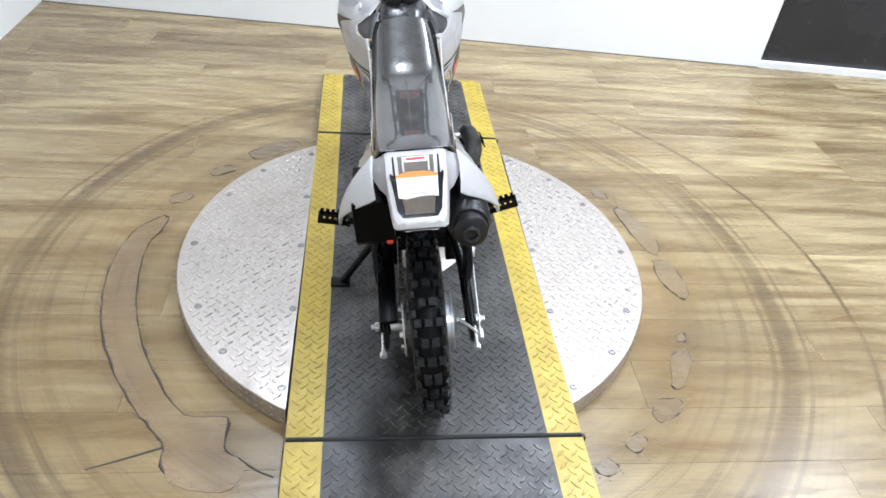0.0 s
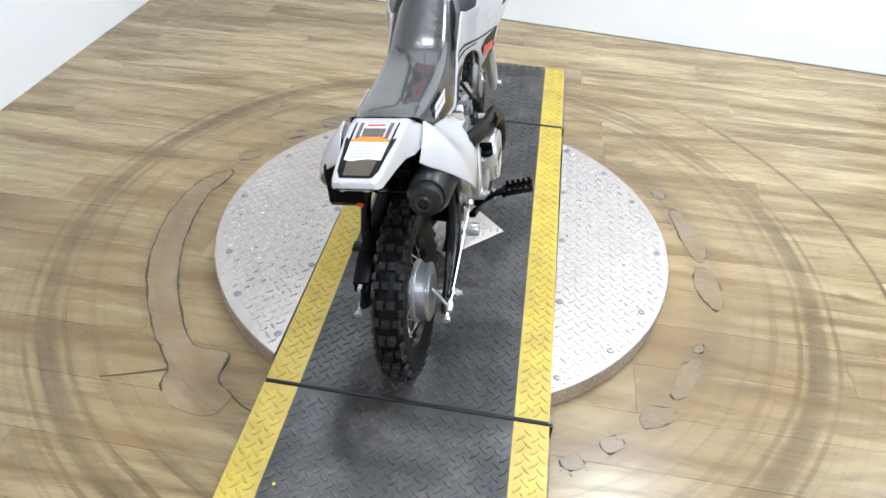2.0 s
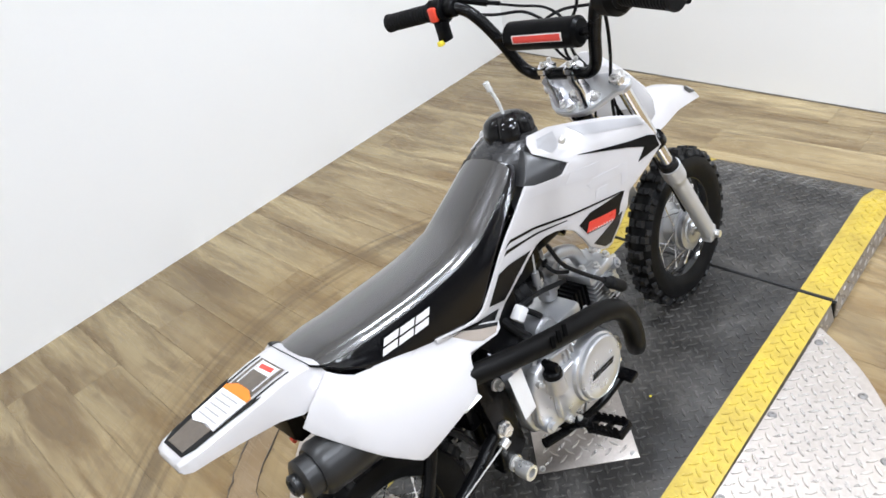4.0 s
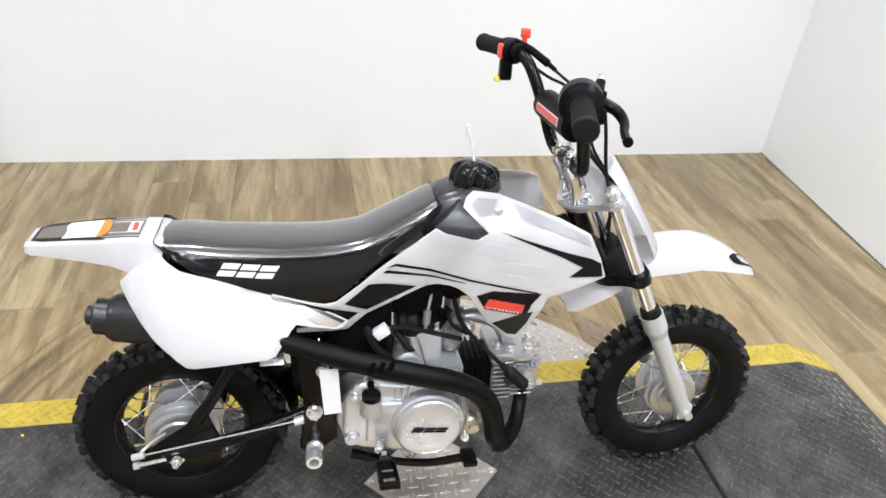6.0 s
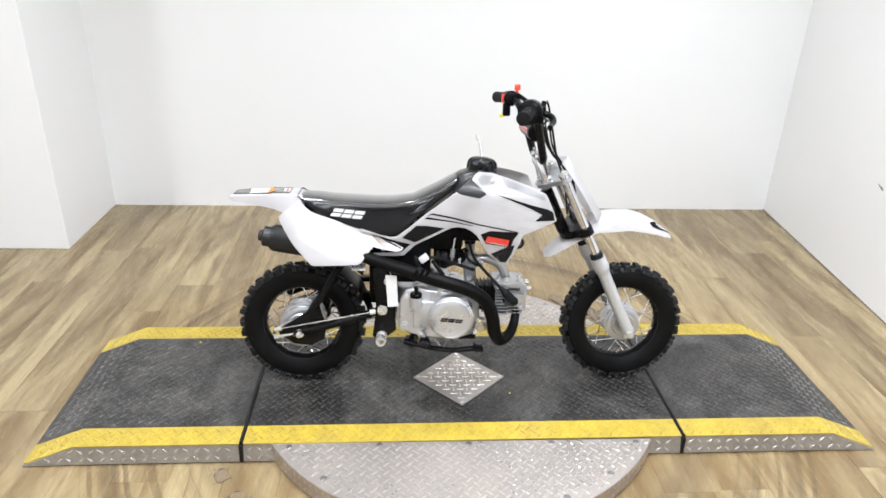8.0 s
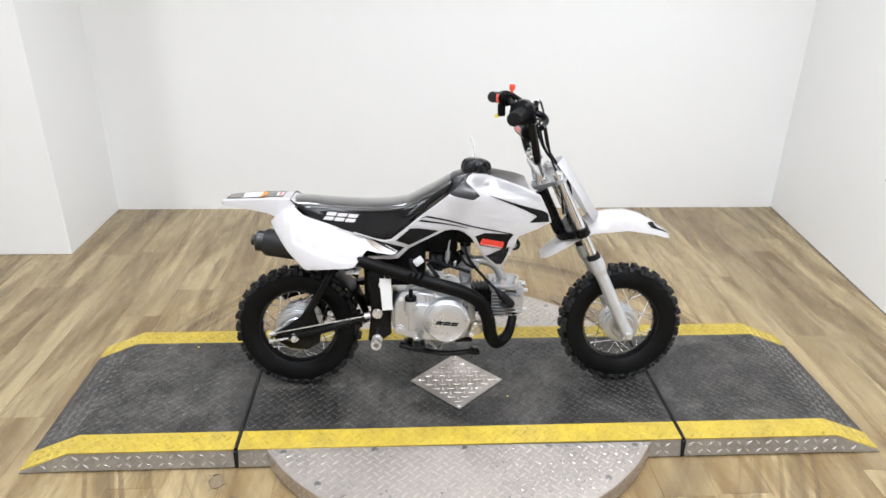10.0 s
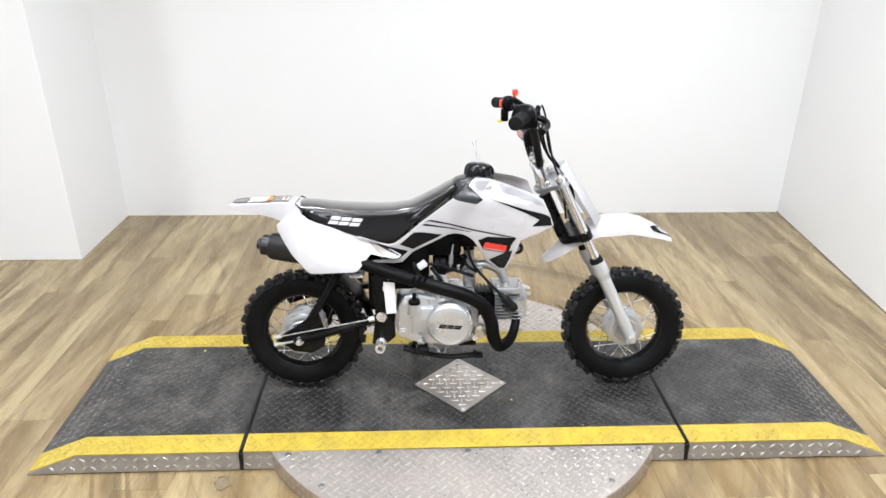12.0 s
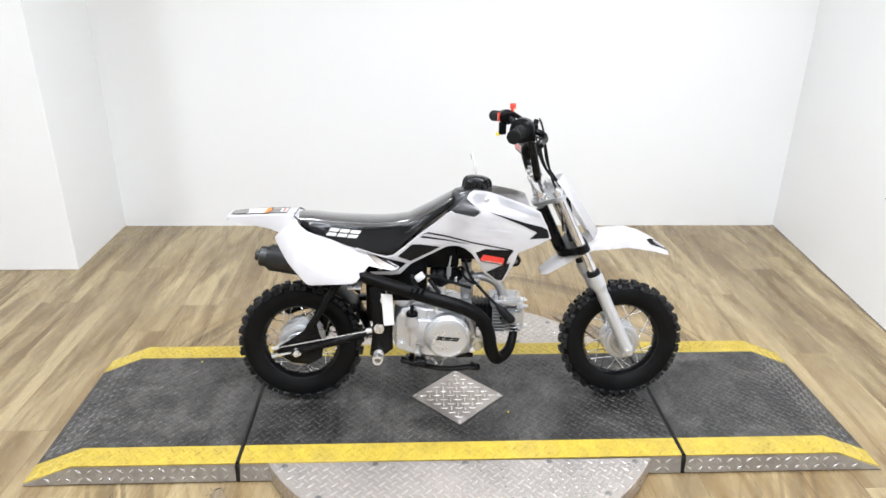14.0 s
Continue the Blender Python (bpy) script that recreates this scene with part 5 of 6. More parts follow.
part("throttle_housing", joined(sweep([c_r - d_r * 0.022, c_r - d_r * 0.016, c_r + d_r * 0.012, c_r + d_r * 0.020], [0.026, 0.033, 0.033, 0.024], 24, 1), moved(box(-0.018, 0.018, -0.010, 0.035, -0.03, -0.005, 0.005), Matrix.Translation(c_r))), M_BLACKPL, bar, "round black throttle housing", 40)
# switch block, left
c_l = Vector((-0.194, 0.174, 0.884))
d_l = Vector((-0.134, -0.023, -0.007)).normalized()
part("switch_housing", joined(sweep([c_l - d_l * 0.012, c_l - d_l * 0.009, c_l + d_l * 0.010, c_l + d_l * 0.013], [0.020, 0.0245, 0.0245, 0.021], 24, 1), sweep([c_l - d_l * 0.034, c_l - d_l * 0.031, c_l - d_l * 0.014, c_l - d_l * 0.011], [0.014, 0.0175, 0.0175, 0.015], 20, 1),
                              moved(box(-0.010, 0.012, -0.024, 0.000, -0.056, -0.015, 0.005), Matrix.Translation(c_l)), moved(box(-0.008, 0.014, 0.0, 0.026, -0.012, 0.020, 0.005), Matrix.Translation(c_l))), M_BLACKPL, bar, "black switch housing", 40)
part("stop_switch", moved(box(-0.011, 0.007, -0.0285, -0.018, -0.014, 0.013, 0.003), Matrix.Translation(c_l)), M_REDPL, bar, "orange-red engine stop switch")
part("start_button", moved(box(-0.006, 0.005, -0.033, -0.020, -0.060, -0.050, 0.002), Matrix.Translation(c_l)), M_YELPL, bar, "yellow start button")
part("safety_key", moved(joined(box(-0.007, 0.007, -0.008, 0.010, 0.002, 0.020, 0.003), rod((0, 0, -0.03), (0, 0, 0.004), 0.005, 10)), Matrix.Translation(Vector((-0.178, 0.191, 0.909)))), M_REDPL, bar, "bright red safety key cap")
part("choke_lever", joined(sweep([(-0.178, 0.178, 0.900), (-0.160, 0.198, 0.893), (-0.120, 0.222, 0.875)], 0.0075, 10, 4), rod((-0.120, 0.222, 0.875), (-0.095, 0.228, 0.869), 0.0045, 8)), M_BLACKPL, bar, "black cable adjuster")
# brake lever, right
lever = part("brake_lever", joined(sweep([(0.165, 0.195, 0.880), (0.185, 0.225, 0.868), (0.215, 0.228, 0.858), (0.25, 0.214, 0.852), (0.285, 0.203, 0.850)], [0.010, 0.009, 0.0075, 0.0065, 0.006], 10, 5), rod((0.283, 0.204, 0.850), (0.290, 0.202, 0.850), 0.0075, 10)), M_BLACKPL, bar, "black brake lever")
part("lever_perch", joined(rod((0.155, 0.180, 0.884), (0.178, 0.174, 0.884), 0.017, 14), box(0.156, 0.178, 0.185, 0.214, 0.870, 0.893, 0.004), rod((0.164, 0.205, 0.885), (0.150, 0.212, 0.902), 0.0075, 12)), M_BLACKPL, bar, "black lever perch", 40)
part("cable_adjuster", joined(rod((0.156, 0.209, 0.896), (0.136, 0.217, 0.905), 0.0045, 10), rod((0.146, 0.213, 0.9005), (0.141, 0.215, 0.903), 0.0065, 12)), M_STEEL, bar, "knurled steel cable adjuster")
# cables
for pts, r in (([(0.138, 0.216, 0.904), (0.105, 0.230, 0.900), (0.070, 0.246, 0.872), (0.050, 0.256, 0.838), (0.020, 0.264, 0.800), (0.004, 0.284, 0.745), (0.012, 0.345, 0.660), (0.03, 0.350, 0.600), (0.06, 0.42, 0.42), (0.05, 0.50, 0.27)], 0.003),
               ([(0.185, 0.188, 0.868), (0.10, 0.242, 0.846), (0.02, 0.252, 0.838), (-0.03, 0.250, 0.812), (-0.018, 0.268, 0.755), (-0.010, 0.318, 0.695), (-0.02, 0.350, 0.64), (-0.03, 0.350, 0.57)], 0.0028),
               ([(-0.097, 0.228, 0.868), (-0.06, 0.238, 0.858), (-0.01, 0.250, 0.846), (0.026, 0.248, 0.818), (0.012, 0.272, 0.750), (0.006, 0.322, 0.690), (0.02, 0.352, 0.63), (0.03, 0.350, 0.56)], 0.0026),
               ([(-0.180, 0.190, 0.872), (-0.12, 0.226, 0.850), (-0.05, 0.243, 0.843), (0.004, 0.250, 0.80), (-0.004, 0.275, 0.742), (-0.012, 0.330, 0.68), (-0.03, 0.350, 0.61)], 0.003),
               ([(0.115, 0.238, 0.868), (0.110, 0.252, 0.810), (0.090, 0.272, 0.740), (0.05, 0.31, 0.66), (0.03, 0.33, 0.56)], 0.0032)):
    part("cable", sweep(pts, r, 8, 6), M_RUBBER, bar, "thin black control cable")

# --- tank and cap ---
def tank():
    rows = [(-0.03, 0.048, 0.672, 0.60), (-0.005, 0.054, 0.690, 0.57), (0.03, 0.058, 0.700, 0.55), (0.07, 0.060, 0.699, 0.55), (0.10, 0.056, 0.684, 0.56), (0.125, 0.052, 0.652, 0.57), (0.16, 0.046, 0.615, 0.575), (0.19, 0.040, 0.600, 0.575)]
    secs = []
    for y, w, t, b in rows:
        pts = [(0, t), (w * 0.5, t - 0.001), (w * 0.75, t - 0.006), (w * 0.94, t - 0.02), (w, t - 0.045), (w, b), (w * 0.6, b - 0.004)]
        secs.append([(x, y, z) for x, z in pts] + [(-x, y, z) for x, z in reversed(pts[1:])])
    return loft(secs)


tank_ob = part("fuel_tank", tank(), M_TANK, bike, "dark grey plastic fuel tank", 50)
tank_ob.location = BODY_SHIFT


def cap_bm():
    bm = bmesh.new()
    rings = []
    n = 70
    for r, z in ((0.040, -0.008), (0.0445, -0.006), (0.046, 0.004), (0.0455, 0.015), (0.043, 0.024), (0.037, 0.031), (0.028, 0.0355), (0.016, 0.038), (0.006, 0.0385)):
        dent = 0.22 * min(1.0, max(0.0, (r - 0.026) / 0.014))
        rings.append([bm.verts.new((q * math.cos(a), q * math.sin(a), z)) for a in [2 * math.pi * k / n for k in range(n)] for q in [r * (1 - dent * max(0, math.cos(5 * a + 0.9)) ** 2)]])
    for a, b in zip(rings, rings[1:]):
        for k in range(n):
            bm.faces.new((a[k], a[(k + 1) % n], b[(k + 1) % n], b[k]))
    bm.faces.new(rings[-1])
    bm.faces.new(rings[0][::-1])
    return bm


part("fuel_cap", moved(cap_bm(), Matrix.Translation((0, 0.060, 0.696)) @ Matrix.Rotation(radians(-6), 4, "X")), M_SEAT, tank_ob, "glossy black lobed fuel cap", 40)
part("tank_neck", lathe([(0, 0), (0.048, 0), (0.045, 0.012), (0, 0.012)], 32, "Z", (0, 0.062, 0.688)), M_TANK, tank_ob)
part("breather_hose", joined(sweep([(0, 0.058, 0.730), (-0.002, 0.055, 0.758), (-0.006, 0.048, 0.786)], 0.0033, 10, 4)), M_HOSE, tank_ob, "clear breather hose")
part("hose_end", rod((-0.006, 0.048, 0.782), (-0.008, 0.045, 0.798), 0.0055, 12), M_HOSE, tank_ob, "clear hose end")
# tank lug beside the seat nose
both(lambda s: part("tank_flank", sheet([(-0.022, 0.642), (0.022, 0.684), (0.066, 0.642), (0.050, 0.629), (0.012, 0.630)], lambda y, z: shroud_x(y, z) - 0.006, 0.02, 0, 0.02, s, 0.002), M_TANK, tank_ob, "dark grey tank flank", 45))

# --- chassis ---
chassis = part("chassis", joined(sweep([(0, 0.255, 0.600), (0, 0.15, 0.565), (0, 0.0, 0.515), (0, -0.12, 0.470), (0, -0.19, 0.41), (0, -0.215, 0.30), (0, -0.22, 0.19)], 0.022, 14, 5),
                                 sweep([(0.035, -0.02, 0.515), (0.05, -0.15, 0.520), (0.055, -0.30, 0.545), (0.05, -0.46, 0.585)], 0.010, 10, 4), sweep([(-0.035, -0.02, 0.515), (-0.05, -0.15, 0.520), (-0.055, -0.30, 0.545), (-0.05, -0.46, 0.585)], 0.010, 10, 4),
                                 sweep([(0.045, -0.19, 0.40), (0.055, -0.28, 0.47), (0.055, -0.36, 0.545)], 0.010, 10, 4), sweep([(-0.045, -0.19, 0.40), (-0.055, -0.28, 0.47), (-0.055, -0.36, 0.545)], 0.010, 10, 4),
                                 prism([(-0.262, 0.40), (-0.20, 0.42), (-0.19, 0.20), (-0.235, 0.165), (-0.262, 0.18), (-0.25, 0.27)], 0.055, 0.085, 0.004), prism([(-0.262, 0.40), (-0.20, 0.42), (-0.19, 0.20), (-0.235, 0.165), (-0.262, 0.18), (-0.25, 0.27)], -0.085, -0.055, 0.004),
                                 sweep([(0, 0.25, 0.56), (0, 0.20, 0.50), (0, 0.12, 0.44)], 0.014, 12, 4)), M_FRAME, bike, "black painted tubular steel frame")
for y, z, r in ((-0.232, 0.268, 0.012), (-0.234, 0.183, 0.0125), (-0.215, 0.36, 0.009)):
    part("bolt", joined(rod((0.085, y, z), (0.098, y, z), r, 6), rod((0.083, y, z), (0.089, y, z), r * 1.3, 18)), M_STEEL, chassis)
part("footrest_ring", lathe([(0.009, -0.014), (0.015, -0.014), (0.0165, 0.0), (0.015, 0.014), (0.009, 0.014), (0.009, -0.014)], 20, "X", (0.112, -0.236, 0.180)), M_STEEL, chassis, "shiny steel ring boss")

part("frame_grommet", joined(lathe([(0.009, -0.008), (0.017, -0.008), (0.0195, 0.0), (0.017, 0.008), (0.009, 0.008), (0.009, -0.008)], 24, "X", (0.020, 0.186, 0.464)), rod((0.0, 0.186, 0.464), (0.012, 0.186, 0.464), 0.012, 14)), M_RUBBER, chassis, "round black rubber bumper", 40)
part("grommet_core", rod((0.012, 0.186, 0.464), (0.0255, 0.186, 0.464), 0.0088, 16), M_DULL, chassis)
# airbox and electrics above the engine
part("inner_guard", joined(box(-0.050, 0.050, -0.272, -0.235, 0.275, 0.46, 0.008), box(-0.055, 0.055, -0.36, -0.20, 0.455, 0.52, 0.01)), M_BLACKPL, bike, "black plastic guard behind the engine", 40)
part("airbox", joined(box(-0.055, 0.060, -0.215, -0.085, 0.345, 0.525, 0.012), box(-0.05, 0.05, -0.10, 0.012, 0.448, 0.53, 0.012), box(-0.046, 0.046, 0.005, 0.085, 0.474, 0.53, 0.010), sweep([(0.0, -0.03, 0.47), (0.02, -0.012, 0.44), (0.01, 0.010, 0.408)], 0.022, 16, 4)), M_BLACKPL, bike, "black plastic airbox", 40)
part("connector", moved(box(-0.010, 0.010, -0.014, 0.014, -0.010, 0.010, 0.003), pose(0.075, -0.107, 0.430, 35, 0, 0)), M_PAPER, chassis, "white electrical connector")
for pts, r in (([(0.06, -0.10, 0.428), (0.06, -0.06, 0.425), (0.05, -0.01, 0.405), (0.05, 0.05, 0.385)], 0.005), ([(0.05, -0.08, 0.415), (0.065, -0.055, 0.385), (0.05, -0.04, 0.36)], 0.006), ([(0.03, 0.02, 0.45), (0.05, 0.03, 0.42), (0.055, 0.06, 0.40)], 0.004),
               ([(0.04, -0.14, 0.45), (0.07, -0.12, 0.40), (0.06, -0.09, 0.36)], 0.008), ([(0.05, 0.03, 0.48), (0.06, 0.045, 0.43), (0.070, 0.085, 0.382), (0.078, 0.128, 0.338)], 0.0045)):
    part("cable", sweep(pts, r, 8, 5), M_RUBBER, chassis, "black wiring and hose")

# --- engine ---
CASE = [(-0.192, 0.254), (-0.188, 0.295), (-0.165, 0.315), (-0.12, 0.318), (-0.02, 0.318), (0.040, 0.312), (0.062, 0.29), (0.066, 0.235), (0.050, 0.196), (0.0, 0.180), (-0.10, 0.188), (-0.155, 0.200), (-0.180, 0.215)]
engine = part("engine", prism(CASE, -0.105, 0.105, 0.008), M_CAST, bike, "cast aluminium single-cylinder engine", 40)
COVER = [(-0.182, 0.250), (-0.178, 0.318), (-0.158, 0.350), (-0.120, 0.356), (-0.100, 0.350), (-0.040, 0.342), (0.010, 0.335), (0.040, 0.300), (0.045, 0.240), (0.028, 0.202), (-0.030, 0.190), (-0.100, 0.196), (-0.150, 0.208), (-0.172, 0.222)]
part("clutch_case", prism(COVER, 0.104, 0.128, 0.007, 3), M_COVER, engine, "smooth silver engine cover", 40)
part("case_step", prism([(-0.140, 0.232), (-0.138, 0.300), (-0.118, 0.318), (-0.060, 0.316), (-0.055, 0.226)], 0.126, 0.141, 0.005, 3), M_COVER, engine, "", 40)
part("clutch_cover", lathe([(0.070, 0.100), (0.070, 0.140), (0.067, 0.1475), (0.0625, 0.1495), (0.0615, 0.156), (0.0585, 0.1583), (0.0578, 0.1572), (0.0572, 0.1575), (0.04, 0.1576), (0, 0.1576)], 56, "X", (0, -0.026, 0.266)), M_COVER, engine, "round machined clutch cover with dark printed bars", 40)


def disc_x(y, z):
    return 0.1576


slanted_marks(-0.060, 0.006, 0.2610, 0.2715, disc_x, M_DECBLK, engine, 1, 0.0014)
part("oil_cap", joined(lathe([(0, 0.0), (0.0175, 0.0), (0.0175, 0.014), (0.014, 0.018), (0, 0.018)], 20, "Z", (0.138, -0.131, 0.326)), box(0.122, 0.154, -0.137, -0.125, 0.340, 0.360, 0.003)), M_BLACKPL, engine, "black oil filler cap", 40)
part("oil_neck", lathe([(0.021, 0.0), (0.019, 0.03), (0, 0.03)], 20, "Z", (0.138, -0.131, 0.300)), M_CAST, engine)
for y, z, r in ((-0.165, 0.235, 0.014), (-0.115, 0.205, 0.009), (-0.160, 0.330, 0.007), (0.030, 0.345, 0.007), (0.050, 0.215, 0.008), (-0.060, 0.350, 0.006)):
    part("case_bolt", joined(rod((0.10, y, z), (0.134, y, z), r, 16), rod((0.134, y, z), (0.140, y, z), r * 0.6, 6)), M_COVER if r > 0.012 else M_STEEL, engine)
part("engine_boss", joined(lathe([(0, 0.095), (0.020, 0.095), (0.0205, 0.116), (0.017, 0.120), (0.010, 0.121), (0.009, 0.128), (0, 0.128)], 24, "X", (0, 0.068, 0.228))), M_BRASS, engine, "pale yellow zinc engine mount boss", 40)
part("starter_motor", joined(rod((-0.07, -0.055, 0.345), (0.070, -0.055, 0.345), 0.031, 24), rod((0.068, -0.055, 0.345), (0.078, -0.055, 0.345), 0.026, 24), box(-0.05, 0.070, -0.02, 0.055, 0.305, 0.338, 0.008)), M_CAST, engine, "silver starter motor on the crankcase", 40)
part("left_cover", lathe([(0.058, -0.10), (0.058, -0.128), (0.05, -0.138), (0, -0.140)], 40, "X", (0, -0.01, 0.262)), M_COVER, engine, "round left engine cover", 40)
part("lifting_lug", sweep([(0.108, -0.143, 0.346), (0.110, -0.136, 0.361), (0.111, -0.117, 0.369), (0.110, -0.098, 0.362), (0.108, -0.090, 0.346)], 0.0052, 10, 4), M_CAST, engine, "cast hoop on the crankcase", 40)
for k in range(3):
    part("case_rib", box(0.125, 0.1335, -0.088 + 0.012 * k, -0.084 + 0.012 * k, 0.318, 0.340, 0.0012, 1), M_COVER, engine)
# cylinder and head, lying forward
# barrel in black: the shade between pipe and head is in its colour
cyl = part("cylinder", joined(box(-0.036, 0.036, 0.05, 0.15, 0.248, 0.326, 0.006), *[box(-0.042, 0.041, 0.066 + 0.012 * k, 0.070 + 0.012 * k, 0.242, 0.330, 0.001, 1) for k in range(5)]), M_BLACKPL, engine, "finned cylinder barrel, black for the shade around it")
for k in range(9):
    z = 0.243 + 0.0104 * k
    long = (0.0, 0.006, 0.003, -0.010, -0.014, -0.010, 0.004, 0.007, 0.002)[k]
    part("fin", moved(joined(box(-0.056, 0.058, 0.118, 0.156 + long, -0.0017, 0.0017, 0.0008, 1), box(-0.056, 0.050, 0.160, 0.206 + long * 0.5, -0.0017, 0.0017, 0.0008, 1)), pose(0, 0, z)), M_CASTD, cyl)
head = part("cylinder_head", joined(box(-0.044, 0.046, 0.188, 0.218, 0.246, 0.332, 0.008), box(-0.048, 0.058, 0.112, 0.200, 0.326, 0.348, 0.005), rod((0, 0.178, 0.292), (0.062, 0.178, 0.292), 0.020, 20)), M_CAST, engine, "cast cylinder head", 40)
for dx, dz in ((0.034, 0.03), (-0.034, 0.03), (0.034, -0.035), (-0.034, -0.035), (0.0, 0.038)):
    part("head_nut", rod((dx, 0.216, 0.290 + dz), (dx, 0.231, 0.290 + dz), 0.006, 6), M_STEEL, head)
part("spark_plug_cap", joined(sweep([(0.078, 0.128, 0.338), (0.080, 0.140, 0.326), (0.081, 0.144, 0.322), (0.083, 0.160, 0.306), (0.082, 0.172, 0.294), (0.070, 0.176, 0.290)], [0.007, 0.010, 0.0135, 0.0125, 0.0135, 0.010], 14, 4)), M_RUBBER, engine, "black spark plug cap")
part("intake_pipe", joined(sweep([(0.0, 0.060, 0.405), (0.005, 0.095, 0.408), (0.008, 0.135, 0.388), (0.008, 0.155, 0.345)], 0.0145, 14, 5), box(-0.024, 0.030, 0.140, 0.170, 0.340, 0.350, 0.003)), M_CAST, engine, "curved aluminium intake pipe")
part("carburettor", joined(rod((0, 0.012, 0.405), (0, 0.062, 0.405), 0.021, 18), rod((0.03, 0.038, 0.425), (0.046, 0.038, 0.425), 0.009, 6), rod((0.026, 0.05, 0.378), (0.04, 0.05, 0.378), 0.006, 8), box(-0.020, 0.032, 0.020, 0.058, 0.36, 0.40, 0.006), rod((0.004, 0.038, 0.41), (0.004, 0.038, 0.462), 0.016, 16), rod((0.02, 0.03, 0.395), (0.04, 0.03, 0.395), 0.006, 8)), M_CASTD, engine, "small metal carburettor", 40)
part("intake_boot", lathe([(0, -0.074), (0.026, -0.074), (0.033, -0.068), (0.034, -0.058), (0.030, -0.054), (0.033, -0.048), (0.034, -0.036), (0.029, -0.030), (0.024, -0.014), (0.022, 0.014), (0, 0.014)], 28, "Y", (0.012, 0, 0.412)), M_RUBBER, engine, "black rubber intake boot", 35)
part("boot_clamp", lathe([(0.0235, -0.004), (0.0255, -0.004), (0.0255, 0.004), (0.0235, 0.004), (0.0235, -0.004)], 24, "Y", (0.012, 0.004, 0.412)), M_STEEL, engine, "steel hose clip")
part("fuel_filter", joined(rod((0.048, -0.020, 0.424), (0.048, -0.018, 0.452), 0.0075, 12), rod((0.048, -0.018, 0.452), (0.048, -0.017, 0.460), 0.0035, 8), rod((0.048, -0.020, 0.424), (0.048, -0.021, 0.414), 0.0035, 8)), M_CASTD, engine, "small metal fuel filter")
part("throttle_wheel", joined(rod((0.032, 0.066, 0.402), (0.040, 0.066, 0.402), 0.013, 16), rod((0.040, 0.066, 0.402), (0.050, 0.066, 0.402), 0.005, 8)), M_STEEL, engine, "bright idle screw and lever")
part("choke_arm", sweep([(0.036, 0.030, 0.440), (0.046, 0.020, 0.452), (0.050, 0.006, 0.448)], 0.0035, 8, 3), M_BLACKPL, engine, "black choke arm")
part("float_bowl", joined(lathe([(0, -0.026), (0.017, -0.026), (0.020, -0.020), (0.020, 0.0), (0, 0.0)], 20, "Z", (0.006, 0.040, 0.366)), rod((0.006, 0.040, 0.330), (0.006, 0.040, 0.342), 0.005, 6)), M_CASTD, engine, "cast carburettor float bowl")
for fx, fy, fz, fr in ((0.030, 0.128, 0.352, 0.0055), (0.046, 0.190, 0.350, 0.006), (0.010, 0.198, 0.351, 0.006), (0.050, 0.150, 0.350, 0.005)):
    part("case_bolt", joined(rod((fx, fy, fz - 0.006), (fx, fy, fz + 0.004), fr * 1.5, 16), rod((fx, fy, fz), (fx, fy, fz + 0.010), fr, 6)), M_STEEL, engine)
part("valve_cap", joined(rod((0.044, 0.200, 0.322), (0.060, 0.204, 0.326), 0.012, 20), rod((0.058, 0.2035, 0.3255), (0.065, 0.2055, 0.327), 0.007, 6)), M_CASTD, engine, "cast valve inspection cap")
part("fuel_line", sweep([(0.048, -0.017, 0.458), (0.046, -0.010, 0.492), (0.030, 0.012, 0.515)], 0.0035, 8, 4), M_HOSE, engine, "clear fuel line")

part("carburettor_top", rod((0.004, 0.038, 0.458), (0.004, 0.038, 0.478), 0.0175, 16), M_BLACKPL, engine, "black carburettor top")

# --- exhaust ---
exh = part("exhaust_pipe", sweep([(0.03, 0.188, 0.268), (0.045, 0.184, 0.222), (0.085, 0.163, 0.190), (0.122, 0.126, 0.184), (0.140, 0.106, 0.222), (0.144, 0.097, 0.272), (0.144, 0.073, 0.322), (0.144, 0.022, 0.356), (0.144, -0.06, 0.382), (0.138, -0.15, 0.409), (0.118, -0.26, 0.440), (0.092, -0.34, 0.461)],
                                 [0.013, 0.014, 0.016, 0.019, 0.0205, 0.0205, 0.0205, 0.0205, 0.0205, 0.0195, 0.018, 0.018], 18, 5), M_EXH, bike, "matt black curved exhaust pipe")
# vent slots as thin near-black plates, the dark inside put in the colour
for k in range(3):
    y = -0.098 - 0.017 * k
    part("slot", moved(box(-0.001, 0.0012, -0.004, 0.004, -0.010, 0.010, 0.0), pose(0.1615, y, 0.413, -28, -28, 0)), M_VOID, exh, "near-black plate for a shaded vent slot", 0)
m0, m1 = Vector((0.090, -0.335, 0.462)), Vector((0.086, -0.556, 0.498))
md = (m1 - m0).normalized()
muf = part("muffler", sweep([m0, m0 + md * 0.03, m0 + md * 0.05, m1 - md * 0.012, m1 - md * 0.002], [0.022, 0.036, 0.040, 0.040, 0.034], 28, 1), M_MUF, bike, "matt black round muffler", 40)
part("end_cap", joined(sweep([m1 - md * 0.006, m1 + md * 0.018, m1 + md * 0.022], [0.030, 0.030, 0.024], 28, 1)), M_MUF, muf, "black muffler end cap", 40)
hole = lathe([(0.009, 0.0), (0.015, 0.0), (0.016, 0.010), (0.012, 0.013), (0.009, 0.012), (0.009, 0.0)], 24, "Z")
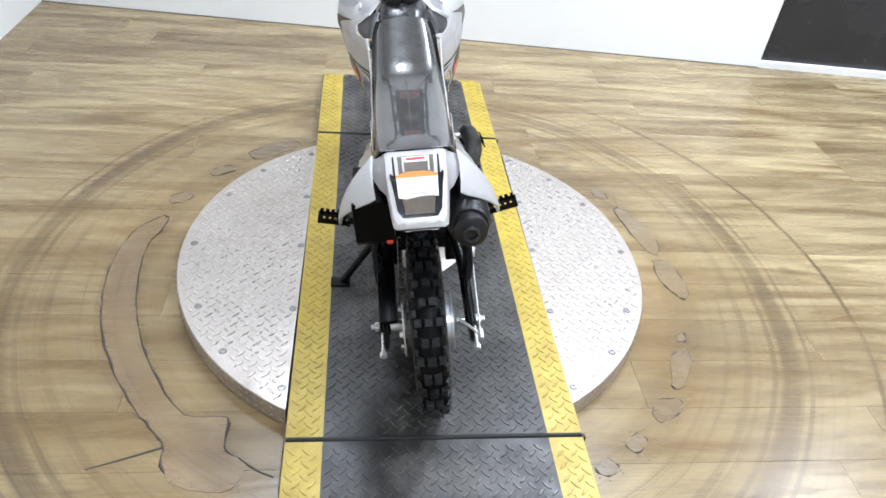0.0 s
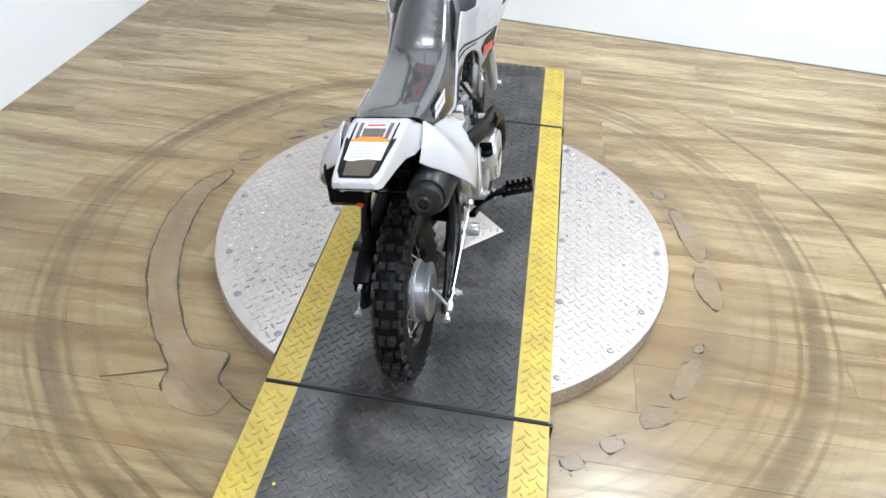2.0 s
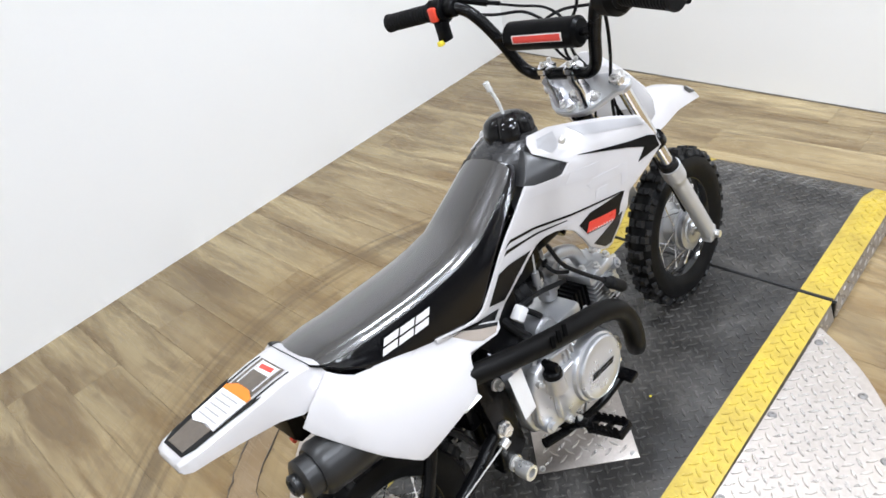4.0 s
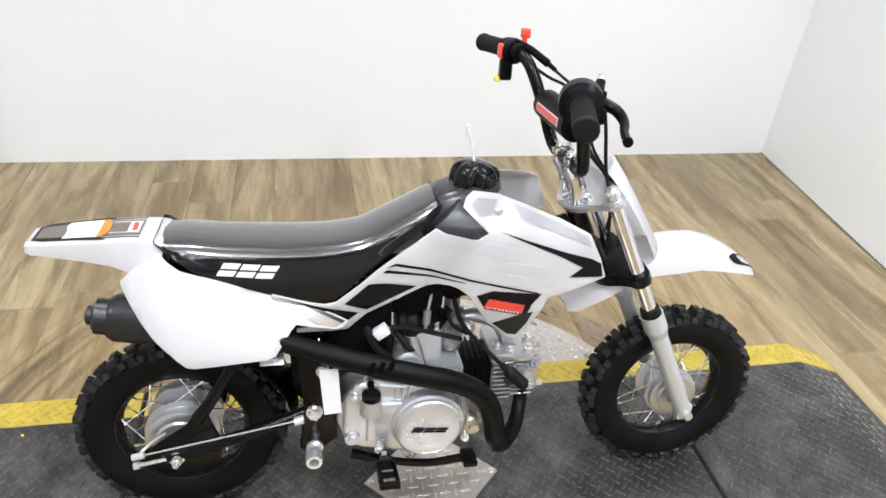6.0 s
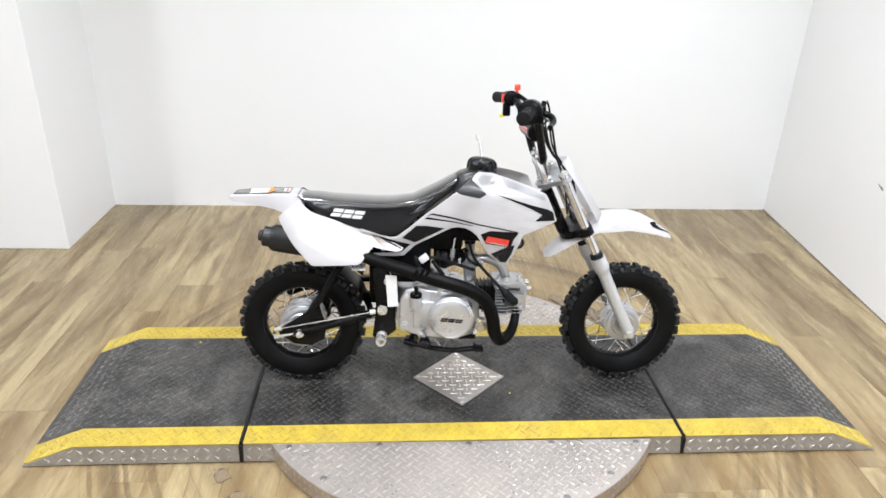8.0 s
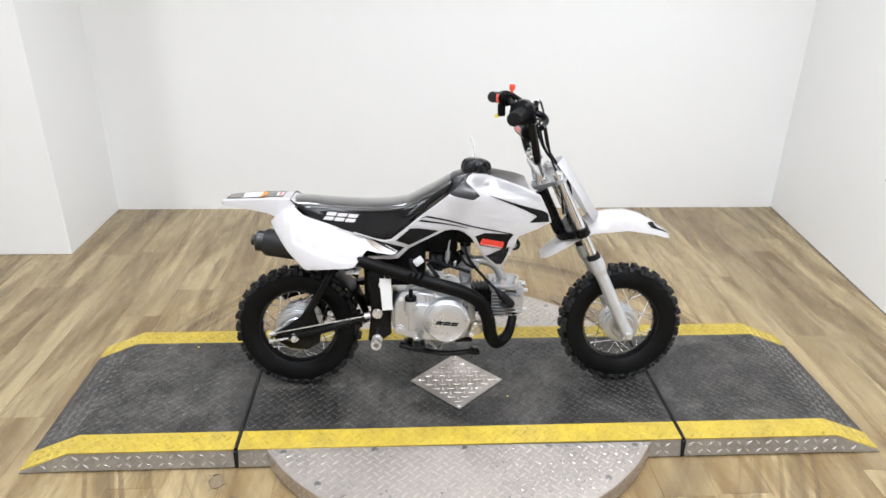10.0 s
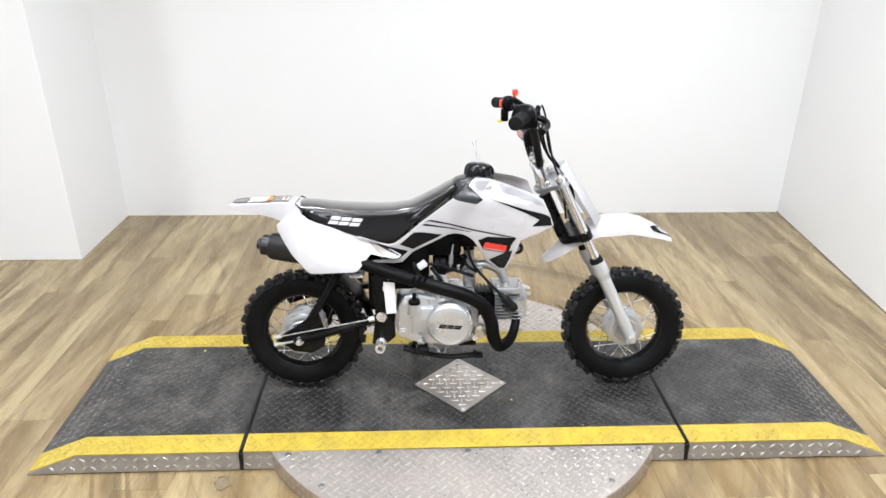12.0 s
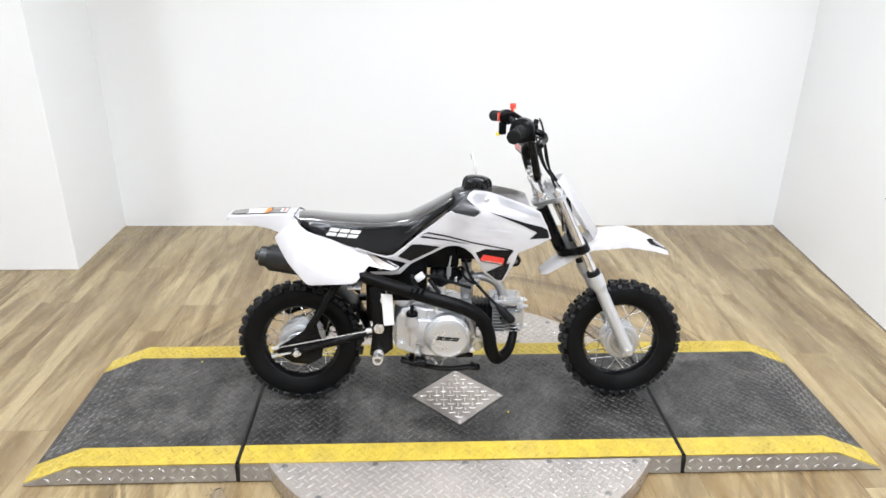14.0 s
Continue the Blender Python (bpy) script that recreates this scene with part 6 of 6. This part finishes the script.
part("outlet", moved(hole, Matrix.Translation(m1 + md * 0.021) @ md.to_track_quat("Z", "Y").to_matrix().to_4x4()), M_MUF, muf, "black outlet ring", 40)
# closed disc whose dark colour gives the shade inside the outlet
part("outlet_hole", sweep([m1 + md * 0.0225, m1 + md * 0.0235], 0.0095, 20, 1), M_GAP, muf, "dark disc for the shaded outlet hole")
part("bracket", moved(box(-0.012, 0.012, -0.02, 0.02, -0.0015, 0.0015, 0.001), pose(0.118, -0.300, 0.415, 0, 30, 0)), M_STEEL, muf)

# --- swingarm, brakes, pegs ---
ARM_PLATE = [(-0.542, 0.190), (-0.548, 0.205), (-0.500, 0.236), (-0.462, 0.262), (-0.445, 0.285), (-0.386, 0.372), (-0.372, 0.365), (-0.420, 0.282), (-0.412, 0.250), (-0.400, 0.222), (-0.408, 0.176), (-0.448, 0.154), (-0.50, 0.160)]


def arm(side):
    ob = part("swingarm", joined(sweep([(side * 0.070, -0.235, 0.262), (side * 0.086, -0.33, 0.238), (side * 0.090, -0.43, 0.212), (side * 0.090, -0.50, 0.198)], 0.0125, 12, 4), prism(ARM_PLATE, side * 0.084, side * 0.092, 0.002),
                                  sweep([(side * 0.088, -0.44, 0.275), (side * 0.094, -0.412, 0.318), (side * 0.084, -0.362, 0.400), (side * 0.03, -0.315, 0.445), (0, -0.305, 0.452)], [0.0125, 0.011, 0.011, 0.0125, 0.0125], 12, 5)), M_FRAME, bike, "black steel swingarm")
    part("axle_nut", joined(rod((side * 0.092, REAR_Y, AX), (side * 0.100, REAR_Y, AX), 0.0135, 18), rod((side * 0.100, REAR_Y, AX), (side * 0.112, REAR_Y, AX), 0.0095, 6), rod((side * 0.110, REAR_Y, AX), (side * 0.120, REAR_Y, AX), 0.0055, 10)), M_STEEL, ob)
    part("chain_adjuster", joined(rod((side * 0.096, -0.492, 0.196), (side * 0.096, -0.553, 0.186), 0.0038, 8), rod((side * 0.096, -0.548, 0.187), (side * 0.096, -0.558, 0.185), 0.0075, 6), box(min(side * 0.093, side * 0.099), max(side * 0.093, side * 0.099), -0.500, -0.47, 0.187, 0.207, 0.002)), M_STEEL, ob)


both(arm)
part("rear_axle", rod((-0.10, REAR_Y, AX), (0.10, REAR_Y, AX), 0.007, 10), M_STEEL, bike)
part("rear_shock", joined(rod((0, -0.31, 0.450), (0, -0.17, 0.50), 0.012, 14), *[lathe([(0.024, -0.003), (0.027, 0), (0.024, 0.003), (0.021, 0), (0.024, -0.003)], 18, "Y", (0, -0.30 + 0.013 * k, 0.454 + 0.0047 * k)) for k in range(9)]), M_FRAME, bike, "black coil spring rear shock")
part("brake_rod", joined(rod((0.112, -0.262, 0.272), (0.104, -0.545, 0.214), 0.0016, 8), rod((0.112, -0.252, 0.274), (0.112, -0.268, 0.271), 0.0085, 12), rod((0.104, -0.535, 0.216), (0.104, -0.556, 0.212), 0.0065, 8),
                         sweep([(0.062, -0.505, 0.225), (0.085, -0.53, 0.222), (0.102, -0.546, 0.215)], 0.003, 8, 3)), M_STEEL, bike, "thin zinc-plated brake rod")
# sprocket, chain and guard, left
part("sprocket", lathe([(0.03, -0.052), (0.066, -0.052), (0.068, -0.050), (0.066, -0.048), (0.03, -0.048), (0.03, -0.052)], 40, "X", (0, REAR_Y, AX)), M_STEEL, bike, "steel rear sprocket")
chain = []
for k in range(56):
    u = k / 56
    if u < 0.5:
        y, z = REAR_Y + (0.40 * u * 2), AX + 0.066 + (0.262 + 0.028 - AX - 0.066) * u * 2
    else:
        v = (u - 0.5) * 2
        y, z = REAR_Y + 0.40 * (1 - v), 0.262 - 0.028 + (AX - 0.066 - 0.234) * v
    chain.append(moved(box(-0.054, -0.046, -0.0055, 0.0055, -0.004, 0.004, 0.0012, 1), Matrix.Translation((0, y, z))))
part("chain", merged(chain[:28]), M_DULL, bike, "upper run of the steel drive chain")
part("chain", merged(chain[28:]), M_DULL, bike, "lower run of the steel drive chain")
for k in range(5):
    a = 2 * math.pi * k / 5 + 0.3
    y, z = REAR_Y + 0.045 * math.cos(a), AX + 0.045 * math.sin(a)
    part("sprocket_bolt", joined(rod((-0.050, y, z), (-0.060, y, z), 0.0062, 6), rod((-0.050, y, z), (-0.0545, y, z), 0.0085, 14)), M_STEEL, bike)
part("wheel_spacer", rod((-0.046, REAR_Y, AX), (-0.084, REAR_Y, AX), 0.013, 16), M_STEEL, bike)
part("chain_guard", joined(prism([(-0.545, 0.272), (-0.50, 0.292), (-0.40, 0.312), (-0.24, 0.325), (-0.24, 0.300), (-0.40, 0.284), (-0.50, 0.262), (-0.545, 0.245)], -0.096, -0.090, 0.002), prism([(-0.545, 0.272), (-0.50, 0.292), (-0.40, 0.312), (-0.24, 0.325), (-0.24, 0.320), (-0.40, 0.306), (-0.50, 0.286), (-0.545, 0.266)], -0.092, -0.060, 0.0015)), M_BLACKPL, bike, "black plastic chain guard")


def peg(side):
    def block(x0, x1, *rest):
        return box(min(side * x0, side * x1), max(side * x0, side * x1), *rest)
    teeth = []
    for k in range(5):
        x = 0.184 + 0.0140 * k
        for dy in (-0.014, 0.014):
            teeth.append(prism([(-0.108 + dy - 0.004, 0.206), (-0.108 + dy, 0.219), (-0.108 + dy + 0.004, 0.206)], side * x, side * (x + 0.009)))
    hinge = Matrix.Translation((side * 0.150, -0.108, 0.200))
    tilt = hinge @ Matrix.Rotation(radians(-14 * side), 4, "Y") @ hinge.inverted()
    ob = part("footpeg", moved(joined(block(0.176, 0.252, -0.126, -0.120, 0.194, 0.209, 0.002), block(0.176, 0.252, -0.096, -0.090, 0.194, 0.209, 0.002), block(0.247, 0.253, -0.126, -0.090, 0.194, 0.209, 0.002),
                                block(0.172, 0.180, -0.124, -0.092, 0.190, 0.210, 0.002), block(0.212, 0.217, -0.124, -0.092, 0.195, 0.207, 0.001), rod((side * 0.135, -0.108, 0.196), (side * 0.176, -0.108, 0.201), 0.009, 12), *teeth), tilt), M_FRAME, bike, "black toothed steel footpeg", 30)
    part("peg_pin", rod((side * 0.150, -0.108, 0.184), (side * 0.150, -0.108, 0.212), 0.005, 8), M_STEEL, ob)


both(peg)
part("peg_bar", joined(sweep([(-0.145, -0.108, 0.196), (-0.09, -0.108, 0.170), (0.09, -0.108, 0.170), (0.145, -0.108, 0.196)], 0.011, 12, 3), box(-0.06, 0.06, -0.13, 0.06, 0.158, 0.178, 0.004)), M_FRAME, bike, "black footpeg crossbar")
part("brake_pedal", joined(sweep([(0.100, -0.165, 0.172), (0.112, -0.10, 0.158), (0.122, -0.02, 0.150), (0.125, 0.055, 0.158)], [0.010, 0.008, 0.008, 0.009], 10, 4), moved(box(-0.022, 0.022, -0.014, 0.014, -0.005, 0.007, 0.003), Matrix.Translation((0.134, 0.060, 0.164)))), M_FRAME, bike, "black brake pedal")
part("gear_lever", joined(sweep([(-0.10, -0.03, 0.215), (-0.125, 0.0, 0.205), (-0.130, 0.06, 0.195)], 0.006, 10, 4), rod((-0.125, 0.06, 0.195), (-0.170, 0.06, 0.195), 0.009, 12)), M_FRAME, bike, "black gear lever")
part("side_stand", joined(sweep([(-0.085, -0.115, 0.184), (-0.150, -0.126, 0.105), (-0.213, -0.138, 0.033)], 0.0095, 12, 3), moved(box(-0.026, 0.024, -0.018, 0.018, -0.003, 0.003, 0.002), pose(-0.218, -0.139, 0.0312, 0, LEAN_DEG, 0))), M_FRAME, bike, "black side stand resting on the platform")
# stand spring, cable end and brackets below the engine
coil = [(0.098 + 0.0055 * math.cos(k * 0.9), -0.072 + 0.0006 * k + 0.0055 * math.sin(k * 0.9), 0.178 - 0.0009 * k) for k in range(44)]
part("stand_spring", sweep(coil, 0.0013, 6, 1), M_STEEL, bike, "small bright coil spring")
part("link_bracket", joined(prism([(-0.092, 0.186), (-0.060, 0.190), (-0.030, 0.186), (-0.024, 0.172), (-0.052, 0.160), (-0.084, 0.170)], 0.086, 0.091, 0.001), rod((0.086, -0.030, 0.178), (0.104, -0.030, 0.178), 0.006, 6), rod((0.086, -0.082, 0.182), (0.106, -0.082, 0.182), 0.0075, 12), sweep([(0.100, -0.034, 0.176), (0.104, -0.040, 0.158), (0.102, -0.050, 0.142)], 0.0025, 8, 3), box(0.092, 0.100, -0.016, 0.004, 0.172, 0.188, 0.002)), M_CASTD, bike, "grey metal linkage bracket under the engine", 40)
# hanging tag
tag = prism([(-0.2215, 0.404), (-0.1885, 0.402), (-0.1835, 0.306), (-0.2145, 0.304)], 0.150, 0.1512, 0.0)
part("paper_tag", moved(tag, Matrix.Translation((-0.02, 0, -0.008))), M_PAPER, bike, "blank white paper tag hanging on a wire", 0)
part("tag_wire", sweep([(0.131, -0.204, 0.394), (0.12, -0.215, 0.42), (0.10, -0.22, 0.44)], 0.001, 6, 4), M_STEEL, bike)


# ---- floor patches and planks ----
def floor_patch(name, outline, label, mat=None, z=0.0012, joints=((0, 1),), thin=0.0013, line_mat=None, crumbs=26):
    """A cut piece of floor covering with a dirty open joint round it."""
    cx = sum(p[0] for p in outline) / len(outline)
    cy = sum(p[1] for p in outline) / len(outline)
    line = spline([(x, y, 0) for x, y in outline] + [(outline[0][0], outline[0][1], 0)], 4)[:-1]
    wob = random.Random(int(abs(cx * 7919 + cy * 104729) * 100))
    line = [p + Vector((wob.uniform(-1, 1), wob.uniform(-1, 1), 0)) * 0.0022 for p in line]
    bm = bmesh.new()
    f = bm.faces.new([bm.verts.new((p.x, p.y, z)) for p in line])
    ext = bmesh.ops.extrude_face_region(bm, geom=[f])
    bmesh.ops.translate(bm, vec=(0, 0, -0.003), verts=[v for v in ext["geom"] if isinstance(v, bmesh.types.BMVert)])
    bmesh.ops.triangulate(bm, faces=bm.faces[:], ngon_method="EAR_CLIP")
    ob = tagged(part(name, bm, mat or M_PATCH, smooth=0), label, "floor patch")
    loop = [(p.x, p.y, z) for p in line]
    loop.append(loop[0])
    for a, c in joints:
        seg = loop[int(a * len(loop)):int(c * len(loop)) + 1]
        if len(seg) > 2:
            widths = [thin * wob.choice((0.3, 0.6, 0.8, 1.0, 1.3, 1.9)) for k in seg]
            widths[0] = widths[-1] = thin * 0.2
            part("joint", sweep(seg, widths, 6, 1, 0.6), line_mat or M_JOINT, ob, "dark dirty joint line")
    bm = bmesh.new()
    span = max(max(abs(p.x - cx), abs(p.y - cy)) for p in line)
    for k in range(crumbs):
        p = wob.choice(line)
        c0 = Vector((cx, cy, 0)).lerp(p, wob.uniform(0.75, 1.10) if span < 0.12 else 1.0) + Vector((wob.gauss(0, 0.009), wob.gauss(0, 0.009), z))
        turn, size, slim = wob.uniform(0, math.pi), wob.uniform(0.0012, 0.0042), wob.uniform(0.2, 0.6)
        rim = []
        for q in range(6):
            t, r = q * math.pi / 3, size * wob.uniform(0.6, 1.2)
            dx, dy = r * math.cos(t), r * slim * math.sin(t)
            rim.append(c0 + Vector((dx * math.cos(turn) - dy * math.sin(turn), dx * math.sin(turn) + dy * math.cos(turn), 0)))
        lo, hi = [bm.verts.new(v) for v in rim], bm.verts.new(c0 + Vector((0, 0, 0.0006)))
        for q in range(6):
            bm.faces.new((lo[q], lo[(q + 1) % 6], hi))
    tagged(part("dirt_crumbs", bm, M_GRIME, ob, "dark crumbs of dirt along the worn edge"), kind="stuff")
    return ob


gaps = random.Random(8)
LONG = [(-0.738, 0.224), (-0.80, 0.156), (-0.828, 0.0), (-0.818, -0.113), (-0.793, -0.215), (-0.755, -0.319), (-0.695, -0.425), (-0.623, -0.521), (-0.575, -0.576), (-0.558, -0.602),
        (-0.553, -0.645), (-0.52, -0.69), (-0.45, -0.71), (-0.40, -0.70), (-0.385, -0.645), (-0.432, -0.604), (-0.438, -0.526), (-0.534, -0.516), (-0.63, -0.384), (-0.681, -0.285), (-0.722, -0.163), (-0.746, -0.042), (-0.752, 0.077), (-0.729, 0.159), (-0.722, 0.205)]
floor_patch("floor_patch", LONG, "long curved worn patch in the vinyl floor beside the turntable", joints=((0, 0.42), (0.575, 1)), thin=0.0026, crumbs=120)
tagged(part("floor_crack", sweep([(-0.558, -0.602, 0.001), (-0.633, -0.63, 0.001), (-0.699, -0.652, 0.001)], [0.003, 0.0022, 0.001], 6, 4, 0.5), M_JOINT), "dark open joint running out from the floor patch", "floor crack")
tagged(part("floor_crack", sweep([(-0.40, -0.63, 0.001), (-0.36, -0.66, 0.001), (-0.322, -0.678, 0.001)], [0.002, 0.0024, 0.002], 6, 4, 0.5), M_JOINT), "dark open joint running under the walkway", "floor crack")
for outline in ([(-0.545, 0.597), (-0.48, 0.66), (-0.41, 0.690), (-0.377, 0.657), (-0.502, 0.563)], [(-0.648, 0.48), (-0.60, 0.51), (-0.562, 0.515), (-0.567, 0.486), (-0.633, 0.447)], [(-0.745, 0.325), (-0.687, 0.36), (-0.680, 0.313), (-0.732, 0.286)],
                [(0.640, 0.427), (0.671, 0.44), (0.686, 0.390), (0.650, 0.386)], [(0.689, 0.321), (0.72, 0.322), (0.765, 0.23), (0.786, 0.14), (0.762, 0.08), (0.735, 0.109), (0.705, 0.22)],
                [(0.740, 0.055), (0.785, 0.050), (0.800, -0.01), (0.805, -0.063), (0.788, -0.119), (0.756, -0.101), (0.731, -0.026)], [(0.705, -0.261), (0.727, -0.256), (0.717, -0.286), (0.700, -0.288)],
                [(0.712, -0.307), (0.707, -0.363), (0.663, -0.438), (0.629, -0.447), (0.640, -0.40), (0.660, -0.34)], [(0.573, -0.482), (0.631, -0.483), (0.626, -0.517), (0.590, -0.54), (0.557, -0.549), (0.550, -0.521)],
                [(0.496, -0.576), (0.511, -0.604), (0.474, -0.634), (0.459, -0.606)], [(0.405, -0.644), (0.424, -0.669), (0.394, -0.693), (0.369, -0.672)]):
    breaks = [k / 5 + gaps.uniform(-0.05, 0.05) for k in range(6)]
    stretches = [(max(0.01, a + 0.02), min(0.99, b - gaps.uniform(0.02, 0.10))) for a, b in zip(breaks, breaks[1:])]
    floor_patch("floor_patch", outline, "small worn grey patch in the vinyl floor round the turntable", M_WORN, joints=stretches, thin=0.0019, crumbs=20)

floor = tagged(part("floor", room_slab(-0.1, -0.0035), M_GAP, smooth=0), "worn wood-look vinyl plank floor with circular tyre scuffs", "floor", kind="structure")
PLANK_W, PLANK_L = 0.152, 1.22


def plank_data(length):
    bm = box(0, length - 0.0006, 0, PLANK_W - 0.0006, -0.0035, 0, 0.0)
    me = bpy.data.meshes.new("plank")
    bm.to_mesh(me)
    bm.free()
    me.materials.append(M_FLOOR)
    return me


whole = plank_data(PLANK_L)
rng = random.Random(5)
y = SY
while y < NY + 0.02:
    x = WX - rng.uniform(0.05, PLANK_L - 0.1)
    while x < EX:
        x0, x1 = max(x, WX - 0.01), min(x + PLANK_L, EX + 0.01)
        if x1 - x0 > 0.03 and not (x1 < PX and y + PLANK_W < PY) and y < north(x0) - 0.01:
            p = new("plank", whole if x1 - x0 > PLANK_L - 0.001 else plank_data(x1 - x0))
            p.location = (x0, y, 0)
            p.parent = floor
        x += PLANK_L
    y += PLANK_W
